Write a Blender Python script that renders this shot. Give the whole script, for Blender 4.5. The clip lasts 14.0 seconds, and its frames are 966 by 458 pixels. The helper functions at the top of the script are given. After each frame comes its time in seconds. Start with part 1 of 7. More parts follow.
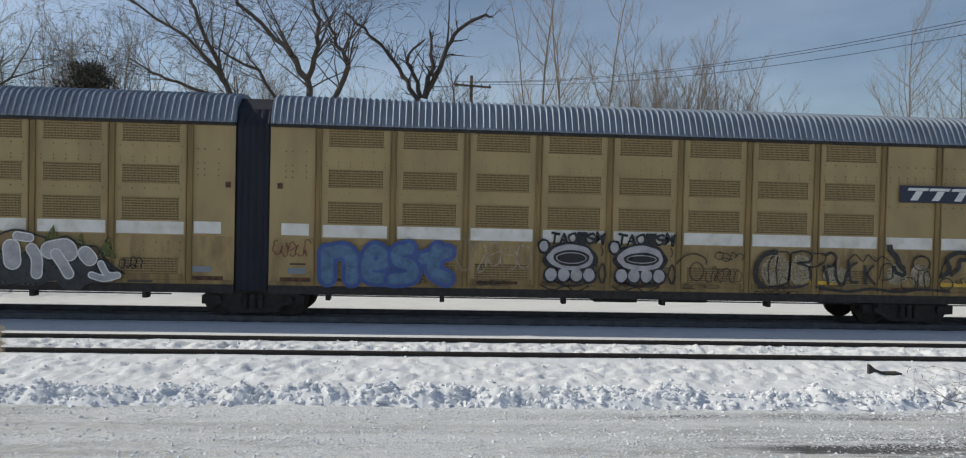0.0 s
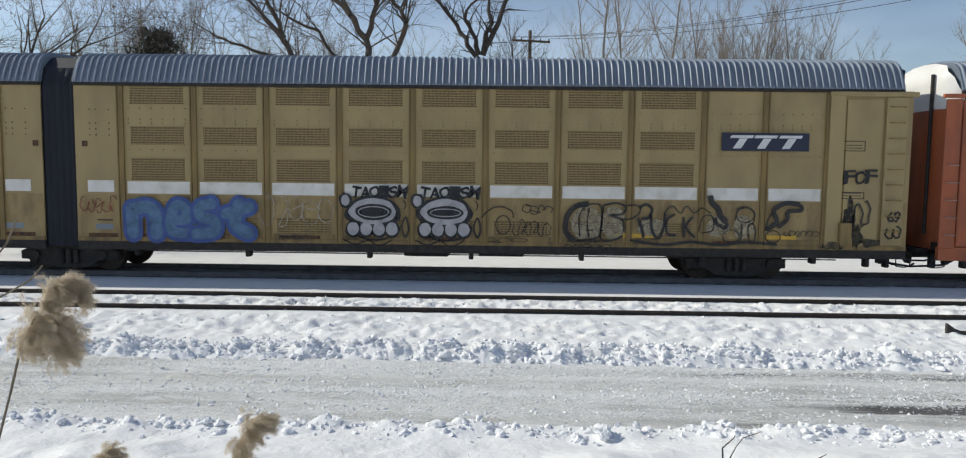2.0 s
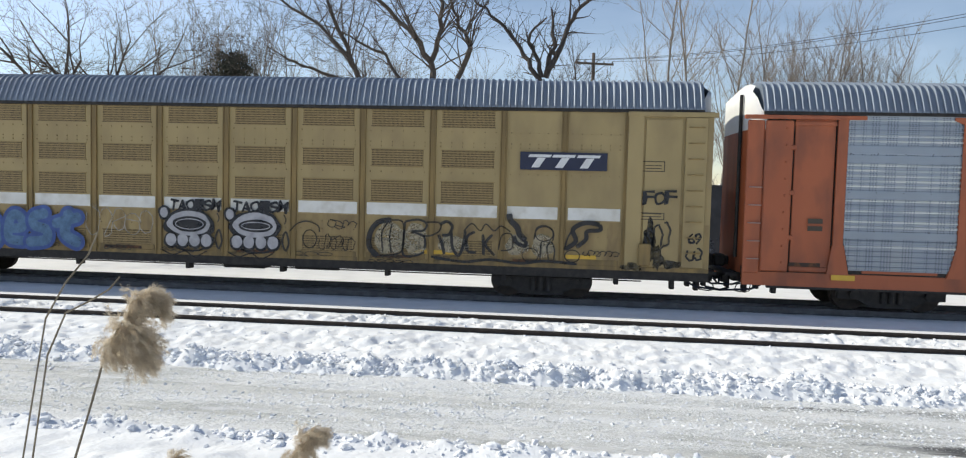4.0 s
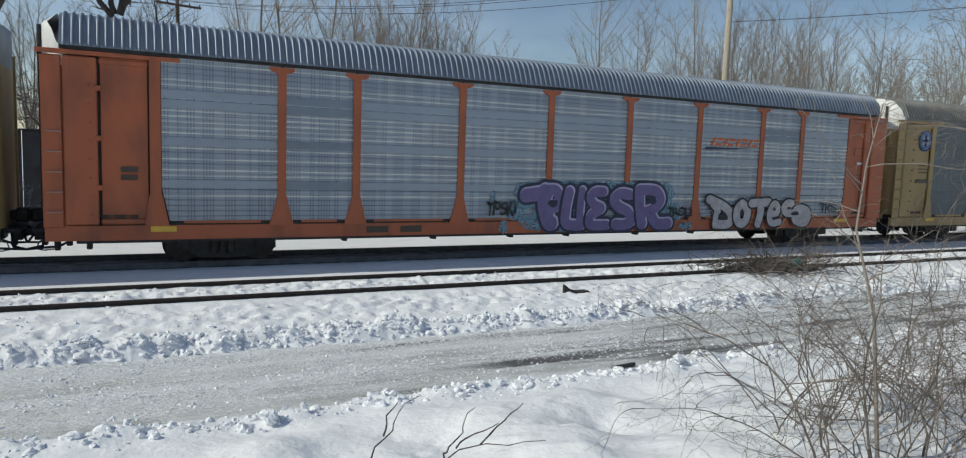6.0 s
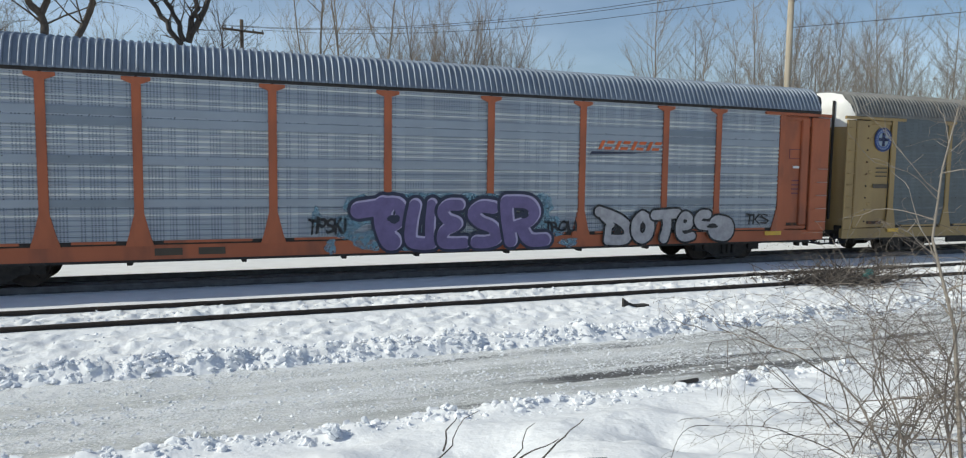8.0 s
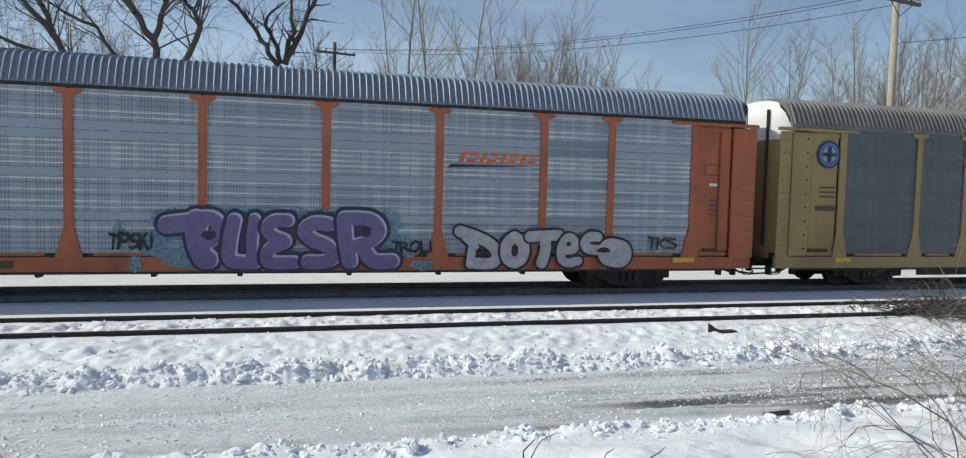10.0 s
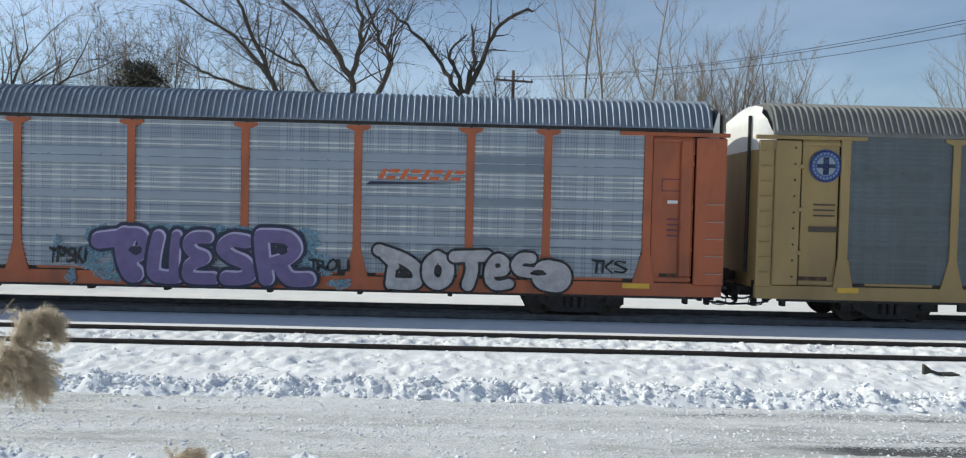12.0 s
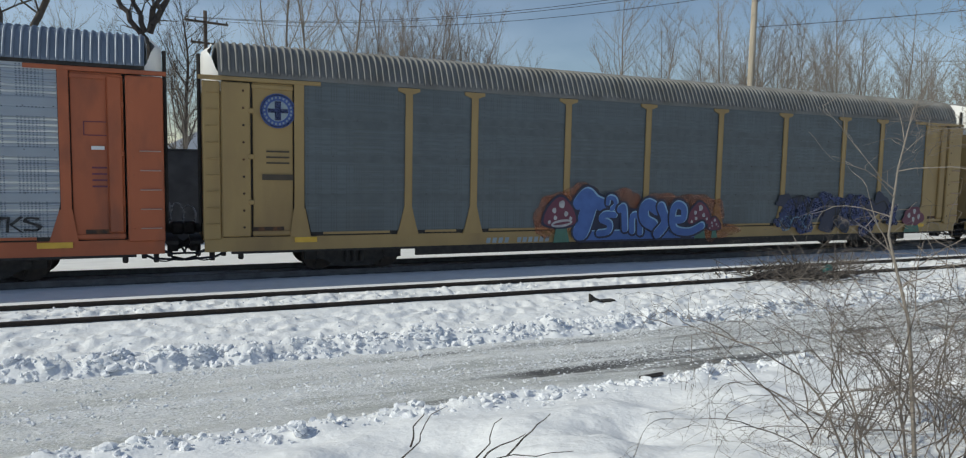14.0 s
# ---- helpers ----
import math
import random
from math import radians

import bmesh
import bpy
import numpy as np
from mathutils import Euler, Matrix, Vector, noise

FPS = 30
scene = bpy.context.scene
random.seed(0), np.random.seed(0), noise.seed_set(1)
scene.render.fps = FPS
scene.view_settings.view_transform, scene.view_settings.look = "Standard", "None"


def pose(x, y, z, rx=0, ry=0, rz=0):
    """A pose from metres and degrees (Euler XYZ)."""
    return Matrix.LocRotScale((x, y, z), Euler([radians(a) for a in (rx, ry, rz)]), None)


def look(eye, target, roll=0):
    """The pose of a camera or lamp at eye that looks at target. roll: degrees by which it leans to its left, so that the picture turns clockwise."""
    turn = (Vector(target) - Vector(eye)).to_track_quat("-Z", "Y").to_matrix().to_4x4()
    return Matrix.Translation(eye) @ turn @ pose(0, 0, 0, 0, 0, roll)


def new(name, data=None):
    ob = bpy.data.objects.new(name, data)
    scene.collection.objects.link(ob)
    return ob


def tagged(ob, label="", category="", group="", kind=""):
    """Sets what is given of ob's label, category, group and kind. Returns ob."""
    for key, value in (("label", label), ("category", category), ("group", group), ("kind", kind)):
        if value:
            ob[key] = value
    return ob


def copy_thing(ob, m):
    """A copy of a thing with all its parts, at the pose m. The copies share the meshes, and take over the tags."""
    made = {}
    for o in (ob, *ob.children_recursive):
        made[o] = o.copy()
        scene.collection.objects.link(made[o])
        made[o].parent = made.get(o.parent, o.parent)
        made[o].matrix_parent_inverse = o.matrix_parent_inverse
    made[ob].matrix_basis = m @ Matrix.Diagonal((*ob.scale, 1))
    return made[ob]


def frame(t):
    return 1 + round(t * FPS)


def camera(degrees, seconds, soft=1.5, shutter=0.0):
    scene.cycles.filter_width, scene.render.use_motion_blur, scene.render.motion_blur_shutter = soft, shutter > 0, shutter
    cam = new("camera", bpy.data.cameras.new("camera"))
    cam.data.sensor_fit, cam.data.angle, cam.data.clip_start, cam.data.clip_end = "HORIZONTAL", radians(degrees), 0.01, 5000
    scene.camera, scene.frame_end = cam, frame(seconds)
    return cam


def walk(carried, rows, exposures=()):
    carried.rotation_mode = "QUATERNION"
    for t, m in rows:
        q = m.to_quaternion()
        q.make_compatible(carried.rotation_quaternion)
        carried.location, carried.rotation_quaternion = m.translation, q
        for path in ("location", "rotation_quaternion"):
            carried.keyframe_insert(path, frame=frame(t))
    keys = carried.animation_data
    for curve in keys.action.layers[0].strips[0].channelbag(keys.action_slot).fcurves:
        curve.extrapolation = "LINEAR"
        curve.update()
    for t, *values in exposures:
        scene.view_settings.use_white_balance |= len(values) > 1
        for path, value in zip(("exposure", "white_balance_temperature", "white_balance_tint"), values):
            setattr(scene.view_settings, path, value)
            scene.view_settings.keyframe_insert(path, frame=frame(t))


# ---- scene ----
FOV = 68.81
cam = camera(FOV, 14.0, 1.15)
EYE = 2.765       # above the rails
PATH = [
    (0, pose(0, 0, EYE, 88.84, -1.35, -3.94)),
    (0.5, pose(0, 0, EYE, 87.25, 1.60, -1.65)),
    (1, pose(0, 0, EYE, 85.98, -1.04, -0.27)),
    (1.5, pose(0, 0, EYE, 84.16, -1.51, -0.16)),
    (2, pose(0, 0, EYE, 85.34, -0.64, 0.88)),
    (2.2, pose(0, 0, EYE, 85.55, -0.75, 1.82)),
    (4.3, pose(0, 0, EYE, 87.04, -1.47, 5.82)),
    (4.5, pose(0, 0, EYE, 86.94, -2.70, 2.32)),
    (5, pose(0, 0, EYE, 82.94, -4.17, -15.59)),
    (5.5, pose(0, 0, EYE, 80.60, -1.80, -22.60)),
    (6, pose(0, 0, EYE, 84.31, -1.90, -25.96)),
    (6.5, pose(0, 0, EYE, 85.67, -1.03, -25.42)),
    (7, pose(0, 0, EYE, 85.84, -1.10, -25.02)),
    (7.5, pose(0, 0, EYE, 85.83, -1.26, -24.26)),
    (8, pose(0, 0, EYE, 85.38, -0.73, -21.43)),
    (8.2, pose(0, 0, EYE, 85.72, -0.72, -19.55)),
    (10.3, pose(0, 0, EYE, 87.21, -1.07, -13.77)),
    (10.5, pose(0, 0, EYE, 88.24, -0.73, -12.42)),
    (11, pose(0, 0, EYE, 88.73, -1.18, -3.39)),
    (11.5, pose(0, 0, EYE, 89.18, -1.25, 1.09)),
    (12, pose(0, 0, EYE, 88.37, -1.35, -0.56)),
    (12.5, pose(0, 0, EYE, 88.81, -3.74, -17.50)),
    (13, pose(0, 0, EYE, 87.72, -2.00, -25.09)),
    (13.5, pose(0, 0, EYE, 86.21, -1.20, -24.62)),
    (14, pose(0, 0, EYE, 85.07, -1.07, -24.02)),
]
LOOK = [(0.0, -0.52), (0.5, -0.48), (1.0, -0.45), (1.5, -0.34), (2.0, -0.28), (2.2, -0.23), (4.3, 0.04), (4.5, 0.02), (5.0, -0.38), (5.5, -0.84), (6.0, -0.54), (6.5, -0.24),
        (7.0, -0.17), (7.5, -0.14), (8.0, -0.28), (8.2, -0.30), (10.5, -0.28), (11.0, -0.20), (11.5, -0.16), (12.0, -0.20), (12.5, -0.26), (13.0, -0.43), (13.5, -0.51), (14.0, -0.53)]
walk(cam, PATH, [(t, stops, 6760 if t < 4.7 else 6540, 8 if t < 4.7 else 5) for t, stops in LOOK])
# way of the train along the track, in metres
TRAIN = [(0, -0.0), (0.5, -1.65), (1, -3.28), (1.5, -4.94), (2, -6.6), (2.2, -7.24), (4.3, -14.2), (4.5, -14.85), (5, -16.45), (5.5, -18.09), (6, -19.75), (6.5, -21.39), (7, -23.03), (7.5, -24.65), (8, -26.28), (8.2, -26.95), (10.5, -34.49), (11, -36.12), (11.5, -37.72), (12, -39.42), (12.5, -41.06), (13, -42.61), (13.5, -44.24), (14, -45.84)]
SIDE = 17.98      # near side of the cars
RAIL = 14.10      # nearest rail of the empty track

# ---------------------------------------------------------------- light
SUN_AZ, SUN_EL = radians(-80), radians(37)      # azimuth from +y towards +x
world = bpy.data.worlds.new("sky")
scene.world = world
world.use_nodes = True
wn = world.node_tree.nodes
sky = wn.new("ShaderNodeTexSky")
sky.sky_type, sky.sun_disc = 'NISHITA', False
sky.sun_elevation, sky.sun_rotation = SUN_EL, SUN_AZ
sky.air_density, sky.dust_density, sky.ozone_density = 1.0, 0.22, 2.6
wn["Background"].inputs["Strength"].default_value = 0.118
# thin high haze over a clear winter sky
wl = world.node_tree.links
wco = wn.new("ShaderNodeTexCoord")
wmp = wn.new("ShaderNodeMapping")
wmp.inputs["Scale"].default_value = (1.0, 1.0, 3.5)
wnz = wn.new("ShaderNodeTexNoise")
wnz.inputs["Scale"].default_value, wnz.inputs["Detail"].default_value = 2.6, 6
wrg = wn.new("ShaderNodeMapRange")
wrg.inputs[1].default_value, wrg.inputs[2].default_value = 0.3, 0.7
whs = wn.new("ShaderNodeHueSaturation")
whs.inputs["Saturation"].default_value, whs.inputs["Value"].default_value = 0.8, 1.42
wtn = wn.new("ShaderNodeMix")
wtn.data_type, wtn.blend_type = 'RGBA', 'MULTIPLY'
wtn.inputs[0].default_value, wtn.inputs[7].default_value = 1.0, (1.04, 0.99, 0.99, 1)
wl.new(wco.outputs["Generated"], wmp.inputs[0])
wl.new(wmp.outputs[0], wnz.inputs["Vector"])
wl.new(wnz.outputs[0], wrg.inputs[0])
wl.new(wrg.outputs[0], whs.inputs["Fac"])
wl.new(sky.outputs[0], whs.inputs["Color"])
wl.new(whs.outputs[0], wtn.inputs[6])
wl.new(wtn.outputs[2], wn["Background"].inputs["Color"])
sun = new("sun", bpy.data.lights.new("sun", 'SUN'))
sun.data.energy, sun.data.angle, sun.data.color = 4.3, radians(0.5), (1.0, 0.965, 0.86)
sun.matrix_world = look((math.sin(SUN_AZ) * 50, math.cos(SUN_AZ) * 50, math.tan(SUN_EL) * 50), (0, 0, 0))


# ---------------------------------------------------------------- materials
def material(name, col, rough=0.6, metal=0.0, col2=None, scale=3.0, amount=0.5, stretch=(1, 1, 1), bump=0.15, bscale=60.0,
             grime=None, gamount=0.35, gscale=0.8, island=0.0, spec=0.5, bdist=0.02):
    m = bpy.data.materials.new(name)
    m.use_nodes = True
    nt = m.node_tree
    b = nt.nodes["Principled BSDF"]
    b.inputs["Roughness"].default_value, b.inputs["Metallic"].default_value = rough, metal
    b.inputs["Specular IOR Level"].default_value = spec
    co = nt.nodes.new("ShaderNodeTexCoord")
    mp = nt.nodes.new("ShaderNodeMapping")
    mp.inputs["Scale"].default_value = stretch
    nt.links.new(co.outputs["Object"], mp.inputs["Vector"])

    def nz(sc, det=4.0):
        n = nt.nodes.new("ShaderNodeTexNoise")
        n.inputs["Scale"].default_value, n.inputs["Detail"].default_value = sc, det
        nt.links.new(mp.outputs[0], n.inputs["Vector"])
        return n

    def mix(fac, a, bb):
        x = nt.nodes.new("ShaderNodeMix")
        x.data_type = 'RGBA'
        nt.links.new(fac, x.inputs[0])
        for sock, v in ((x.inputs[6], a), (x.inputs[7], bb)):
            if isinstance(v, tuple):
                sock.default_value = (*v, 1)
            else:
                nt.links.new(v, sock)
        return x.outputs[2]

    def ramp(v, lo, hi):
        r = nt.nodes.new("ShaderNodeMapRange")
        r.inputs[1].default_value, r.inputs[2].default_value = lo, hi
        nt.links.new(v, r.inputs[0])
        return r.outputs[0]
    c2 = col2 or tuple(c * 0.72 for c in col)
    out = mix(ramp(nz(scale).outputs[0], 0.5 - 0.3 * (1.1 - amount), 0.5 + 0.3 * (1.1 - amount)), col, c2)
    if grime:
        g = nt.nodes.new("ShaderNodeMath")
        g.operation = 'MULTIPLY'
        g.inputs[1].default_value = gamount
        nt.links.new(ramp(nz(gscale, 8.0).outputs[0], 0.48, 0.68), g.inputs[0])
        out = mix(g.outputs[0], out, grime)
    if island:
        geo = nt.nodes.new("ShaderNodeNewGeometry")
        h = nt.nodes.new("ShaderNodeHueSaturation")
        nt.links.new(ramp(geo.outputs["Random Per Island"], 0.0, 1.0), h.inputs["Fac"])
        h.inputs["Value"].default_value = 1 - island
        nt.links.new(out, h.inputs["Color"])
        out = h.outputs[0]
    nt.links.new(out, b.inputs["Base Color"])
    if bump:
        bp = nt.nodes.new("ShaderNodeBump")
        bp.inputs["Strength"].default_value, bp.inputs["Distance"].default_value = bump, bdist
        nt.links.new(nz(bscale, 5.0).outputs[0], bp.inputs["Height"])
        nt.links.new(bp.outputs[0], b.inputs["Normal"])
    return m


def holes(m, pitch_x, pitch_z, r=0.3, dark=(0.02, 0.018, 0.015), columns=None):
    """Small round perforations in the sheet, on a regular grid of the object's x and z."""
    nt = m.node_tree
    b = nt.nodes["Principled BSDF"]
    src = b.inputs["Base Color"].links[0].from_socket
    co = nt.nodes.new("ShaderNodeTexCoord")
    sep = nt.nodes.new("ShaderNodeSeparateXYZ")
    nt.links.new(co.outputs["Object"], sep.inputs[0])

    def op(kind, a, v=None, c=None):
        n = nt.nodes.new("ShaderNodeMath")
        n.operation = kind
        for i, q in enumerate((a, v, c)):
            if q is None:
                continue
            if isinstance(q, (int, float)):
                n.inputs[i].default_value = q
            else:
                nt.links.new(q, n.inputs[i])
        return n.outputs[0]

    def cell(s, p):
        return op('SUBTRACT', op('FRACT', op('DIVIDE', s, p)), 0.5)
    u, v = cell(sep.outputs[0], pitch_x), cell(sep.outputs[2], pitch_z)
    d = op('SQRT', op('ADD', op('MULTIPLY', u, u), op('MULTIPLY', v, v)))
    f = op('LESS_THAN', d, r)
    if columns:
        # the holes stand in groups of columns
        n = nt.nodes.new("ShaderNodeTexNoise")
        n.noise_dimensions = '1D'
        n.inputs["Scale"].default_value, n.inputs["Detail"].default_value = columns, 1.0
        nt.links.new(sep.outputs[0], n.inputs["W"])
        f = op('MULTIPLY', f, op('GREATER_THAN', n.outputs[0], 0.47))
    x = nt.nodes.new("ShaderNodeMix")
    x.data_type = 'RGBA'
    nt.links.new(f, x.inputs[0])
    nt.links.new(src, x.inputs[6])
    x.inputs[7].default_value = (*dark, 1)
    nt.links.new(x.outputs[2], b.inputs["Base Color"])
    return m


M_SNOW = material("snow", (0.84, 0.845, 0.85), 0.75, col2=(0.785, 0.795, 0.81), scale=1.3, bump=0.6, bscale=10, spec=0.2, bdist=0.035,
                  grime=(0.62, 0.61, 0.59), gamount=0.2, gscale=2.3)
M_CHUNK = material("snow_chunk", (0.86, 0.87, 0.88), 0.8, col2=(0.78, 0.79, 0.82), scale=5, bump=0.5, bscale=45, spec=0.2)
M_BALLAST = material("ballast", (0.4, 0.41, 0.44), 0.9, col2=(0.55, 0.56, 0.58), scale=22, amount=0.9, bump=0.9, bscale=30,
                     grime=(0.4, 0.42, 0.45), gamount=0.25, gscale=3)
M_STEEL = material("rail_steel", (0.03, 0.024, 0.021), 0.8, 0.2, col2=(0.05, 0.037, 0.03), scale=9, bump=0.3)
M_DUSTYRAIL = material("snow_dusted_rail", (0.16, 0.16, 0.17), 0.85, 0.0, col2=(0.1, 0.1, 0.105), scale=5, bump=0.3)
M_TIE = material("tie_wood", (0.07, 0.055, 0.045), 0.9, col2=(0.12, 0.1, 0.085), scale=14, stretch=(3, 0.4, 1), bump=0.5)
M_BLACK = material("black_underframe", (0.012, 0.011, 0.011), 0.75, col2=(0.035, 0.03, 0.027), scale=6, bump=0.3, bscale=30)
M_WHEEL = material("wheel_steel", (0.03, 0.025, 0.022), 0.7, 0.4, col2=(0.06, 0.045, 0.035), scale=8, bump=0.2)
M_RUBBER = material("bellows_fabric", (0.004, 0.006, 0.014), 0.7, col2=(0.008, 0.011, 0.022), scale=4, stretch=(1, 1, 0.15), bump=0.2)
M_GALV = material("galvanised_roof", (0.215, 0.255, 0.315), 0.5, 0.25, col2=(0.165, 0.198, 0.25), scale=1.2, bump=0.08, bscale=30,
                  grime=(0.16, 0.18, 0.21), gamount=0.4, gscale=1.6)
M_ROOFDULL = material("weathered_roof", (0.2, 0.2, 0.195), 0.65, 0.2, col2=(0.14, 0.14, 0.135), scale=1.4, bump=0.1, bscale=30,
                      grime=(0.13, 0.12, 0.1), gamount=0.5, gscale=1.3)
M_YELLOW = material("yellow_paint", (0.375, 0.28, 0.128), 0.55, col2=(0.315, 0.234, 0.106), scale=0.9, stretch=(1, 1, 0.5), bump=0.05,
                    grime=(0.2, 0.14, 0.07), gamount=0.45, gscale=1.1)
M_YELLOW_L = material("stained_yellow_paint", (0.34, 0.247, 0.108), 0.6, col2=(0.265, 0.185, 0.08), scale=1.6, stretch=(1.5, 1, 0.5), amount=0.8, bump=0.06,
                    grime=(0.14, 0.09, 0.045), gamount=0.65, gscale=1.9)
M_YELLOW_D = material("grimy_yellow_post", (0.29, 0.195, 0.072), 0.65, col2=(0.16, 0.11, 0.045), scale=2.2, stretch=(2, 1, 0.25), bump=0.08,
                      grime=(0.1, 0.07, 0.04), gamount=0.5, gscale=2)
M_VENT = holes(material("perforated_yellow_sheet", (0.31, 0.215, 0.086), 0.6, col2=(0.26, 0.18, 0.072), scale=1.5, bump=0.05), 0.034, 0.062, 0.36,
               dark=(0.05, 0.032, 0.014))
M_WHITE = material("white_stripe", (0.74, 0.73, 0.70), 0.6, col2=(0.62, 0.6, 0.55), scale=2, bump=0.03, grime=(0.35, 0.3, 0.22), gamount=0.4, gscale=2.4)
M_ORANGE = material("orange_paint", (0.40, 0.108, 0.043), 0.55, col2=(0.33, 0.087, 0.035), scale=0.9, stretch=(1, 1, 0.4), bump=0.05,
                    grime=(0.16, 0.055, 0.032), gamount=0.62, gscale=1.7)
M_SHEET = holes(material("galvanised_sheet", (0.315, 0.36, 0.42), 0.4, 0.3, col2=(0.265, 0.30, 0.355), scale=0.7, stretch=(1, 1, 0.6), bump=0.04,
                         grime=(0.36, 0.37, 0.38), gamount=0.4, gscale=0.9), 0.07, 0.05, 0.29, dark=(0.11, 0.14, 0.18), columns=4.0)
# pale lip colour stands in for skylight caught along the ribs
M_LIP_SHINE = holes(material("lip_painted_shine", (0.64, 0.65, 0.62), 0.45, 0.2, col2=(0.44, 0.47, 0.49), scale=0.8, stretch=(1, 1, 6), amount=0.8, bump=0.03), 0.07, 0.05, 0.3, dark=(0.27, 0.31, 0.36), columns=4.0)
M_DULLLIP = material("dull_lip", (0.112, 0.135, 0.148), 0.55, 0.1, bump=0.03)
M_BANDPALE = material("pale_sheet_band", (0.29, 0.33, 0.385), 0.4, 0.3, col2=(0.25, 0.285, 0.33), scale=1.2, bump=0.04)
M_BAND = material("sheet_band", (0.2, 0.235, 0.28), 0.4, 0.35, col2=(0.16, 0.19, 0.23), scale=1.2, bump=0.04)
M_GREYSHEET = holes(material("dull_grey_sheet", (0.108, 0.13, 0.143), 0.55, 0.1, col2=(0.084, 0.1, 0.11), scale=0.8, stretch=(1, 1, 0.6), bump=0.06,
                             grime=(0.09, 0.1, 0.1), gamount=0.5, gscale=0.9), 0.065, 0.05, 0.26, dark=(0.06, 0.07, 0.075), columns=5.0)
M_GREYBAND = material("dull_band", (0.1, 0.118, 0.128), 0.5, 0.2, bump=0.05)
M_MUSTARD = material("mustard_paint", (0.34, 0.235, 0.095), 0.55, col2=(0.28, 0.19, 0.077), scale=1.0, stretch=(1, 1, 0.4), bump=0.05,
                     grime=(0.2, 0.13, 0.06), gamount=0.5, gscale=1.2)
# rung colour kept paler than the body, with the sun's glint painted in
M_GRABIRON = material("sunlit_tone_grab_iron", (0.42, 0.3, 0.27), 0.6, 0.1, bump=0.05)
M_RUST = material("rust_and_soot", (0.05, 0.035, 0.028), 0.9, col2=(0.13, 0.06, 0.03), scale=7, amount=0.9, bump=0.2)
M_ENDWHITE = material("white_end_paint", (0.78, 0.77, 0.74), 0.5, col2=(0.7, 0.69, 0.66), scale=1.5, bump=0.03)


def paint(name, col, rough=0.55, thin=0.0):
    """Paint on the cars; thin spray lets the wall show through where it is worn."""
    m = material(name, col, rough, col2=tuple(c * 0.8 for c in col), scale=3.5, bump=0.03)
    if not thin:
        return m
    nt = m.node_tree
    co = nt.nodes.new("ShaderNodeTexCoord")
    n = nt.nodes.new("ShaderNodeTexNoise")
    n.inputs["Scale"].default_value, n.inputs["Detail"].default_value, n.inputs["Roughness"].default_value = 5.0, 9.0, 0.65
    nt.links.new(co.outputs["Object"], n.inputs["Vector"])
    r = nt.nodes.new("ShaderNodeMapRange")
    r.inputs[1].default_value, r.inputs[2].default_value = 0.36, 0.7
    r.inputs[3].default_value, r.inputs[4].default_value = thin * 0.35, min(0.95, thin * 1.8)
    nt.links.new(n.outputs[0], r.inputs[0])
    clear = nt.nodes.new("ShaderNodeBsdfTransparent")
    x = nt.nodes.new("ShaderNodeMixShader")
    nt.links.new(r.outputs[0], x.inputs[0])
    nt.links.new(nt.nodes["Principled BSDF"].outputs[0], x.inputs[1])
    nt.links.new(clear.outputs[0], x.inputs[2])
    nt.links.new(x.outputs[0], nt.nodes["Material Output"].inputs[0])
    return m


P_BLACK = paint("black_spray", (0.014, 0.015, 0.02), 0.55, 0.12)
P_NAVY = paint("navy_paint", (0.016, 0.022, 0.055))
P_BLUE = paint("blue_spray", (0.05, 0.1, 0.32), 0.55, 0.14)
P_BLUE2 = paint("light_blue_spray", (0.11, 0.215, 0.37), 0.55, 0.26)
P_PURPLE = paint("purple_spray", (0.165, 0.13, 0.29), 0.55, 0.1)
P_PALEPURPLE = paint("pale_purple_spray", (0.42, 0.38, 0.56))
P_CHROME = paint("silver_spray", (0.47, 0.46, 0.49), 0.4, 0.2)
P_RED = paint("red_spray", (0.25, 0.06, 0.04), 0.55, 0.3)
P_WHITE = paint("white_spray", (0.72, 0.72, 0.72))
P_SIGNRED = paint("sign_orange", (0.62, 0.13, 0.035))
P_CYAN = paint("cyan_spray", (0.2, 0.36, 0.46), 0.55, 0.85)
P_DARKBLUE = paint("dark_blue_spray", (0.022, 0.038, 0.13), 0.55, 0.28)
P_MAROON = paint("maroon_spray", (0.13, 0.03, 0.06))
P_GREEN = paint("green_spray", (0.06, 0.16, 0.12))
P_PALEBLUE = paint("pale_blue_spray", (0.24, 0.42, 0.62), 0.5, 0.06)
P_SKY = paint("bright_blue_spray", (0.055, 0.13, 0.38), 0.5, 0.06)
P_FADED = paint("faded_black_spray", (0.022, 0.02, 0.02), 0.6, 0.15)
P_HAZE = paint("orange_overspray", (0.42, 0.15, 0.07), 0.6, 1.75)
P_GHOST = paint("pale_spray", (0.5, 0.47, 0.42), 0.6, 0.45)
P_SLATE = paint("slate_spray", (0.045, 0.05, 0.055), 0.6, 0.15)
P_OLIVE = paint("olive_spray", (0.12, 0.13, 0.035), 0.6, 0.3)
P_EMBLEM = paint("faded_emblem_white", (0.27, 0.33, 0.37))
P_FAINT = paint("faded_grey_spray", (0.16, 0.17, 0.2), 0.7, 0.5)
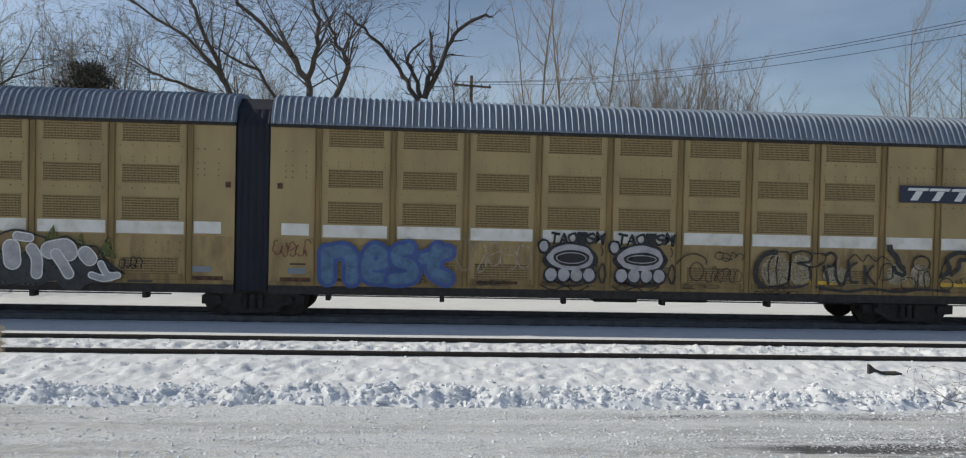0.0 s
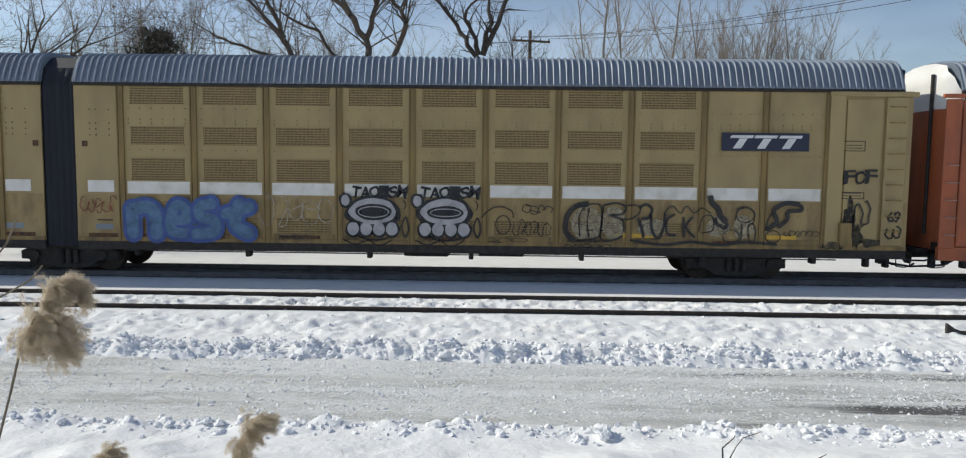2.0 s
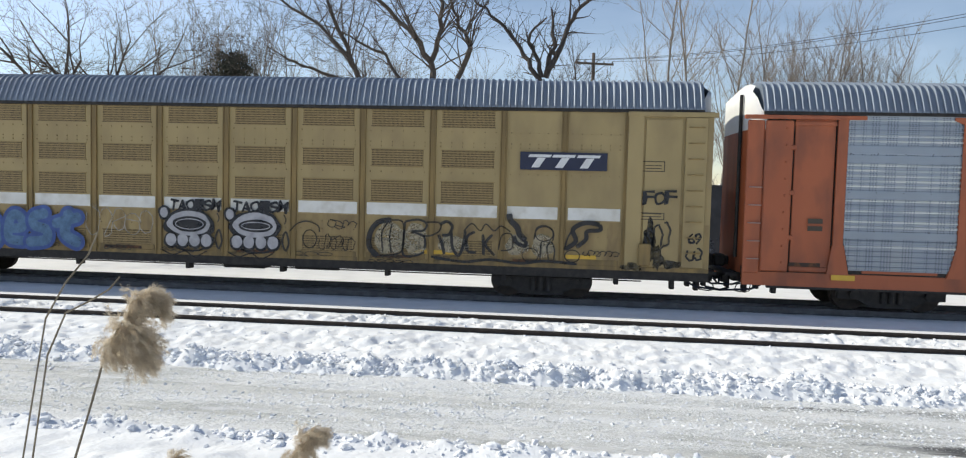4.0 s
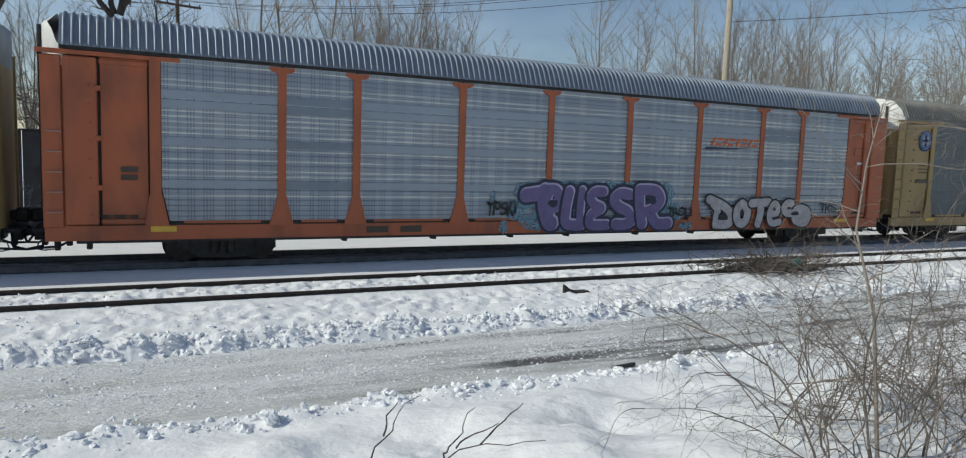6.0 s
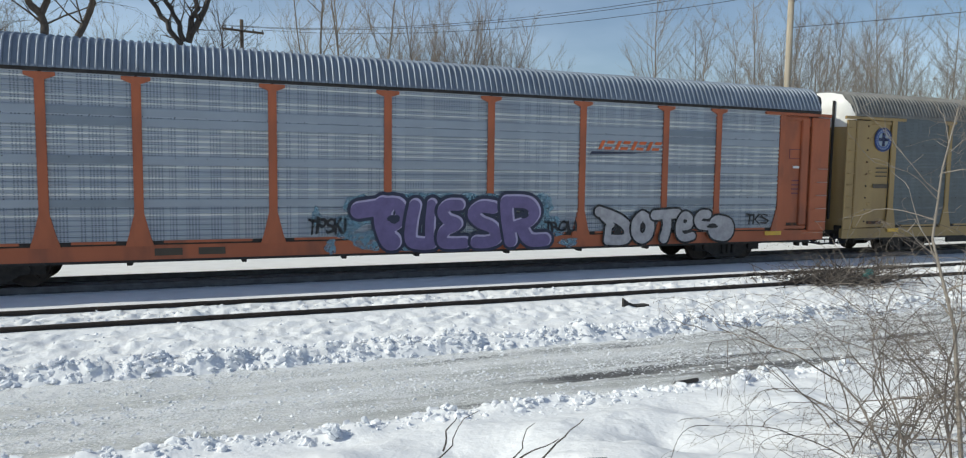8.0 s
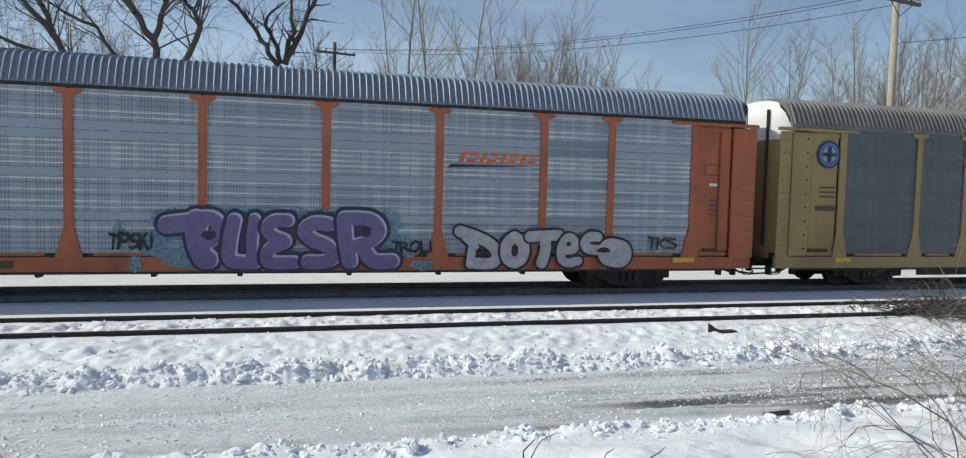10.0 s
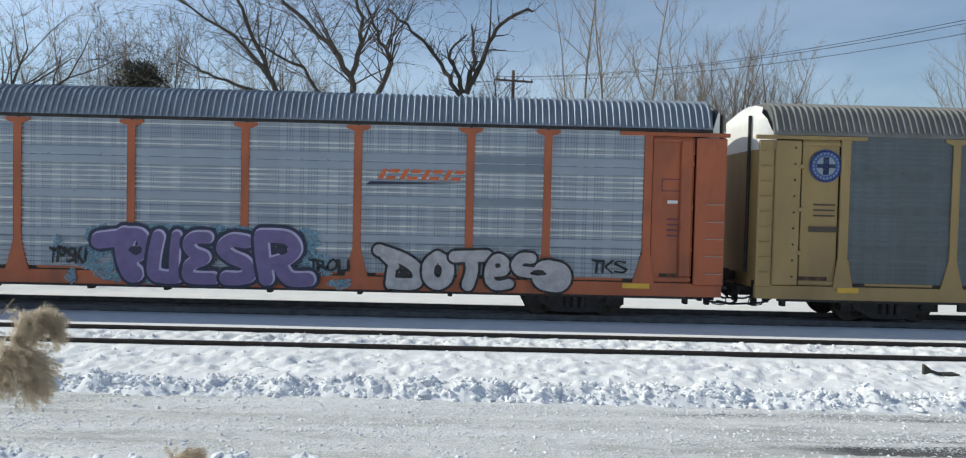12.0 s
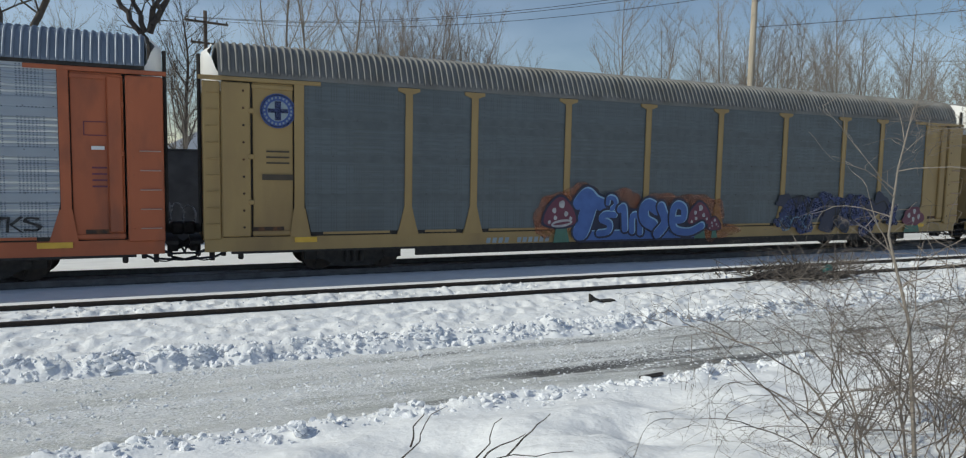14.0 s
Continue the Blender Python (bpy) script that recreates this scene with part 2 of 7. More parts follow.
P_SMEAR = paint("dark_smear", (0.045, 0.04, 0.032), 0.7, 0.5)
P_TAN = paint("pale_tan_spray", (0.42, 0.36, 0.25), 0.6, 0.55)
P_YELLOW = paint("yellow_marking", (0.68, 0.42, 0.05))
P_TEXT = paint("dull_black_lettering", (0.06, 0.045, 0.03))
M_BARK = material("grey_bark", (0.135, 0.11, 0.09), 0.9, col2=(0.085, 0.07, 0.058), scale=6, stretch=(3, 3, 0.6), bump=0.6, bscale=25)
M_MIDBARK = material("brown_grey_bark", (0.26, 0.22, 0.185), 0.9, col2=(0.175, 0.147, 0.122), scale=6, stretch=(3, 3, 0.6), bump=0.4, bscale=25)
M_DARKBARK = material("dark_bark", (0.055, 0.045, 0.04), 0.9, col2=(0.09, 0.075, 0.065), scale=6, stretch=(3, 3, 0.6), bump=0.6, bscale=25)
M_PALEBARK = material("pale_bark", (0.30, 0.26, 0.215), 0.85, col2=(0.2, 0.17, 0.14), scale=6, stretch=(3, 3, 0.6), bump=0.4, bscale=25)
M_MISTBARK = material("thin_grey_bark", (0.28, 0.245, 0.21), 0.9, col2=(0.2, 0.175, 0.15), scale=6, stretch=(3, 3, 0.6), bump=0.4, bscale=25)
M_TWIG = material("bramble_twig", (0.31, 0.26, 0.215), 0.8, col2=(0.13, 0.105, 0.088), scale=8, bump=0.2, island=0.5)
M_NEEDLE = material("pine_needles", (0.045, 0.05, 0.032), 0.8, col2=(0.075, 0.068, 0.045), scale=5, bump=0.0, island=0.5)
M_PLUME = material("reed_plume", (0.70, 0.595, 0.45), 0.85, col2=(0.5, 0.41, 0.30), scale=14, bump=0.0, island=0.6)


def translucent(m, fac, col):
    nt = m.node_tree
    b = nt.nodes["Principled BSDF"]
    t = nt.nodes.new("ShaderNodeBsdfTranslucent")
    t.inputs["Color"].default_value = (*col, 1)
    x = nt.nodes.new("ShaderNodeMixShader")
    x.inputs[0].default_value = fac
    nt.links.new(b.outputs[0], x.inputs[1])
    nt.links.new(t.outputs[0], x.inputs[2])
    nt.links.new(x.outputs[0], nt.nodes["Material Output"].inputs[0])


translucent(M_PLUME, 0.45, (0.78, 0.68, 0.53))
M_STRAW = material("dry_straw", (0.26, 0.215, 0.145), 0.8, col2=(0.17, 0.135, 0.09), scale=6, bump=0.0, island=0.4)
M_POLE = material("pole_wood", (0.43, 0.375, 0.30), 0.85, col2=(0.33, 0.28, 0.21), scale=5, stretch=(4, 4, 0.3), bump=0.3, bscale=30)
M_OLDPOLE = material("old_pole_wood", (0.17, 0.13, 0.1), 0.9, col2=(0.11, 0.085, 0.065), scale=5, stretch=(4, 4, 0.3), bump=0.3)
M_WIRE = material("wire", (0.03, 0.03, 0.032), 0.6, bump=0.0)
M_INSUL = material("insulator", (0.12, 0.09, 0.08), 0.3, bump=0.0)
M_WALL = material("black_wall", (0.03, 0.031, 0.035), 0.8, col2=(0.05, 0.05, 0.055), scale=1.2, bump=0.2, grime=(0.09, 0.09, 0.095), gamount=0.4, gscale=1.5)
M_SIDING = material("house_siding", (0.55, 0.5, 0.46), 0.7, bump=0.1)
M_REDSIDING = material("red_siding", (0.4, 0.16, 0.13), 0.7, bump=0.1)
M_GLASS = material("dark_window", (0.03, 0.035, 0.045), 0.1, bump=0.0)
M_BOARD = material("dark_board", (0.025, 0.022, 0.02), 0.8, col2=(0.05, 0.045, 0.04), scale=6, bump=0.3)
M_TEAL = material("teal_plastic", (0.03, 0.16, 0.15), 0.4, bump=0.05)


def road_material():
    m = material("icy_road", (0.69, 0.69, 0.665), 0.6, col2=(0.53, 0.535, 0.51), scale=1.6, stretch=(0.35, 2.0, 1), amount=0.8, bump=1.0, bscale=26, bdist=0.045,
                 grime=(0.80, 0.80, 0.81), gamount=0.8, gscale=3.5, spec=0.4)
    nt = m.node_tree
    b = nt.nodes["Principled BSDF"]
    src = b.inputs["Base Color"].links[0].from_socket
    co = nt.nodes.new("ShaderNodeTexCoord")
    mp = nt.nodes.new("ShaderNodeMapping")
    mp.inputs["Scale"].default_value = (0.14, 1.9, 1)
    n = nt.nodes.new("ShaderNodeTexNoise")
    n.inputs["Scale"].default_value, n.inputs["Detail"].default_value = 1.6, 7
    sep = nt.nodes.new("ShaderNodeSeparateXYZ")
    nt.links.new(co.outputs["Object"], mp.inputs[0])
    nt.links.new(mp.outputs[0], n.inputs["Vector"])
    nt.links.new(co.outputs["Object"], sep.inputs[0])
    # the road is worn bare further along
    r = nt.nodes.new("ShaderNodeMapRange")
    r.inputs[1].default_value, r.inputs[2].default_value, r.inputs[3].default_value, r.inputs[4].default_value = 1, 14, 0.0, 0.2
    nt.links.new(sep.outputs[0], r.inputs[0])
    a = nt.nodes.new("ShaderNodeMath")
    nt.links.new(n.outputs[0], a.inputs[0])
    nt.links.new(r.outputs[0], a.inputs[1])
    r2 = nt.nodes.new("ShaderNodeMapRange")
    r2.inputs[1].default_value, r2.inputs[2].default_value = 0.6, 0.74
    nt.links.new(a.outputs[0], r2.inputs[0])
    x = nt.nodes.new("ShaderNodeMix")
    x.data_type = 'RGBA'
    nt.links.new(r2.outputs[0], x.inputs[0])
    nt.links.new(src, x.inputs[6])
    x.inputs[7].default_value = (0.12, 0.118, 0.115, 1)
    # loose snow grains, thick in bands between the wheel tracks
    fine = nt.nodes.new("ShaderNodeTexNoise")
    fine.inputs["Scale"].default_value, fine.inputs["Detail"].default_value = 34, 3
    nt.links.new(co.outputs["Object"], fine.inputs["Vector"])
    mp2 = nt.nodes.new("ShaderNodeMapping")
    mp2.inputs["Scale"].default_value = (0.12, 1.5, 1)
    nt.links.new(co.outputs["Object"], mp2.inputs[0])
    band = nt.nodes.new("ShaderNodeTexNoise")
    band.inputs["Scale"].default_value, band.inputs["Detail"].default_value = 1.3, 4
    nt.links.new(mp2.outputs[0], band.inputs["Vector"])
    add = nt.nodes.new("ShaderNodeMath")
    nt.links.new(fine.outputs[0], add.inputs[0])
    nt.links.new(band.outputs[0], add.inputs[1])
    r3 = nt.nodes.new("ShaderNodeMapRange")
    r3.inputs[1].default_value, r3.inputs[2].default_value = 0.98, 1.12
    nt.links.new(add.outputs[0], r3.inputs[0])
    y = nt.nodes.new("ShaderNodeMix")
    y.data_type = 'RGBA'
    nt.links.new(r3.outputs[0], y.inputs[0])
    nt.links.new(x.outputs[2], y.inputs[6])
    y.inputs[7].default_value = (0.84, 0.845, 0.84, 1)
    nt.links.new(y.outputs[2], b.inputs["Base Color"])
    return m


M_ROAD = road_material()


# ---------------------------------------------------------------- building helpers
def thing(name, x=0, y=0, z=0, label="", category="", group="", kind=""):
    ob = new(name)
    ob.empty_display_size = 0.2
    ob.matrix_basis = pose(x, y, z)
    return tagged(ob, label, category, group, kind)


def part(name, bm, mat, parent=None, label="", smooth=False):
    me = bpy.data.meshes.new(name)
    bm.to_mesh(me)
    bm.free()
    me.materials.append(mat)
    if smooth:
        for p in me.polygons:
            p.use_smooth = True
    ob = new(name, me)
    ob.parent = parent
    return tagged(ob, label)


def raw(name, verts, faces, mat, parent=None, label="", smooth=False):
    me = bpy.data.meshes.new(name)
    me.from_pydata(verts, [], faces)
    me.materials.append(mat)
    if smooth:
        me.polygons.foreach_set("use_smooth", [True] * len(me.polygons))
    me.update()
    ob = new(name, me)
    ob.parent = parent
    return tagged(ob, label)


def shared(name, ob, x, y, z, parent):
    """Another piece on the same mesh."""
    o = new(name, ob.data)
    o.parent = parent
    o.matrix_basis = pose(x, y, z)
    return o


def box(bm, x0, x1, y0, y1, z0, z1, bevel=0.0):
    m = Matrix.Translation(((x0 + x1) / 2, (y0 + y1) / 2, (z0 + z1) / 2)) @ Matrix.Diagonal((x1 - x0, y1 - y0, z1 - z0, 1))
    vs = bmesh.ops.create_cube(bm, size=1, matrix=m)["verts"]
    if bevel:
        es = list({e for v in vs for e in v.link_edges})
        bmesh.ops.bevel(bm, geom=es, offset=bevel, segments=1, affect='EDGES')
    return bm


def cyl(bm, p0, p1, r0, r1=None, seg=10):
    a, b = Vector(p0), Vector(p1)
    d = b - a
    m = Matrix.Translation((a + b) / 2) @ d.to_track_quat('Z', 'Y').to_matrix().to_4x4()
    bmesh.ops.create_cone(bm, cap_ends=True, segments=seg, radius1=r0, radius2=r0 if r1 is None else r1, depth=d.length, matrix=m)
    return bm


def prism(bm, pts, y0, y1):
    """A flat shape in x and z, thick from y0 to y1."""
    a = [bm.verts.new((x, y0, z)) for x, z in pts]
    b = [bm.verts.new((x, y1, z)) for x, z in pts]
    n = len(pts)
    bm.faces.new(a)
    bm.faces.new(b[::-1])
    for i in range(n):
        bm.faces.new((a[i], b[i], b[(i + 1) % n], a[(i + 1) % n]))
    bmesh.ops.recalc_face_normals(bm, faces=bm.faces[:])
    return bm


def box1(name, dims, mat, parent, label="", bevel=0.0):
    return part(name, box(bmesh.new(), *dims, bevel), mat, parent, label)


def tubes(segs, sides_of):
    """Verts and faces of many tapered tubes, given as (p0, p1, r0, r1)."""
    vs, fs = [], []
    for p0, p1, r0, r1 in segs:
        d = (p1 - p0)
        if d.length < 1e-5:
            continue
        d.normalize()
        u = d.orthogonal().normalized()
        w = d.cross(u)
        k = sides_of(r0)
        o = len(vs)
        for p, r in ((p0, r0), (p1, r1)):
            for i in range(k):
                a = 2 * math.pi * i / k
                vs.append(p + (u * math.cos(a) + w * math.sin(a)) * r)
        for i in range(k):
            j = (i + 1) % k
            fs.append((o + i, o + j, o + k + j, o + k + i))
    return vs, fs


def lettering(name, text, mat, parent, x0, x1, z0, z1, y, fat=0.0, shear=0.0, thick=0.003, label=""):
    """Letters of the built-in font, fitted into x0..x1 and z0..z1 on a surface that looks towards -y."""
    cu = bpy.data.curves.new(name, 'FONT')
    cu.body, cu.offset, cu.shear, cu.extrude, cu.resolution_u = text, fat, shear, 0.5, 3
    tmp = new("letters", cu)
    dg = bpy.context.evaluated_depsgraph_get()
    me = bpy.data.meshes.new_from_object(tmp.evaluated_get(dg))
    bpy.data.objects.remove(tmp)
    n = len(me.vertices)
    co = np.empty(n * 3)
    me.vertices.foreach_get("co", co)
    co = co.reshape(n, 3)
    lo, hi = co.min(0), co.max(0)
    u = (co - lo) / np.maximum(hi - lo, 1e-6)
    out = np.stack([x0 + u[:, 0] * (x1 - x0), y - u[:, 2] * thick, z0 + u[:, 1] * (z1 - z0)], 1)
    me.vertices.foreach_set("co", out.ravel())
    me.materials.clear()
    me.materials.append(mat)
    me.update()
    me.name = name
    ob = new(name, me)
    ob.parent = parent
    return tagged(ob, label)


def blob(rng, cx, cz, rx, rz, n=26, rough=0.2):
    ph = [rng.uniform(0, 6.28) for _ in range(3)]
    pts = []
    for i in range(n):
        a = -2 * math.pi * i / n
        r = 1 + rough * (0.5 * math.sin(3 * a + ph[0]) + 0.35 * math.sin(5 * a + ph[1]) + 0.3 * math.sin(8 * a + ph[2]))
        pts.append((cx + rx * r * math.cos(a), cz + rz * r * math.sin(a)))
    return pts


def ring(bm, cx, cz, rx, rz, w, y0, y1, n=22, rot=0.0):
    """A painted oval line."""
    o, i = [], []
    for k in range(n):
        a = 2 * math.pi * k / n
        for lst, d in ((o, 0), (i, w)):
            px, pz = (rx - d) * math.cos(a), (rz - d) * math.sin(a)
            lst.append((cx + px * math.cos(rot) - pz * math.sin(rot), cz + px * math.sin(rot) + pz * math.cos(rot)))
    for k in range(n):
        j = (k + 1) % n
        prism_quad(bm, [o[k], o[j], i[j], i[k]], y0, y1)
    return bm


def prism_quad(bm, pts, y0, y1):
    a = [bm.verts.new((x, y0, z)) for x, z in pts]
    b = [bm.verts.new((x, y1, z)) for x, z in pts]
    bm.faces.new(a)
    for i in range(4):
        bm.faces.new((a[i], b[i], b[(i + 1) % 4], a[(i + 1) % 4]))


def stroke(bm, pts, w, y0, y1):
    """A painted line, rounded through points in x and z."""
    if len(pts) < 12:
        full = [pts[0], *pts, pts[-1]]
        out = []
        for p, q, r, t in zip(full, full[1:], full[2:], full[3:]):
            for k in range(5):
                u = k / 5
                out.append(tuple(0.5 * (2 * q[i] + (r[i] - p[i]) * u + (2 * p[i] - 5 * q[i] + 4 * r[i] - t[i]) * u * u + (3 * q[i] - p[i] - 3 * r[i] + t[i]) * u ** 3) for i in (0, 1)))
        pts = out + [pts[-1]]
    rows_ = []
    for k, (px, pz) in enumerate(pts):
        (ax, az), (bx, bz) = pts[max(0, k - 1)], pts[min(len(pts) - 1, k + 1)]
        dx, dz = bx - ax, bz - az
        l = math.hypot(dx, dz) or 1
        h = w / 2 * (0.75 if k in (0, len(pts) - 1) else 1.0)
        nx, nz_ = -dz / l * h, dx / l * h
        rows_.append([bm.verts.new((px + q * nx, y, pz + q * nz_)) for q in (1, -1) for y in (y0, y1)])
    for a, b in zip(rows_, rows_[1:]):
        bm.faces.new((a[0], b[0], b[2], a[2]))
        bm.faces.new((a[0], a[1], b[1], b[0]))
        bm.faces.new((a[2], b[2], b[3], a[3]))
    return bm


def scrawl(rng, x0, x1, z0, z1, loops, w, y):
    """One looping spray line that cannot be read."""
    pts = []
    for k in range(loops):
        cx = x0 + (x1 - x0) * (k + 0.5) / loops
        a0, turn = rng.uniform(1.5, 4.5), rng.choice((-1, 1)) * rng.uniform(3.6, 6.5)
        rx, rz = (x1 - x0) / loops * rng.uniform(0.38, 0.6), (z1 - z0) * rng.uniform(0.3, 0.5)
        cz = (z0 + z1) / 2 + rng.uniform(-0.1, 0.1) * (z1 - z0)
        for i in range(13):
            a = a0 + turn * i / 12
            pts.append((cx + rx * math.cos(a) + 0.02 * math.sin(5 * a), max(z0, min(z1, cz + rz * math.sin(a)))))
    return stroke(bmesh.new(), pts, w, y - 0.003, y)


def fbm(x, y, scale, octaves, seed):
    """Smooth value noise, about -1 to 1."""
    rs = np.random.RandomState(seed)
    tab = rs.uniform(-1, 1, (256, 256))
    out, amp, tot = np.zeros_like(x), 1.0, 0.0
    for o in range(octaves):
        u, v = x * scale * 2 ** o + 17.3 * o, y * scale * 2 ** o + 5.7 * o
        iu, iv = np.floor(u).astype(int), np.floor(v).astype(int)
        fu, fv = u - iu, v - iv
        fu, fv = fu * fu * (3 - 2 * fu), fv * fv * (3 - 2 * fv)
        g = lambda a, b: tab[(iu + a) % 256, (iv + b) % 256]
        out += amp * ((g(0, 0) * (1 - fu) + g(1, 0) * fu) * (1 - fv) + (g(0, 1) * (1 - fu) + g(1, 1) * fu) * fv)
        tot += amp
        amp *= 0.5
    return out / tot


# ---------------------------------------------------------------- ground
BANK, BANK2 = 11.5, 7.95
PROFILE_Y = [-3000, -60, -4, 0, 3.3, 5.8, 7.6, 8.4, 8.75, 10.95, 12.0, 13.5, 13.9, 15.9, 16.8, 18.4, 18.6, 20.4, 20.55, 22, 24, 3000]
PROFILE_Z = [1.7, 1.5, 1.3, 1.15, 0.62, 0.12, -0.2, -0.32, -0.43, -0.43, -0.27, -0.14, -0.09, -0.09, -0.13, -0.09, -0.24, -0.24, -0.1, -0.12, -0.2, -0.3]


def terrain(x, y):
    z = np.interp(y, PROFILE_Y, PROFILE_Z)
    z = z + 0.05 * fbm(x, y, 0.5, 3, 1) * np.clip(1 - np.abs(y - 5.5) / 4.4, 0.15, 1)
    near = np.clip((8.1 - y) / 1.6, 0, 1)
    z = z + near * (0.17 * fbm(x, y, 0.9, 2, 2) + 0.06 * np.maximum(fbm(x, y, 2.4, 2, 12), 0) + 0.016 * fbm(x, y, 5.5, 2, 13) - 0.03 * np.clip(fbm(x, y, 3.1, 1, 44) - 0.45, 0, 0.25) * 4)
    lump = np.maximum(fbm(x, y, 2.6, 4, 3), -0.25) + 0.25
    ridge = np.exp(-((y - BANK - 0.12 * fbm(x, y * 0, 0.35, 2, 9)) / 0.36) ** 2)
    z = z + ridge * (0.14 + 0.2 * lump + 0.12 * np.abs(fbm(x, y, 7, 2, 4)))
    ridge2 = np.exp(-((y - BANK2 - 0.15 * fbm(x, y * 0, 0.5, 2, 8)) / 0.3) ** 2)
    z = z + ridge2 * (0.03 + 0.16 * lump)
    # trodden and windblown snow round the empty track
    z = z + np.exp(-((y - 14.89) / 0.6) ** 4) * (0.1 * fbm(x * 0.8, y, 3.6, 3, 5) + 0.085 * fbm(x, y, 7.5, 2, 35))
    z = z + np.exp(-((y - 13.1) / 0.75) ** 4) * (0.05 * fbm(x * 0.6, y, 2.2, 3, 6) + 0.075 * fbm(x * 0.8, y, 6.5, 2, 16))
    return z


def spaced(lo, hi, step, far):
    mid = list(np.arange(lo, hi, step))
    out_, s = [], step
    p = hi
    while p < far:
        out_.append(p)
        s = min(s * 1.22, 400)
        p += s
    out_.append(far)
    low, s, p = [], step, lo
    while p > -far:
        s = min(s * 1.22, 400)
        p -= s
        low.append(max(p, -far))
    return np.array(low[::-1] + mid + out_)


def sheet(name, xs, ys, zf, mat, parent=None, smooth=True):
    gx, gy = np.meshgrid(xs, ys, indexing='ij')
    gz = zf(gx, gy)
    nx, ny = len(xs), len(ys)
    me = bpy.data.meshes.new(name)
    me.vertices.add(nx * ny)
    me.vertices.foreach_set("co", np.stack([gx, gy, gz], -1).ravel())
    i = (np.arange(nx - 1)[:, None] * ny + np.arange(ny - 1)[None, :])
    f = np.stack([i, i + ny, i + ny + 1, i + 1], -1).reshape(-1, 4)
    me.loops.add(f.size)
    me.loops.foreach_set("vertex_index", f.ravel().astype(np.int32))
    me.polygons.add(len(f))
    me.polygons.foreach_set("loop_start", (np.arange(len(f)) * 4).astype(np.int32))
    me.polygons.foreach_set("loop_total", np.full(len(f), 4, np.int32))
    me.update(calc_edges=True)
    if smooth:
        me.polygons.foreach_set("use_smooth", np.ones(len(f), bool))
    me.materials.append(mat)
    ob = new(name, me)
    ob.parent = parent
    return ob


tagged(sheet("ground", spaced(-16, 30, 0.06, 3000), spaced(4.6, 16.1, 0.06, 3000), terrain, M_SNOW),
       "trodden sunlit snow over flat ground beside the railway", "snow", kind="structure")


def road_height(x, y):
    edge = np.minimum(y - 8.2, 11.3 - y)
    return np.where(edge < 0.02, -0.42, -0.30 + 0.034 * fbm(x * 0.2, y * 1.8, 1.6, 3, 21) + 0.012 * fbm(x, y, 7, 3, 22)
                    - 0.035 * np.exp(-((y - 9.2 - 0.1 * fbm(x, y * 0, 0.3, 2, 51)) / 0.14) ** 2) - 0.035 * np.exp(-((y - 10.5 - 0.1 * fbm(x, y * 0, 0.3, 2, 52)) / 0.14) ** 2))


tagged(sheet("road", spaced(-16, 30, 0.07, 600), np.arange(8.19, 11.32, 0.06), road_height, M_ROAD),
       "narrow service road of packed snow and grey ice", "road", kind="structure")


def chunk_field(name, rng, spots, label, fine=2):
    """Broken lumps of ploughed snow, joined."""
    bm = bmesh.new()
    bmesh.ops.create_icosphere(bm, subdivisions=fine, radius=1)
    base = np.array([v.co[:] for v in bm.verts])
    faces = np.array([[v.index for v in f.verts] for f in bm.faces])
    bm.free()
    V, F = [], []
    for k, (x, y, z, r) in enumerate(spots):
        j = base + rng.normal(0, 0.2 if fine < 2 else 0.11, base.shape)
        lump = base * 0
        for _ in range(3):
            d = rng.normal(0, 1, 3)
            d /= np.linalg.norm(d)
            lump += base * (0.22 * np.sin(3 * (base @ d) + rng.uniform(0, 6)))[:, None]
        j = (j + lump) * np.array([rng.uniform(0.8, 1.4), rng.uniform(0.8, 1.2), rng.uniform(0.6, 0.95)]) * r
        V.append(j + (x, y, z))
        F.append(faces + k * len(base))
    V, F = np.concatenate(V), np.concatenate(F)
    ob = raw(name, V.tolist(), F.tolist(), M_CHUNK, None, label, False)
    return tagged(ob, category="snow", kind="stuff")


def spots_along(rng, n, x0, x1, yc, spread, rlo, rhi):
    x = rng.uniform(x0, x1, n)
    y = yc + rng.normal(0, spread, n)
    r = rlo + (rhi - rlo) * rng.uniform(0, 1, n) ** 3
    return list(zip(x, y, terrain(x, y) + r * 0.15, r))


RS = np.random.RandomState(5)
chunk_field("snow_grit", RS, spots_along(RS, 5200, -16, 30, BANK, 0.32, 0.01, 0.045), "loose snow grit over the ploughed bank", 1)
chunk_field("snow_bank", RS, spots_along(RS, 3800, -14, 27, BANK, 0.26, 0.018, 0.068), "ploughed bank of broken white snow lumps along the road")
chunk_field("snow_ridge", RS, spots_along(RS, 1500, -13, 24, BANK2, 0.17, 0.013, 0.07), "low ploughed ridge of loose snow lumps beside the road")
chunk_field("snow_grit", RS, spots_along(RS, 2200, -13, 24, BANK2, 0.24, 0.008, 0.03), "loose snow grit along the road edge", 1)
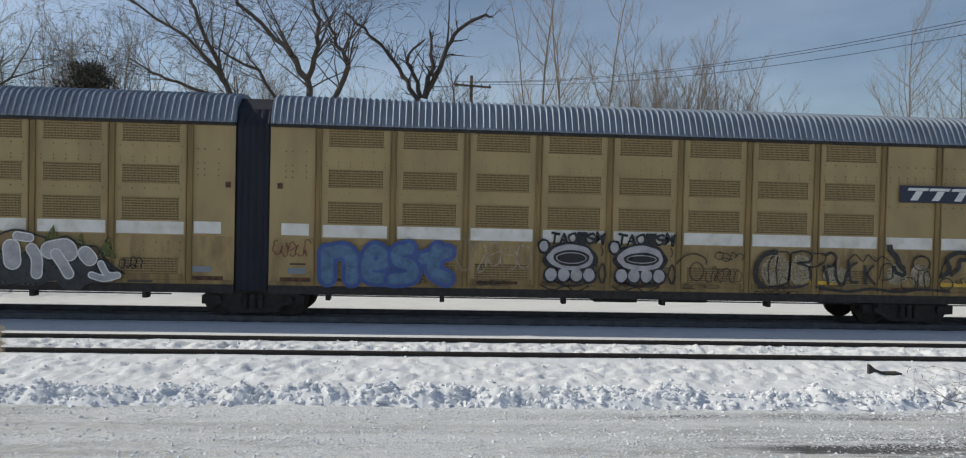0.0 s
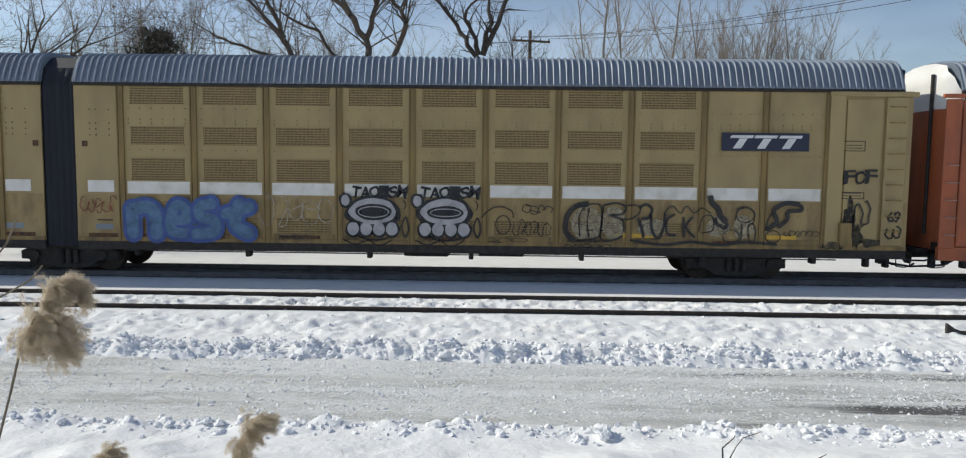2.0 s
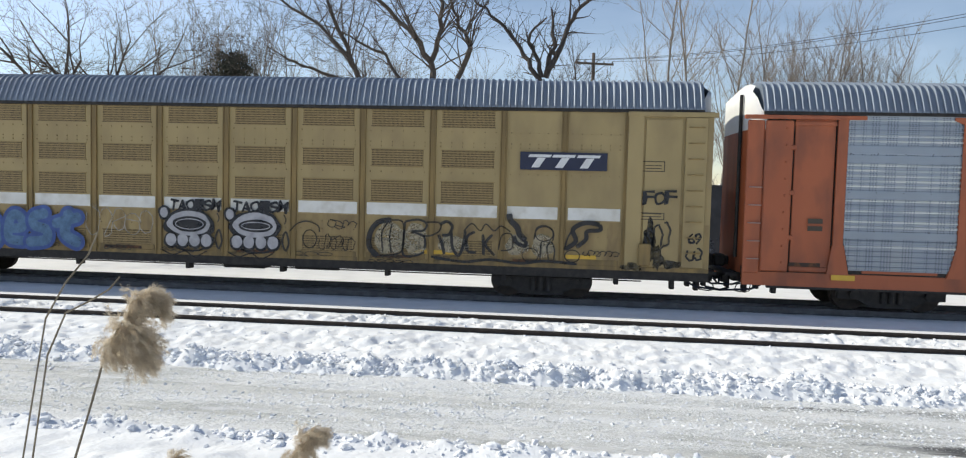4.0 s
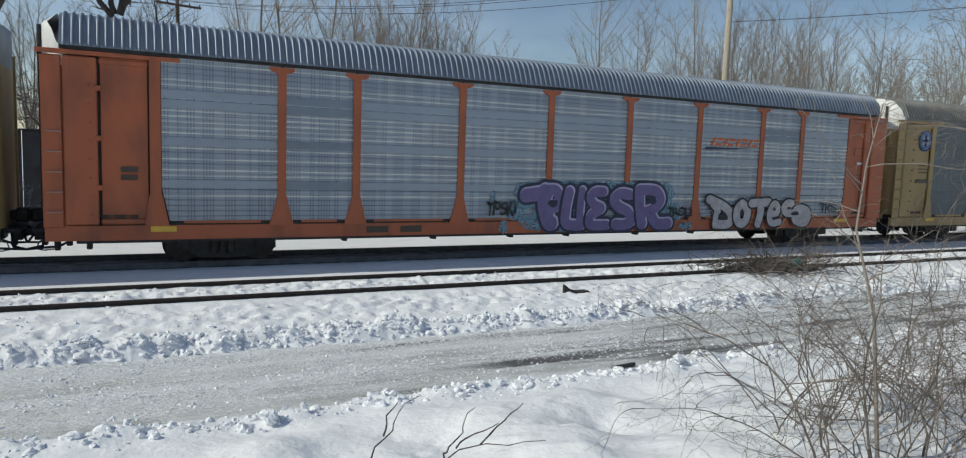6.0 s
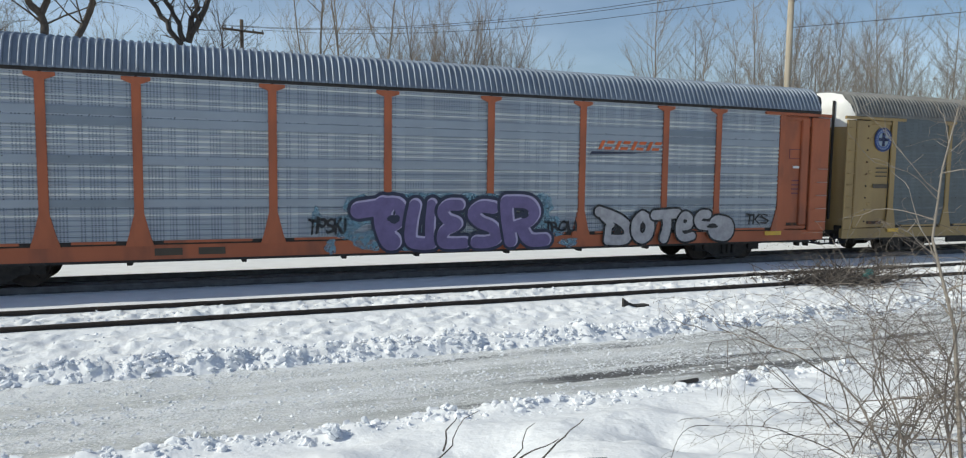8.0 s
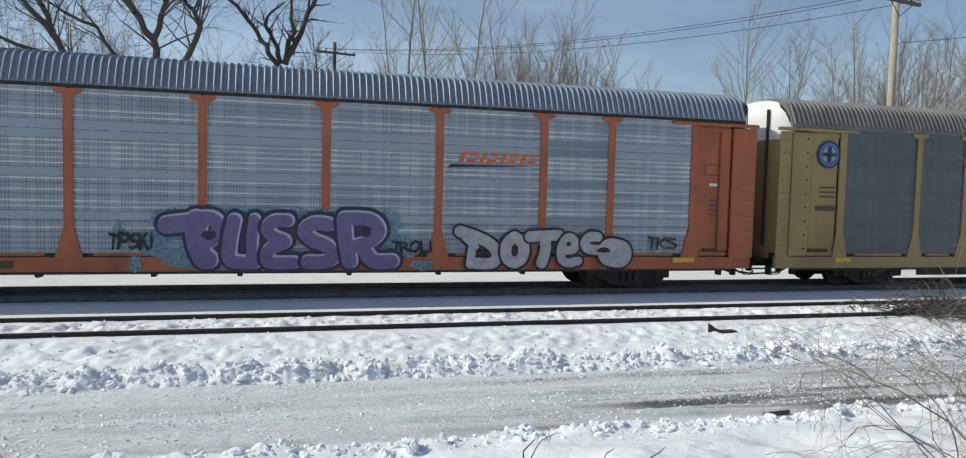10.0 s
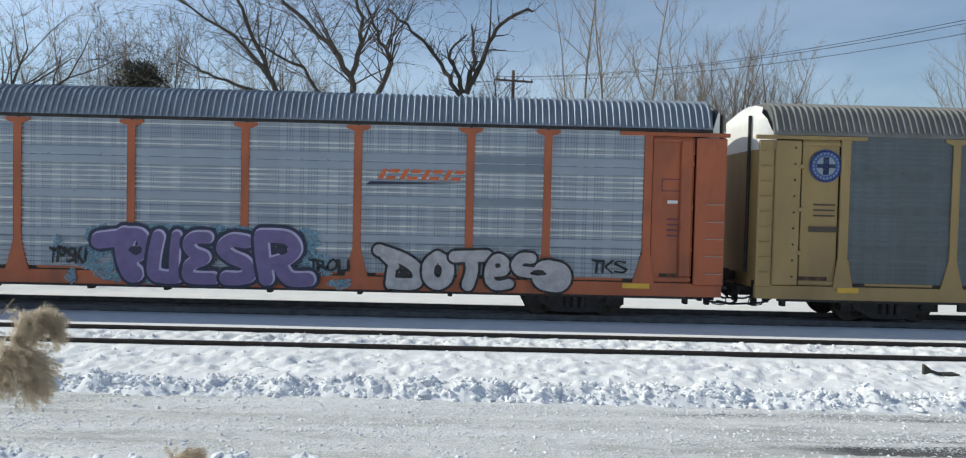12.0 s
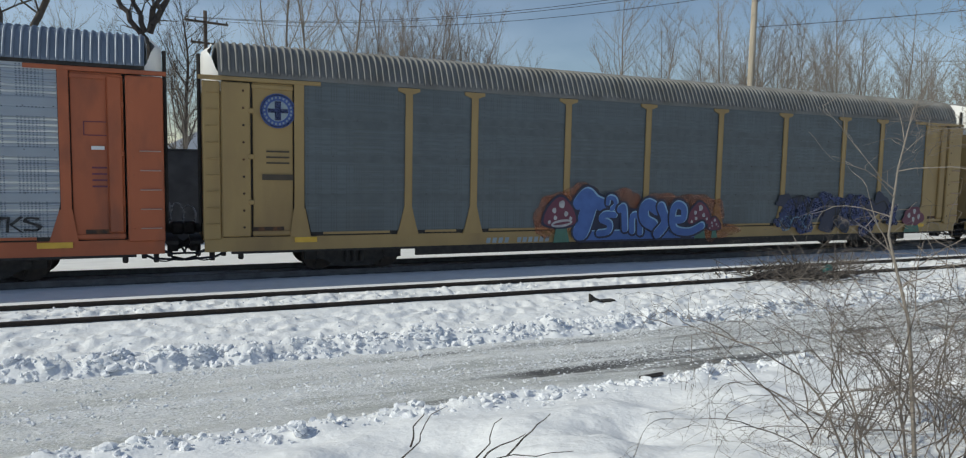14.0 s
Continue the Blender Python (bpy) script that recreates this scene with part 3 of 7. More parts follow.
chunk_field("snow_crumb", RS, [(a, b, max(c, float(road_height(np.array([a]), np.array([b]))[0])) - 0.003, d) for yc, sp in ((8.85, 0.12), (9.55, 0.1), (9.9, 0.12), (10.75, 0.16), (9.75, 0.8)) for a, b, c, d in spots_along(RS, 3200, -14, 28, yc, sp, 0.005, 0.027)], "small crumbs of snow scattered on the icy road", 1)
chunk_field("snow_grit", RS, spots_along(RS, 1500, -15, 30, 13.0, 0.6, 0.006, 0.03) + spots_along(RS, 2600, -15, 30, 14.89, 0.32, 0.006, 0.028), "trodden snow grit beside and between the rails", 1)
big = chunk_field("snow_lump", RS, [(1.26, 7.72, terrain(np.array([1.26]), np.array([7.72]))[0] + 0.07, 0.115)], "single large ploughed snow lump on the roadside", 3)
big["kind"] = ""


# ---------------------------------------------------------------- tracks
GAUGE = 1.56


def rail_profile():
    return [(-0.07, 0.0), (0.07, 0.0), (0.07, 0.012), (0.012, 0.035), (0.01, 0.13), (0.036, 0.14), (0.036, 0.172), (-0.036, 0.172), (-0.036, 0.14), (-0.01, 0.13), (-0.012, 0.035), (-0.07, 0.012)]


def rail(parent, y, ztop, x0, x1, mat=None):
    pr = rail_profile()
    vs = [(x, y + a, ztop - 0.172 + b) for x in (x0, x1) for a, b in pr]
    n = len(pr)
    fs = [(i, (i + 1) % n, n + (i + 1) % n, n + i) for i in range(n)]
    return raw("rail", vs, fs, mat or M_STEEL, parent)


def track(label, y_near, x0, x1, ztie, ties=True, mat=None):
    t = thing("railway_track", 0, 0, 0, label, "railway track")
    rail(t, y_near, 0.0, x0, x1, mat)
    rail(t, y_near + GAUGE, 0.0, x0, x1, mat)
    if ties:
        first = None
        rng = random.Random(3)
        for k in range(90):
            x = -20 + k * 0.62
            if first is None:
                first = part("tie", box(bmesh.new(), -0.11, 0.11, -0.55, 2.05, -0.16, 0.0, 0.012), M_TIE, t)
                first.matrix_basis = pose(x, y_near, ztie)
            else:
                shared("tie", first, x + rng.uniform(-0.03, 0.03), y_near + rng.uniform(-0.05, 0.05), ztie + rng.uniform(-0.015, 0.01), t)
    return t


track("dark rusty rails of an empty track standing in snow", RAIL, -400, 400, -0.145, False)
track("rusty rails on dark ballast under the train", SIDE + 0.72, -400, 400, -0.02, False, M_DUSTYRAIL)


def ballast_height(x, y):
    e = np.interp(y, [18.45, 18.6, 19.0, 20.0, 20.4, 20.55], [-0.22, -0.16, -0.13, -0.13, -0.16, -0.22])
    return e + 0.02 * fbm(x, y, 6, 3, 31)


tagged(sheet("ballast", spaced(-40, 90, 0.16, 400), np.arange(18.45, 20.6, 0.08), ballast_height, M_BALLAST), "dark stone ballast bed of the train track", "ballast", kind="structure")


# ---------------------------------------------------------------- train
W = 3.0      # width of a car
LIFT = 0.275     # of the car bodies over the rails


def corrugated_roof(car, x0, x1, mat, pitch=0.163):
    """The curved roof of pressed ribs."""
    pr = [(-0.03, 4.64), (-0.03, 4.69), (0.03, 4.84), (0.1, 5.0), (0.17, 5.15), (0.24, 5.25), (0.36, 5.34), (0.6, 5.41), (1.0, 5.46), (1.5, 5.48)]
    pr = pr + [(W - a, b) for a, b in pr[-2::-1]]
    nrm = []
    for i in range(len(pr)):
        a, b = pr[max(i - 1, 0)], pr[min(i + 1, len(pr) - 1)]
        d = Vector((b[0] - a[0], b[1] - a[1])).normalized()
        nrm.append((-d.y, d.x))
    steps = [(0.0, 0), (0.34, 0.0), (0.4, 0.03), (0.5, 0.045), (0.62, 0.045), (0.72, 0.03), (0.78, 0)]
    xs = []
    n = int((x1 - x0) / pitch)
    for k in range(n):
        for f, h in steps:
            xs.append((x0 + (k + f) * (x1 - x0) / n, h))
    xs.append((x1, 0))
    vs = [(x, p[0] + q[0] * h, p[1] + q[1] * h) for x, h in xs for p, q in zip(pr, nrm)]
    m = len(pr)
    fs = [(i * m + j, i * m + j + 1, (i + 1) * m + j + 1, (i + 1) * m + j) for i in range(len(xs) - 1) for j in range(m - 1)]
    fs += [tuple(range(m)), tuple(len(vs) - m + j for j in range(m))[::-1]]
    roof = raw("roof", vs, fs, mat, car, "ribbed grey galvanised roof")
    box1("eave", (x0, x1, -0.035, 0.03, 4.56, 4.64), M_BLACK if mat is M_GALV else M_ROOFDULL, roof)
    return roof


def end_hood(car, x, sgn, mat, top):
    """The painted end wall of a car with its rounded hood; sgn is +1 where it looks towards -x."""
    pr = [(0.0, 0.62), (0.0, 4.55), (0.1, 4.95), (0.35, 5.27), (0.8, 5.43), (1.5, 5.47), (2.2, 5.43), (2.65, 5.27), (2.9, 4.95), (3.0, 4.55), (3.0, 0.62)]
    def bow(y, z):
        return x + sgn * (0.42 * (1 - min(1, max(0, min(y, W - y) / 0.5)) ** 0.5) + (0.25 if z > 5.2 else 0.0))
    for nm, zlo, zhi, mt in (("end_door", 0.62, 4.2, mat), ("end_hood", 4.2, 9, top)):
        vs, fs = [], []
        ys = [0.0, 0.04, 0.12, 0.25, 0.5, 1.0, 1.5, 2.0, 2.5, 2.75, 2.88, 2.96, 3.0]
        for y in ys:
            zt = np.interp(y, [p[0] for p in pr[1:10]], [p[1] for p in pr[1:10]])
            for k in range(7):
                z = zlo + (min(zhi, zt) - zlo) * k / 6
                vs.append((bow(y, z), y, z))
        for i in range(len(ys) - 1):
            for k in range(6):
                q = (i * 7 + k, i * 7 + k + 1, (i + 1) * 7 + k + 1, (i + 1) * 7 + k)
                fs.append(q if sgn < 0 else q[::-1])
        raw(nm, vs, fs, mt, car, "", True)


def wheelset(bogie, x):
    bm = bmesh.new()
    for y in (0.72, 2.2):
        s = 1 if y < 1.5 else -1
        cyl(bm, (0, y - 0.065 - 1.5, 0), (0, y + 0.065 - 1.5, 0), 0.43, seg=28)
        cyl(bm, (0, y + s * 0.065 - 1.5, 0), (0, y + s * 0.095 - 1.5, 0), 0.455, seg=28)
        cyl(bm, (0, y - s * 0.11 - 1.5, 0), (0, y - s * 0.06 - 1.5, 0), 0.12, seg=12)
        # raised spokes of the pressed web show the turning
        for k in range(3):
            a = k * 2 * math.pi / 3
            cyl(bm, (0.2 * math.cos(a), y - s * 0.075 - 1.5, 0.2 * math.sin(a)), (0.34 * math.cos(a), y - s * 0.07 - 1.5, 0.34 * math.sin(a)), 0.03, seg=6)
    cyl(bm, (0, -0.9, 0), (0, 0.9, 0), 0.08, seg=10)
    w = part("wheelset", bm, M_WHEEL, bogie, "dull steel wheels on an axle")
    w.matrix_basis = pose(x, 0, 0.455)
    return w


WHEELS = []


def bogie(car, x):
    bm = bmesh.new()
    for y in (0.42, 2.58):
        y0, y1 = y - 0.07 - 1.5, y + 0.07 - 1.5
        prism(bm, [(-1.28, 0.56), (-1.0, 0.66), (-0.45, 0.8), (0.45, 0.8), (1.0, 0.66), (1.28, 0.56), (1.28, 0.34), (0.8, 0.32), (0.46, 0.13), (-0.46, 0.13), (-0.8, 0.32), (-1.28, 0.34)][::-1], y0, y1)
        for sx in (-0.89, 0.89):
            cyl(bm, (sx, y0 - 0.06, 0.455), (sx, y1 + 0.05, 0.455), 0.12, seg=10)
        for k in (-0.2, 0, 0.2):
            cyl(bm, (k, y0 - 0.03, 0.25), (k, y0 - 0.03, 0.6), 0.075, seg=10)
    box(bm, -0.25, 0.25, -1.1, 1.1, 0.4, 0.7, 0.03)
    b = part("bogie", bm, M_BLACK, car, "black cast bogie frame")
    b.matrix_basis = pose(x, 1.5, -LIFT)
    for sx in (-0.89, 0.89):
        WHEELS.append(wheelset(b, sx))
    return b


def underframe(car, x0, x1, z0, z1, mat):
    box1("side_sill", (x0, x1, 0.0, 0.12, z0, z1), mat, car)
    box1("side_sill", (x0, x1, W - 0.12, W, z0, z1), mat, car)
    box1("floor", (x0 + 0.05, x1 - 0.05, 0.13, W - 0.13, 0.62, 0.8), M_BLACK, car)
    box1("centre_sill", (x0 + 0.1, x1 - 0.1, 1.25, 1.75, 0.3, 0.62), M_BLACK, car)


def coupler(car, x, sgn):
    bm = bmesh.new()
    box(bm, min(x, x - sgn * 0.6), max(x, x - sgn * 0.6), 1.4, 1.6, 0.72, 0.95, 0.03)
    box(bm, min(x - sgn * 0.42, x - sgn * 0.72), max(x - sgn * 0.42, x - sgn * 0.72), 1.3, 1.72, 0.68, 1.0, 0.05)
    part("coupler", bm, M_BLACK, car)
    e0, e1 = sorted((x - sgn * 0.02, x - sgn * 0.3))
    box1("end_platform", (e0, e1, 0.45, 2.55, 0.52, 0.6), M_BLACK, car, "black end walkway")
    lv = bmesh.new()
    way = [Vector((x + sgn * 0.2, 0.02, 0.42)), Vector((x - sgn * 0.12, 0.02, 0.36)), Vector((x - sgn * 0.16, 0.05, 0.2)), Vector((x - sgn * 0.02, 0.05, 0.17)), Vector((x + sgn * 0.2, 0.04, 0.2)), Vector((x + sgn * 0.22, 0.02, 0.42))]
    for a, b in zip(way, way[1:]):
        cyl(lv, a, b, 0.014, seg=6)
    part("lever", lv, M_BLACK, car, "bent uncoupling lever")
    gl = bmesh.new()
    cyl(gl, (x - sgn * 0.3, 1.1, 0.5), (x - sgn * 0.62, 1.25, 0.34), 0.05, seg=8)
    part("gladhand", gl, M_BLACK, car)
    gl = cyl(bmesh.new(), (x - sgn * 0.25, 1.85, 0.55), (x - sgn * 0.6, 1.7, 0.3), 0.04, seg=8)
    part("gladhand", gl, M_BLACK, car)
    gl = box(bmesh.new(), min(x - sgn * 0.1, x - sgn * 0.3), max(x - sgn * 0.1, x - sgn * 0.3), 0.9, 1.15, 0.3, 0.52, 0.02)
    part("valve_box", gl, M_BLACK, car)
    for k, (a, b, c) in enumerate(((0.5, 0.3, 0.42), (0.9, 0.2, 0.34), (0.25, 0.45, 0.3), (-0.05, 1.0, 0.36))):
        part("hanger", box(bmesh.new(), min(x + sgn * a, x + sgn * (a - 0.12)), max(x + sgn * a, x + sgn * (a - 0.12)), b, b + 0.2, c - 0.2, c + 0.2, 0.02), M_BLACK, car)
    hp = [Vector((x + sgn * 0.6, 0.15, 0.42)), Vector((x + sgn * 0.25, 0.12, 0.24)), Vector((x - sgn * 0.1, 0.2, 0.2)), Vector((x - sgn * 0.4, 0.5, 0.14)), Vector((x - sgn * 0.7, 0.8, 0.18))]
    hb = bmesh.new()
    for a, b in zip(hp, hp[1:]):
        cyl(hb, a, b, 0.028, seg=7)
    part("brake_hose", hb, M_RUBBER, car, "sagging black brake hose")
    # air hose and uncoupling lever
    cu = bmesh.new()
    pts = [Vector((x + sgn * 0.35, 0.1, 0.5)), Vector((x + sgn * 0.1, 0.05, 0.47)), Vector((x - sgn * 0.15, 0.3, 0.32)), Vector((x - sgn * 0.42, 0.7, 0.28)), Vector((x - sgn * 0.55, 1.2, 0.5))]
    for a, b in zip(pts, pts[1:]):
        cyl(cu, a, b, 0.026, seg=7)
    part("air_hose", cu, M_RUBBER, car)


def ladder(car, x0, x1, z0, z1, n, mat, y=-0.05):
    """Single rungs, each a bent bar standing off the panel."""
    first = None
    for k in range(n):
        z = z0 + (z1 - z0) * (k + 0.5) / n
        if first is None:
            bm = cyl(bmesh.new(), (x0 + 0.04, y, 0), (x1 - 0.04, y, 0), 0.013, seg=6)
            for x in (x0 + 0.05, x1 - 0.05):
                cyl(bm, (x, y, 0), (x, 0.02, 0), 0.012, seg=6)
            first = part("rung", bm, mat, car, "steel ladder rung")
            first.matrix_basis = pose(0, 0, z)
        else:
            shared("rung", first, 0, 0, z, car)


def rivets(car, spots, mat, r=0.016):
    bm = bmesh.new()
    for x, z in spots:
        cyl(bm, (x, 0.01, z), (x, -0.012, z), r, r * 0.7, seg=6)
    tagged(part("bolting", bm, mat, car), kind="stuff")


def underside_gear(car, x0, x1, rng):
    bm = bmesh.new()
    for k in range(7):
        x = x0 + 1.2 + (x1 - x0 - 2.4) * k / 6 + rng.uniform(-0.3, 0.3)
        box(bm, x - 0.06, x + 0.06, 0.1, 0.35, 0.22, 0.5, 0.015)
    cyl(bm, (x0 + 0.6, 0.25, 0.33), (x1 - 0.6, 0.3, 0.31), 0.016, seg=6)
    box(bm, x0 + (x1 - x0) * 0.4, x0 + (x1 - x0) * 0.46, 0.4, 0.9, 0.25, 0.55, 0.03)
    cyl(bm, (x0 + (x1 - x0) * 0.5, 0.7, 0.4), (x0 + (x1 - x0) * 0.56, 0.7, 0.4), 0.16, seg=12)
    part("brake_gear", bm, M_BLACK, car)


def vented_unit(name, O, L, posts, plain, label, end_left, end_right, mirror=False):
    """A yellow car of ribbed steel panels with four rows of perforated vents. posts: from its left end."""
    car = thing(name, O, SIDE, LIFT, label, "railcar")
    rng = random.Random(int(O * 7))
    box1("side_wall", (0.0, L, 0.02, 0.06, 0.6, 4.6), M_YELLOW, car, "grimy yellow steel side wall")
    box1("far_wall", (0.0, L, W - 0.06, W - 0.02, 0.6, 4.6), M_YELLOW, car)
    box1("lower_wall", (0.02, L - 0.02, 0.014, 0.022, 0.7, 1.8), M_YELLOW_L, car, "rust-stained lower side wall")
    post = None
    for x in posts:
        if post is None:
            bm = bmesh.new()
            box(bm, -0.05, 0.05, -0.015, 0.02, 0.6, 4.55, 0.006)
            box(bm, -0.085, -0.055, -0.04, 0.02, 0.6, 4.55, 0.006)
            box(bm, 0.055, 0.085, -0.04, 0.02, 0.6, 4.55, 0.006)
            post = part("post", bm, M_YELLOW_D, car, "rust-streaked channel post")
            post.matrix_basis = pose(x, 0, 0)
        else:
            shared("post", post, x, 0, 0, car)
    rows = ((4.13, 4.53), (3.1, 3.52), (2.2, 2.72), (0.84, 1.22))
    vent = {}
    edges = sorted(posts)
    spots = []
    for i, (a, b) in enumerate(zip(edges, edges[1:])):
        mid = (a + b) / 2
        wide = b - a - 0.24
        for zz in (4.0, 3.72, 3.62, 2.95, 1.62, 1.42):
            spots += [(mid + (j - 2.5) * wide / 5.6, zz) for j in range(6)]
        box1("white_stripe", (a + 0.13, b - 0.13, 0.012, 0.02, 1.83, 2.14), M_WHITE, car, "dirty white reflective stripe")
        if i in plain:
            continue
        for k, (z0, z1) in enumerate(rows):
            if k not in vent:
                bm = bmesh.new()
                box(bm, -0.68, 0.68, 0.006, 0.03, z0, z1)
                for s in ((-0.7, 0.7, z0 - 0.02, z0), (-0.7, 0.7, z1, z1 + 0.02)):
                    box(bm, s[0], s[1], -0.002, 0.02, s[2], s[3])
                vent[k] = part("vent", bm, M_VENT, car, "perforated steel vent")
                vent[k].matrix_basis = pose(mid, 0, 0)
            else:
                shared("vent", vent[k], mid, 0, 0, car)
    rivets(car, spots, M_YELLOW_D)
    for i, (a, b) in enumerate(zip(edges, edges[1:])):
        box1("foot_panel", (a + 0.14, b - 0.14, -0.004, 0.0125, 0.705, 0.84), M_YELLOW_D, car, "stained panel foot")
        if i % 2 == 0:
            box1("soot_patch", (a + 0.3, b - 0.5, -0.008, -0.005, 0.72, 0.8), M_RUST, car)
    underframe(car, 0, L, 0.38, 0.6, M_BLACK)
    box1("lower_rail", (0.0, L, -0.012, 0.02, 0.6, 0.7), M_YELLOW_D, car)
    corrugated_roof(car, 0.0, L - (0.25 if end_right else 0), M_GALV)
    underside_gear(car, 0.5, L - 1, rng)
    return car


TTX_O, TTX_L = -4.12, 21.2
ttx = vented_unit("autorack_car", TTX_O, TTX_L, [p - TTX_O for p in (-2.93, -1.06, 0.8, 2.66, 4.52, 6.38, 8.22, 10.06, 11.89, 13.43, 15.0)], (8, 9),
                  "dirty yellow vented autorack railcar with graffiti and grey ribbed roof", False, True)
left = vented_unit("autorack_car", -4.98 - TTX_L, TTX_L, [-p - 4.98 * 0 for p in ()] + [TTX_L - d for d in (1.1, 2.98, 4.86, 6.73, 8.6, 10.47, 12.34, 14.2, 16.06, 17.6, 19.1)], (0, 1),
                   "dirty yellow vented autorack railcar beside a black bellows", True, False)

# bellows between the two units
bm = bmesh.new()
N = 5
pts = []
for k in range(N * 2 + 1):
    x = -0.88 + 0.9 * k / (N * 2)
    d = 0.05 if k % 2 else 0.10
    pts.append([(x, d, 0.45), (x, d, 4.6), (x, 0.2, 5.02), (x, 0.58, 5.33), (x, 1.5, 5.42), (x, W - 0.58, 5.33), (x, W - 0.2, 5.02), (x, W - d, 4.6), (x, W - d, 0.45)])
vv = [p for row in pts for p in row]
ff = [(i * 9 + j, i * 9 + j + 1, (i + 1) * 9 + j + 1, (i + 1) * 9 + j) for i in range(N * 2) for j in range(8)]
bm.free()
raw("bellows", vv, ff, M_RUBBER, ttx, "black pleated rubber bellows")
bogie(ttx, -0.45)
bogie(ttx, 17.05)
bogie(left, 4.2)

# end bay of the yellow car: door, ladder panel, hood
box1("end_post", (19.12, 19.5, -0.05, 0.03, 0.6, 4.56), M_YELLOW, ttx, bevel=0.01)
box1("side_door", (19.55, 20.45, -0.02, 0.03, 0.72, 4.4), M_YELLOW, ttx, bevel=0.008)
box1("ladder_panel", (20.52, 21.05, -0.06, 0.03, 0.72, 4.45), M_YELLOW, ttx, bevel=0.015)
box1("top_rail", (19.1, 21.3, -0.06, 0.03, 4.46, 4.58), M_YELLOW, ttx, bevel=0.01)
ladder(ttx, 20.55, 21.0, 0.9, 4.4, 9, M_YELLOW_D, -0.12)
end_hood(ttx, 21.2, -1, M_YELLOW, M_GALV)
coupler(ttx, 21.2, -1)
box1("brake_box", (19.45, 19.75, -0.16, -0.02, 0.75, 1.3), M_YELLOW_D, ttx, bevel=0.02)
GY = -0.045      # spray lies on the posts


def at(x):
    return x - TTX_O


for a, b, c, d in ((19.72, 1.35, 0.16, 0.5), (19.95, 0.95, 0.12, 0.3), (20.3, 0.8, 0.3, 0.1), (19.3, 0.7, 0.25, 0.1)):
    part("soot_patch", prism(bmesh.new(), blob(random.Random(int(a * 10)), a, b, c, d, 24, 0.4), -0.066 if a < 19.5 else -0.026, -0.0205), P_SMEAR, ttx)
rng = random.Random(11)
for car, a, b in ((ttx, 0.3, 0.98), (left, TTX_L - 0.98, TTX_L - 0.32)):
    box1("white_stripe", (a, b, 0.004, 0.018, 1.86, 2.16), M_WHITE, car)
    box1("foot_opening", (a - 0.02, b + 0.06, 0.002, 0.018, 0.44 + 0.18, 0.8), M_RUST, car)
    box1("small_plate", ((a + b) / 2 - 0.45 if a < 5 else b + 0.1, (a + b) / 2 - 0.33 if a < 5 else b + 0.22, -0.01, 0.018, 3.02, 3.16), M_RUST, car)
    for dx in (0.0, 0.16, 0.5):
        for dz in (3.3, 3.45, 3.6, 3.95):
            box1("bolt", ((a + b) / 2 - 0.25 + dx - 0.012, (a + b) / 2 - 0.25 + dx + 0.012, 0.0, 0.02, dz, dz + 0.025), M_RUST, car)
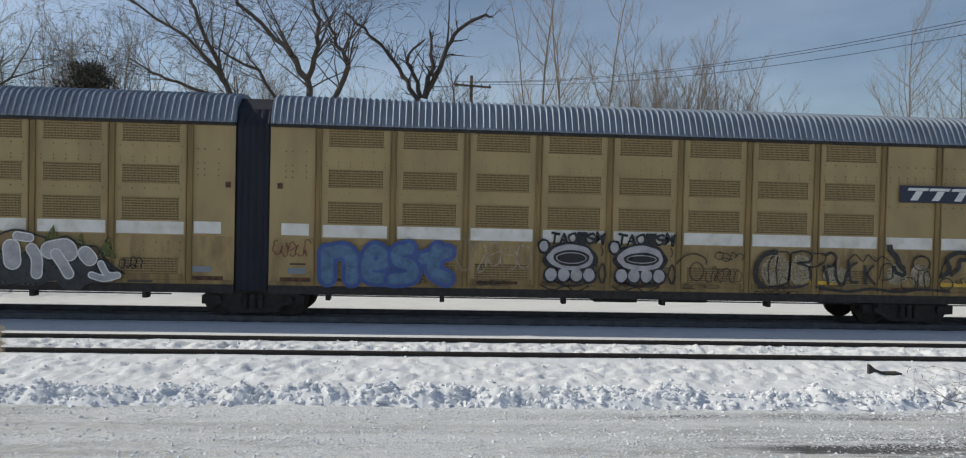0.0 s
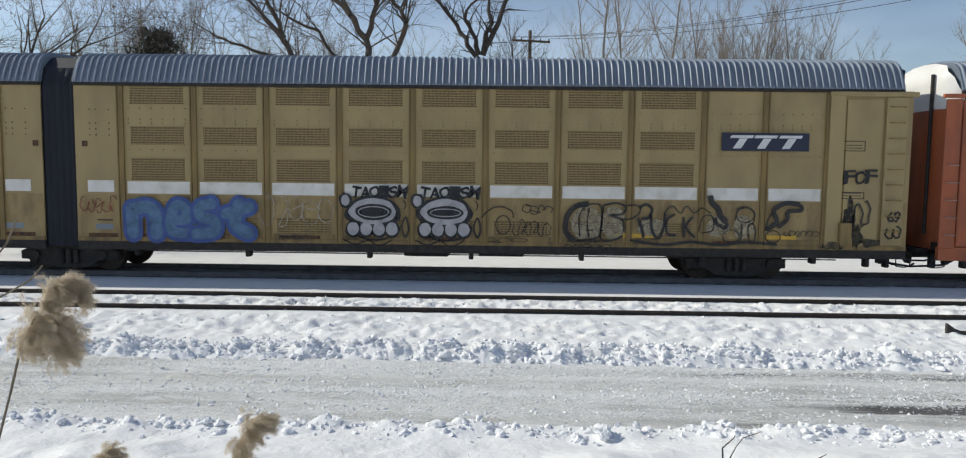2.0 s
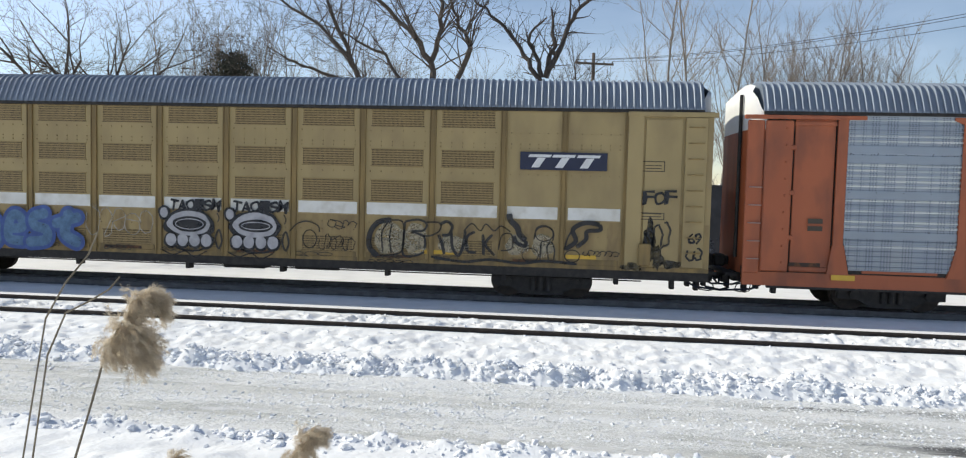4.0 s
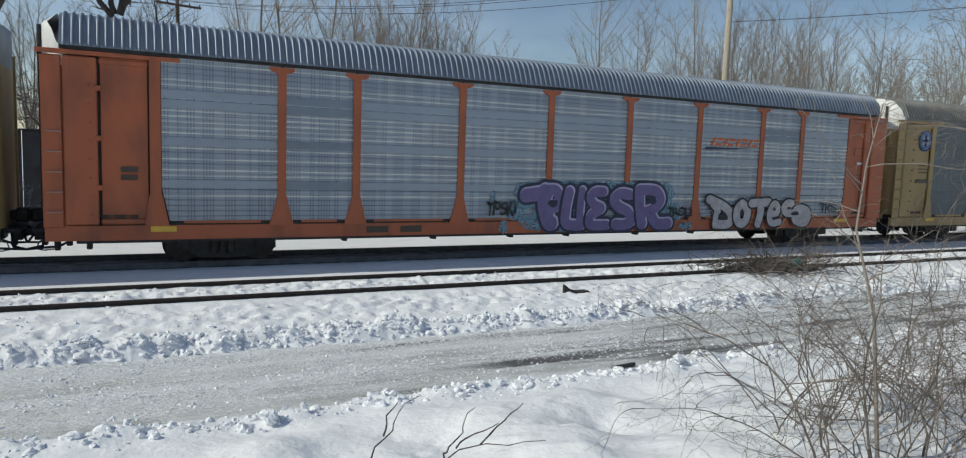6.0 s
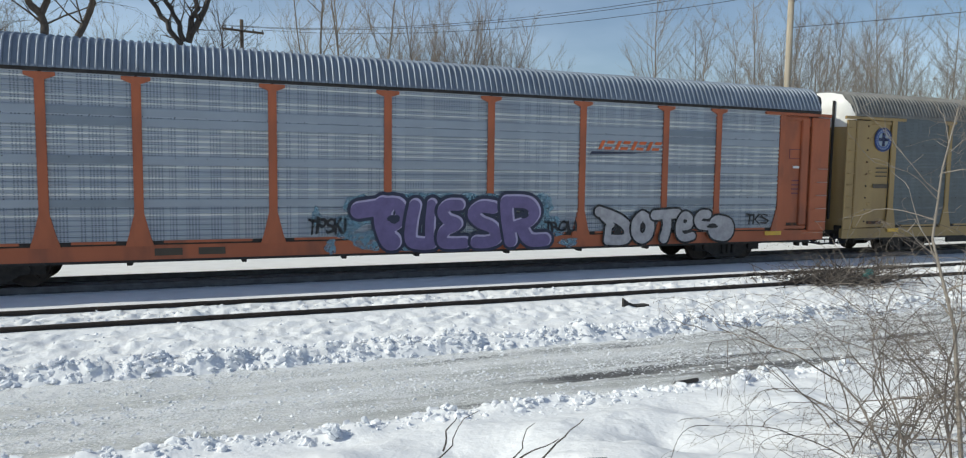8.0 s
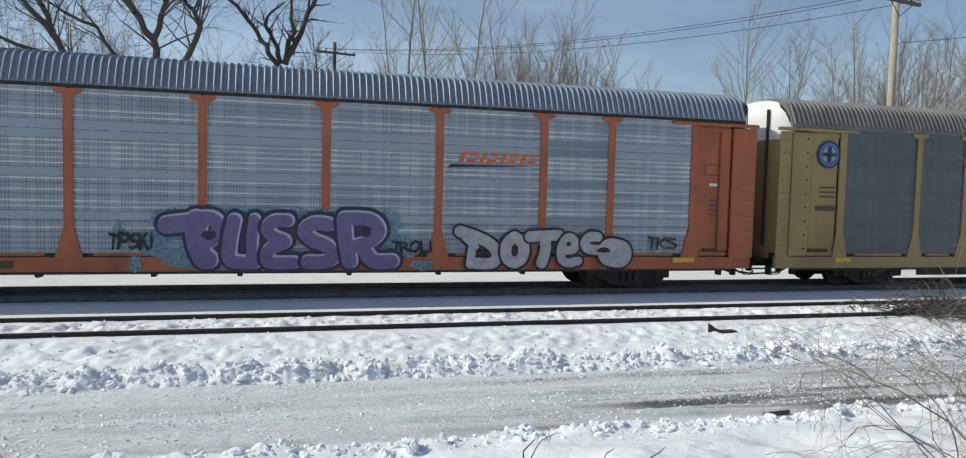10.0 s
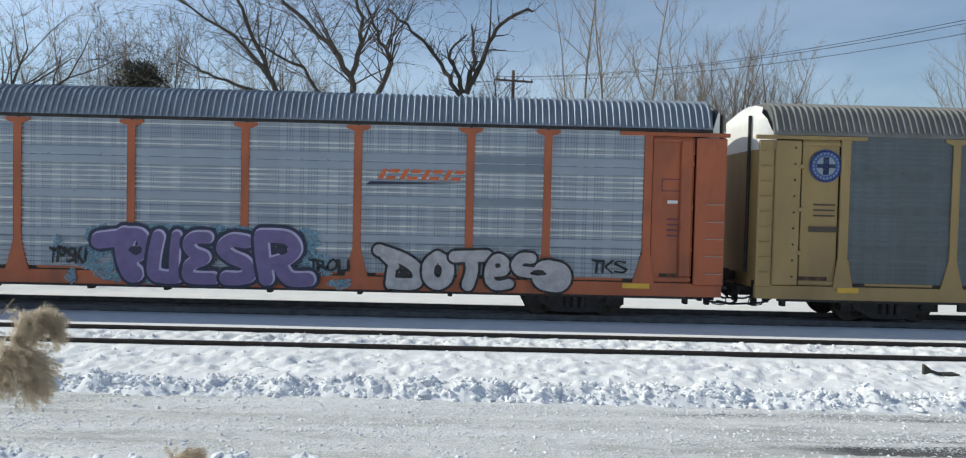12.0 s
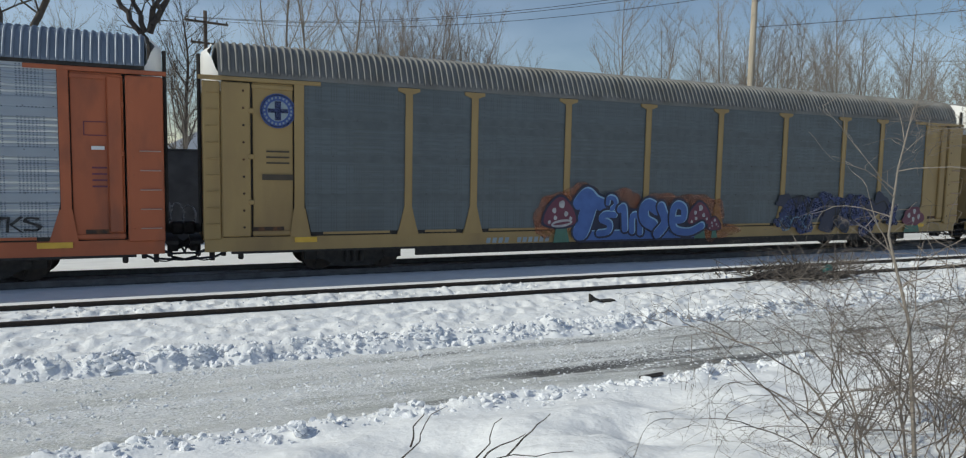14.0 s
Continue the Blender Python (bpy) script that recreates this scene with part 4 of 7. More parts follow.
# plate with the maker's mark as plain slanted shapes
box1("sign_plate", (at(12.32), at(14.5), -0.05, -0.043, 3.08, 3.53), P_NAVY, ttx, "dark plate with slanted white shapes")
for a in (12.5, 13.1, 13.72):
    o = at(a)
    part("sign_shape", prism(bmesh.new(), [(o + 0.02, 3.40), (o + 0.06, 3.47), (o + 0.62, 3.47), (o + 0.58, 3.40)], -0.055, -0.052), P_WHITE, ttx)
    part("sign_shape", prism(bmesh.new(), [(o + 0.10, 3.14), (o + 0.26, 3.39), (o + 0.46, 3.39), (o + 0.30, 3.14)], -0.055, -0.052), P_WHITE, ttx)
for cx in (3.52, 5.36):
    o = at(cx)
    bm = prism(bmesh.new(), blob(rng, o, 1.42, 0.72, 0.42, 30, 0.06), GY - 0.003, GY)
    for k in range(4):
        prism(bm, blob(rng, o - 0.5 + k * 0.33, 0.98, 0.21, 0.22, 14, 0.05), GY - 0.003 + k * 0.0004, GY)
    prism(bm, blob(rng, o - 0.7, 1.72, 0.17, 0.2, 14, 0.1), GY - 0.0015, GY)
    part("graffiti_outline", bm, P_BLACK, ttx)
    bm = prism(bmesh.new(), blob(rng, o, 1.45, 0.6, 0.33, 30, 0.05), GY - 0.008, GY - 0.004)
    for k in range(4):
        prism(bm, blob(rng, o - 0.5 + k * 0.33, 1.0, 0.15, 0.17, 14, 0.04), GY - 0.0085 - k * 0.0004, GY - 0.004)
    prism(bm, blob(rng, o - 0.7, 1.72, 0.11, 0.14, 14, 0.05), GY - 0.0075, GY - 0.004)
    part("graffiti_fill", bm, P_CHROME, ttx)
    part("graffiti_oval", prism(bmesh.new(), blob(rng, o + 0.02, 1.43, 0.47, 0.21 if cx < 4 else 0.17, 30, 0.04), GY - 0.0125, GY - 0.0105), P_BLACK, ttx)
    part("graffiti_shine", ring(bmesh.new(), o + 0.02, 1.43, 0.40, 0.15 if cx < 4 else 0.11, 0.025, GY - 0.0155, GY - 0.0135, 26), P_CHROME, ttx)
    part("graffiti_line", stroke(bmesh.new(), [(o + 0.78, 1.75), (o + 0.84, 1.62), (o + 0.8, 1.5)], 0.03, GY - 0.003, GY), P_BLACK, ttx)
    part("graffiti_line", stroke(bmesh.new(), [(o - 0.75, 0.72), (o - 0.45, 0.6), (o - 0.1, 0.7), (o + 0.15, 0.56), (o + 0.5, 0.72)], 0.035, GY - 0.003, GY), P_FADED, ttx)
    part("graffiti_line", stroke(bmesh.new(), [(o - 0.4, 0.83), (o - 0.1, 0.72), (o + 0.3, 0.74), (o + 0.5, 0.84)], 0.05, GY - 0.003, GY), P_BLACK, ttx)
    part("graffiti_line", stroke(bmesh.new(), [(o + 0.82, 0.8), (o + 0.74, 1.05), (o + 0.84, 1.3), (o + 0.92, 1.0), (o + 0.84, 0.78)], 0.05, GY - 0.003, GY), P_BLACK, ttx)
for (a, b, z0, z1, n, w, mt) in ((7.35, 8.1, 1.42, 1.66, 4, 0.022, P_BLACK), (7.1, 8.05, 0.86, 1.3, 6, 0.02, P_FADED), (13.95, 14.85, 0.92, 1.08, 6, 0.02, P_BLACK), (8.4, 9.6, 0.56, 0.68, 5, 0.02, P_FADED),
                                 (-4.0, -3.05, 1.3, 1.76, 5, 0.03, P_RED), (0.6, 2.5, 1.0, 1.9, 5, 0.022, P_GHOST), (15.5, 16.1, 1.15, 1.85, 3, 0.05, P_BLACK)):
    part("graffiti_scrawl", scrawl(rng, at(a), at(b), z0, z1, n, w, GY - (0.02 if a > 15 else 0)), mt, ttx)
for k in range(7):
    a = -1.0 + k * 1.86 + rng.uniform(-0.2, 0.3)
    part("graffiti_scrawl", scrawl(rng, at(a), at(a + rng.uniform(0.5, 1.1)), 0.68, 0.82, rng.randint(3, 5), 0.018, GY), P_TEXT, ttx)
# fat outlined letters, black over a pale tan fill and faded strokes
for k, (a, b, c, d) in enumerate(((9.0, 1.22, 0.42, 0.42), (9.65, 1.22, 0.32, 0.42), (12.3, 1.15, 0.3, 0.26), (12.95, 1.15, 0.28, 0.3), (10.65, 1.12, 0.4, 0.22))):
    part("graffiti_fill", prism(bmesh.new(), blob(rng, at(a), b, c, d, 24, 0.12), GY + 0.001 - 0.0006 * k, GY + 0.006), P_TAN, ttx)
part("graffiti_stroke", stroke(bmesh.new(), [(at(8.33) + a, b) for a, b in [(0.7, 1.7), (0.35, 1.63), (0.14, 1.35), (0.13, 0.97), (0.35, 0.76)]], 0.140, GY - 0.004, GY), P_BLACK, ttx)
part("graffiti_stroke", stroke(bmesh.new(), [(at(8.33) + a, b) for a, b in [(0.7, 1.7), (0.99, 1.66), (1.02, 1.25), (0.94, 0.86), (0.35, 0.76)]], 0.042, GY - 0.004, GY), P_FADED, ttx)
part("graffiti_stroke", stroke(bmesh.new(), [(at(8.33) + a, b) for a, b in [(0.59, 1.63), (0.45, 1.35), (0.48, 0.86)]], 0.039, GY - 0.004, GY), P_FADED, ttx)
part("graffiti_stroke", stroke(bmesh.new(), [(at(8.33) + a, b) for a, b in [(0.71, 1.6), (0.66, 1.25), (0.71, 0.84)]], 0.039, GY - 0.004, GY), P_FADED, ttx)
part("graffiti_stroke", stroke(bmesh.new(), [(at(8.33) + a, b) for a, b in [(1.06, 1.67), (1.03, 1.25), (1.02, 0.81), (1.33, 0.79), (1.58, 0.9)]], 0.056, GY - 0.004, GY), P_BLACK, ttx)
part("graffiti_stroke", stroke(bmesh.new(), [(at(8.33) + a, b) for a, b in [(1.06, 1.67), (1.4, 1.73), (1.62, 1.63), (1.54, 1.45), (1.22, 1.42), (1.55, 1.3), (1.59, 1.0)]], 0.056, GY - 0.004, GY), P_BLACK, ttx)
part("graffiti_stroke", stroke(bmesh.new(), [(at(8.33) + a, b) for a, b in [(1.61, 1.67), (1.96, 1.66), (1.97, 1.47), (1.75, 1.33), (1.54, 1.32)]], 0.042, GY - 0.004, GY), P_FADED, ttx)
part("graffiti_stroke", stroke(bmesh.new(), [(at(8.33) + a, b) for a, b in [(1.97, 1.61), (2.14, 1.7), (2.29, 1.59), (2.21, 1.37), (2.03, 1.35)]], 0.077, GY - 0.004, GY), P_BLACK, ttx)
part("graffiti_stroke", stroke(bmesh.new(), [(at(8.33) + a, b) for a, b in [(1.94, 1.36), (2.03, 1.14), (2.1, 0.86)]], 0.084, GY - 0.004, GY), P_BLACK, ttx)
part("graffiti_stroke", stroke(bmesh.new(), [(at(8.33) + a, b) for a, b in [(2.27, 1.45), (2.31, 1.04), (2.48, 0.84), (2.6, 1.16), (2.63, 1.49)]], 0.077, GY - 0.004, GY), P_BLACK, ttx)
part("graffiti_stroke", stroke(bmesh.new(), [(at(8.33) + a, b) for a, b in [(2.88, 1.46), (2.68, 1.32), (2.7, 0.97), (2.92, 0.93)]], 0.070, GY - 0.004, GY), P_BLACK, ttx)
part("graffiti_stroke", stroke(bmesh.new(), [(at(8.33) + a, b) for a, b in [(3.09, 1.4), (3.12, 0.87)]], 0.077, GY - 0.004, GY), P_BLACK, ttx)
part("graffiti_stroke", stroke(bmesh.new(), [(at(8.33) + a, b) for a, b in [(3.33, 1.4), (3.16, 1.15), (3.4, 0.87)]], 0.070, GY - 0.004, GY), P_BLACK, ttx)
part("graffiti_stroke", stroke(bmesh.new(), [(at(8.33) + a, b) for a, b in [(2.59, 1.47), (2.8, 1.67), (3.02, 1.49), (3.16, 1.67), (3.37, 1.5), (3.55, 1.63), (3.79, 1.49)]], 0.035, GY - 0.004, GY), P_FADED, ttx)
part("graffiti_stroke", stroke(bmesh.new(), [(at(8.33) + a, b) for a, b in [(3.49, 1.02), (3.58, 1.39), (3.82, 1.42), (3.84, 1.07), (3.56, 1.0)]], 0.035, GY - 0.004, GY), P_FADED, ttx)
part("graffiti_stroke", stroke(bmesh.new(), [(at(8.33) + a, b) for a, b in [(3.75, 1.95), (3.79, 1.78), (3.96, 1.61), (4.03, 1.43), (4.19, 1.28)]], 0.154, GY - 0.004, GY), P_BLACK, ttx)
part("graffiti_stroke", stroke(bmesh.new(), [(at(8.33) + a, b) for a, b in [(4.19, 1.28), (4.17, 1.14), (3.95, 1.22), (3.89, 1.39)]], 0.098, GY - 0.004, GY), P_BLACK, ttx)
part("graffiti_stroke", stroke(bmesh.new(), [(at(8.33) + a, b) for a, b in [(4.4, 1.32), (4.46, 1.6), (4.68, 1.67), (4.88, 1.53), (4.87, 1.28)]], 0.035, GY - 0.004, GY), P_FADED, ttx)
part("graffiti_stroke", stroke(bmesh.new(), [(at(8.33) + a, b) for a, b in [(4.58, 1.26), (4.56, 0.81)]], 0.039, GY - 0.004, GY), P_FADED, ttx)
part("graffiti_stroke", stroke(bmesh.new(), [(at(8.33) + a, b) for a, b in [(4.78, 0.81), (4.73, 1.14), (4.84, 1.26), (4.92, 1.07), (4.91, 0.81)]], 0.039, GY - 0.004, GY), P_FADED, ttx)
part("graffiti_stroke", stroke(bmesh.new(), [(at(8.33) + a, b) for a, b in [(1.75, 0.79), (2.59, 0.68), (3.29, 0.76), (4.05, 0.69), (4.68, 0.77), (5.49, 0.72)]], 0.070, GY - 0.004, GY), P_BLACK, ttx)
part("graffiti_stroke", stroke(bmesh.new(), [(at(8.33) + a, b) for a, b in [(5.19, 1.09), (5.45, 1.3), (5.37, 1.59), (5.66, 1.77), (6.03, 1.74)]], 0.119, GY - 0.004, GY), P_BLACK, ttx)
part("graffiti_stroke", stroke(bmesh.new(), [(at(8.33) + a, b) for a, b in [(6.03, 1.74), (6.05, 1.6), (5.73, 1.56), (5.7, 1.35), (5.47, 1.15)]], 0.105, GY - 0.004, GY), P_BLACK, ttx)
part("graffiti_stroke", stroke(bmesh.new(), [(at(8.33) + a, b) for a, b in [(5.17, 1.07), (5.24, 1.37), (5.35, 1.56)]], 0.042, GY - 0.004, GY), P_BLACK, ttx)
part("graffiti_stroke", stroke(bmesh.new(), [(at(8.33) + a, b) for a, b in [(-2.03, 1.32), (-1.82, 1.53), (-1.54, 1.6), (-1.26, 1.49), (-1.22, 1.32)]], 0.035, GY - 0.004, GY), P_FADED, ttx)
for a, b, ra, rb in ((12.64, 0.91, 0.22, 0.19), (13.7, 0.92, 0.2, 0.17), (6.85, 1.14, 0.2, 0.25), (12.98, 1.46, 0.24, 0.2)):
    part("graffiti_ring", ring(bmesh.new(), at(a), b, ra, rb, 0.028, GY - 0.0035, GY, 24), P_FADED, ttx)
part("graffiti_scrawl", scrawl(rng, at(16.52), at(16.88), 0.88, 1.22, 2, 0.05, -0.066), P_BLACK, ttx)
for (a, b, z0, z1, mt) in ((15.36, 15.92, 3.1, 3.36, P_TEXT), (15.33, 15.95, 1.9, 2.08, P_TEXT)):
    bm = bmesh.new()
    o, q = at(a), at(b)
    for s in ((o, q, z0, z0 + 0.02), (o, q, z1 - 0.02, z1), (o, o + 0.02, z0, z1), (q - 0.02, q, z0, z1)):
        box(bm, s[0], s[1], -0.026, -0.02, s[2], s[3])
    part("marking_box", bm, mt, ttx)
    for k in range(2):
        box1("marking_bar", (o + 0.08, q - 0.08, -0.026, -0.02, z0 + 0.07 + k * 0.07, z0 + 0.09 + k * 0.07), mt, ttx)
for a in (10.1, 14.0):
    box1("yellow_marking", (at(a) - 0.6, at(a) + 0.6 - (0 if a < 12 else 0.3), -0.004, 0.016, 0.85, 0.95), P_YELLOW, ttx)
box1("number_marking", (at(-3.6), at(-3.2), 0.004, 0.018, 1.12, 1.16), P_TEXT, ttx)
box1("data_plate", (at(-3.65), at(-3.2), 0.004, 0.018, 0.9, 1.04), M_BAND, ttx)
box1("data_plate", (21.2 - 1.0, 21.2 - 0.55, 0.004, 0.018, 0.9, 1.04), M_BAND, left)
box1("number_marking", (21.2 - 2.55, 21.2 - 1.95, -0.014, -0.008, 0.62, 0.68), P_TEXT, left)
def sheet_panel(name, car, x0, x1, z0, z1, mat, cut=0.16):
    """One corrugated sheet between two posts: horizontal ribs, three flat bands, lower corners cut."""
    prof = []
    z = z0
    rr = random.Random(5)
    bands = [z0 + (z1 - z0) * f for f in (0.245, 0.495, 0.745)]
    while z < z1 - 0.17:
        if any(abs(z + 0.08 - b) < 0.12 for b in bands):
            prof += [(z, 0.004, 0), (z + 0.02, -0.006, 0), (z + 0.2, -0.006, 2), (z + 0.22, 0.004, 0)]
            z += 0.225
            continue
        # about three ribs in four take the lip with its painted highlight
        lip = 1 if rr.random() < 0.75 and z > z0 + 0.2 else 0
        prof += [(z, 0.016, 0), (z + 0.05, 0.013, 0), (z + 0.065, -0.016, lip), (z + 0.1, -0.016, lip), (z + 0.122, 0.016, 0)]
        z += 0.127
    prof.append((z1, 0.0, 0))
    vs = []
    deep = 1.0 if mat is M_SHEET else 0.1
    for pz, py, _ in prof:
        py *= deep
        c = cut * max(0, 1 - (pz - z0) / 0.75)
        vs += [(x0 + c, py, pz), (x1 - c, py, pz)]
    fs = [(2 * i, 2 * i + 1, 2 * i + 3, 2 * i + 2) for i in range(len(prof) - 1)]
    ob = raw(name, vs, fs, mat, car, "perforated corrugated metal sheet")
    ob.data.materials.append(M_LIP_SHINE if mat is M_SHEET else M_DULLLIP)
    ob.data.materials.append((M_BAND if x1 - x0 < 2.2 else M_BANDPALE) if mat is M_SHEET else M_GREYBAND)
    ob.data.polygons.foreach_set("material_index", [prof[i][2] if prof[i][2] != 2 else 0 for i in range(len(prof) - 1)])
    for i in range(len(prof) - 1):
        if prof[i][0] < prof[i + 1][0] - 0.12:
            ob.data.polygons[i].material_index = 2
    bm = bmesh.new()
    for b in bands:
        for k in range(5):
            x = x0 + (x1 - x0) * (k + 0.12) / 4.25
            cyl(bm, (x, 0.0, b + 0.05), (x, -0.014, b + 0.05), 0.013, seg=6)
    tagged(part("bolting", bm, M_BLACK, ob), kind="stuff")
    return ob


BAYS = (2.32, 5.06, 6.95, 9.92, 12.78, 15.65, 18.5, 21.35, 23.32, 25.8)


def sheeted_car(O, body, sheet_mat, band_mat, roof_mat, label):
    """A full-length car with a coloured frame of flared posts and corrugated sheets between them."""
    L = 27.85
    car = thing("autorack_car", O, SIDE, LIFT, label, "railcar")
    rng = random.Random(int(O))
    box1("far_wall", (0.3, L - 0.3, W - 0.05, W, 0.7, 4.6), sheet_mat, car)
    box1("backing", (2.3, 26.0, 0.03, 0.05, 0.7, 4.6), M_BLACK, car)
    for a, b in zip(BAYS, BAYS[1:]):
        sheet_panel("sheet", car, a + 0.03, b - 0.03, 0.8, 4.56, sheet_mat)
        box1("sheet_foot", (a + 0.5, b - 0.5, -0.02, 0.03, 0.74, 0.8), body, car)
    post = None
    for x in BAYS[1:-1]:
        if post is None:
            bm = prism(bmesh.new(), [(-0.3, 0.68), (-0.22, 0.95), (-0.1, 1.45), (-0.085, 4.38), (-0.3, 4.46), (-0.3, 4.54), (0.3, 4.54), (0.3, 4.46), (0.085, 4.38), (0.1, 1.45), (0.22, 0.95), (0.3, 0.68)][::-1], -0.035, 0.03)
            box(bm, -0.1, -0.085, -0.042, -0.034, 1.45, 4.38)
            box(bm, 0.085, 0.1, -0.042, -0.034, 1.45, 4.38)
            post = part("post", bm, body, car, "flared steel side post")
            post.matrix_basis = pose(x, 0, 0)
        else:
            shared("post", post, x, 0, 0, car)
    # end bays: door, corner panel, ladder; the same at both ends, mirrored
    for s, f in ((1, lambda q: q), (-1, lambda q: float(np.interp(q, (-0.1, 0, 0.74, 1.1, 2.08, 2.1, 2.34, 2.75, 3.7), (L + 0.1, L, 27.08, 27.05, 26.0, 25.99, 25.78, 25.15, 24.15))))):
        def bx(name, a, b, y0, y1, z0, z1, bev=0.01, mt=body, lab=""):
            return box1(name, (min(f(a), f(b)), max(f(a), f(b)), y0, y1, z0, z1), mt, car, lab, bev)
        bx("end_post", 2.1, 2.34, -0.035, 0.03, 0.68, 4.5)
        prism_part = prism(bmesh.new(), [(f(1.98), 0.68), (f(2.08), 1.4), (f(2.36), 1.4), (f(2.5), 0.68)], -0.04, -0.005)
        part("post_foot", prism_part, body, car)
        bx("side_door", 1.12, 2.07, 0.03, 0.06, 0.72, 4.45, lab="painted steel side door")
        for z in (0.75, 4.3):
            bx("door_rail", 1.1, 2.08, -0.01, 0.03, z, z + 0.1)
        bx("door_well", 0.9, 2.1, 0.065, 0.08, 0.7, 4.45, 0.0, M_BLACK)
        if s > 0:
            bx("corner_panel", 0.4, 1.06, -0.07, 0.03, 0.72, 4.42, 0.03)
            bx("ladder_panel", -0.02, 0.38, -0.04, 0.03, 0.66, 4.42, 0.025)
        else:
            bx("ladder_panel", -0.02, 0.72, -0.09, 0.03, 0.66, 4.42, 0.03)
            bx("door_edge", 1.1, 1.42, -0.03, 0.03, 0.85, 4.4, 0.05)
        for z in (1.5, 2.6, 3.7):
            bx("hinge", 1.0, 1.14, -0.085 if s > 0 else -0.04, 0.02, z, z + 0.12, 0.015)
        bx("rust_streak", 1.1, 1.85, 0.024, 0.0285, 0.76, 0.95, 0.0, M_RUST)
        bx("top_rail", -0.1, 2.75, -0.05, 0.03, 4.45, 4.55)
        if s < 0:
            ladder(car, f(0.5), f(0.0), 0.75, 2.95, 5, M_GRABIRON, -0.13)
        else:
            ladder(car, 0.02, 0.4, 0.8 if body is M_ORANGE else 0.85, 3.0 if body is M_ORANGE else 4.35, 5 if body is M_ORANGE else 9, M_GRABIRON if body is M_ORANGE else body, -0.1)
        bmv = bmesh.new()
        for k in range(9):
            z = 0.95 + k * 0.41
            cyl(bmv, (f(0.9 if s > 0 else 0.6), -0.065, z), (f(0.9 if s > 0 else 0.6), -0.1, z), 0.03, 0.022, seg=8)
        tagged(part("bolting", bmv, M_RUST if body is M_MUSTARD else body, car), kind="stuff")
        end_hood(car, f(0.0), s, body, M_ENDWHITE)
        coupler(car, f(0.0), s)
        bogie(car, f(3.7))
        bx("yellow_marking", 2.1, 2.65, -0.045, -0.04, 0.55, 0.68, 0.0, P_YELLOW)
        cu = bmesh.new()
        cyl(cu, (f(-0.06), 0.55, 1.0), (f(-0.06), 0.55, 5.1), 0.045, seg=8)
        part("rod", cu, M_BLACK, car, "black upright rod on the end")
    underframe(car, 0, L, 0.36, 0.7, body)
    box1("lower_edge", (0.6, L - 0.6, -0.006, 0.1, 0.3, 0.36), M_BLACK, car)
    if body is M_MUSTARD:
        box1("deep_sill", (5.3, L - 5.3, 0.02, 0.1, 0.12, 0.3), M_BLACK, car, "deep black side sill")
    corrugated_roof(car, 0.35, L - 0.35, roof_mat)
    underside_gear(car, 5.5, 22, rng)
    return car


OR_O, MU_O = 17.9, 46.62
orange = sheeted_car(OR_O, M_ORANGE, M_SHEET, M_BAND, M_GALV, "orange-framed autorack railcar with silver corrugated sheets and graffiti")
mustard = sheeted_car(MU_O, M_MUSTARD, M_GREYSHEET, M_GREYBAND, M_ROOFDULL, "mustard-framed autorack railcar with dull grey corrugated sheets")
last = copy_thing(mustard, pose(MU_O + 28.72, SIDE, LIFT))
WHEELS += [o for o in last.children_recursive if o.name.startswith("wheelset")]

SY = -0.06


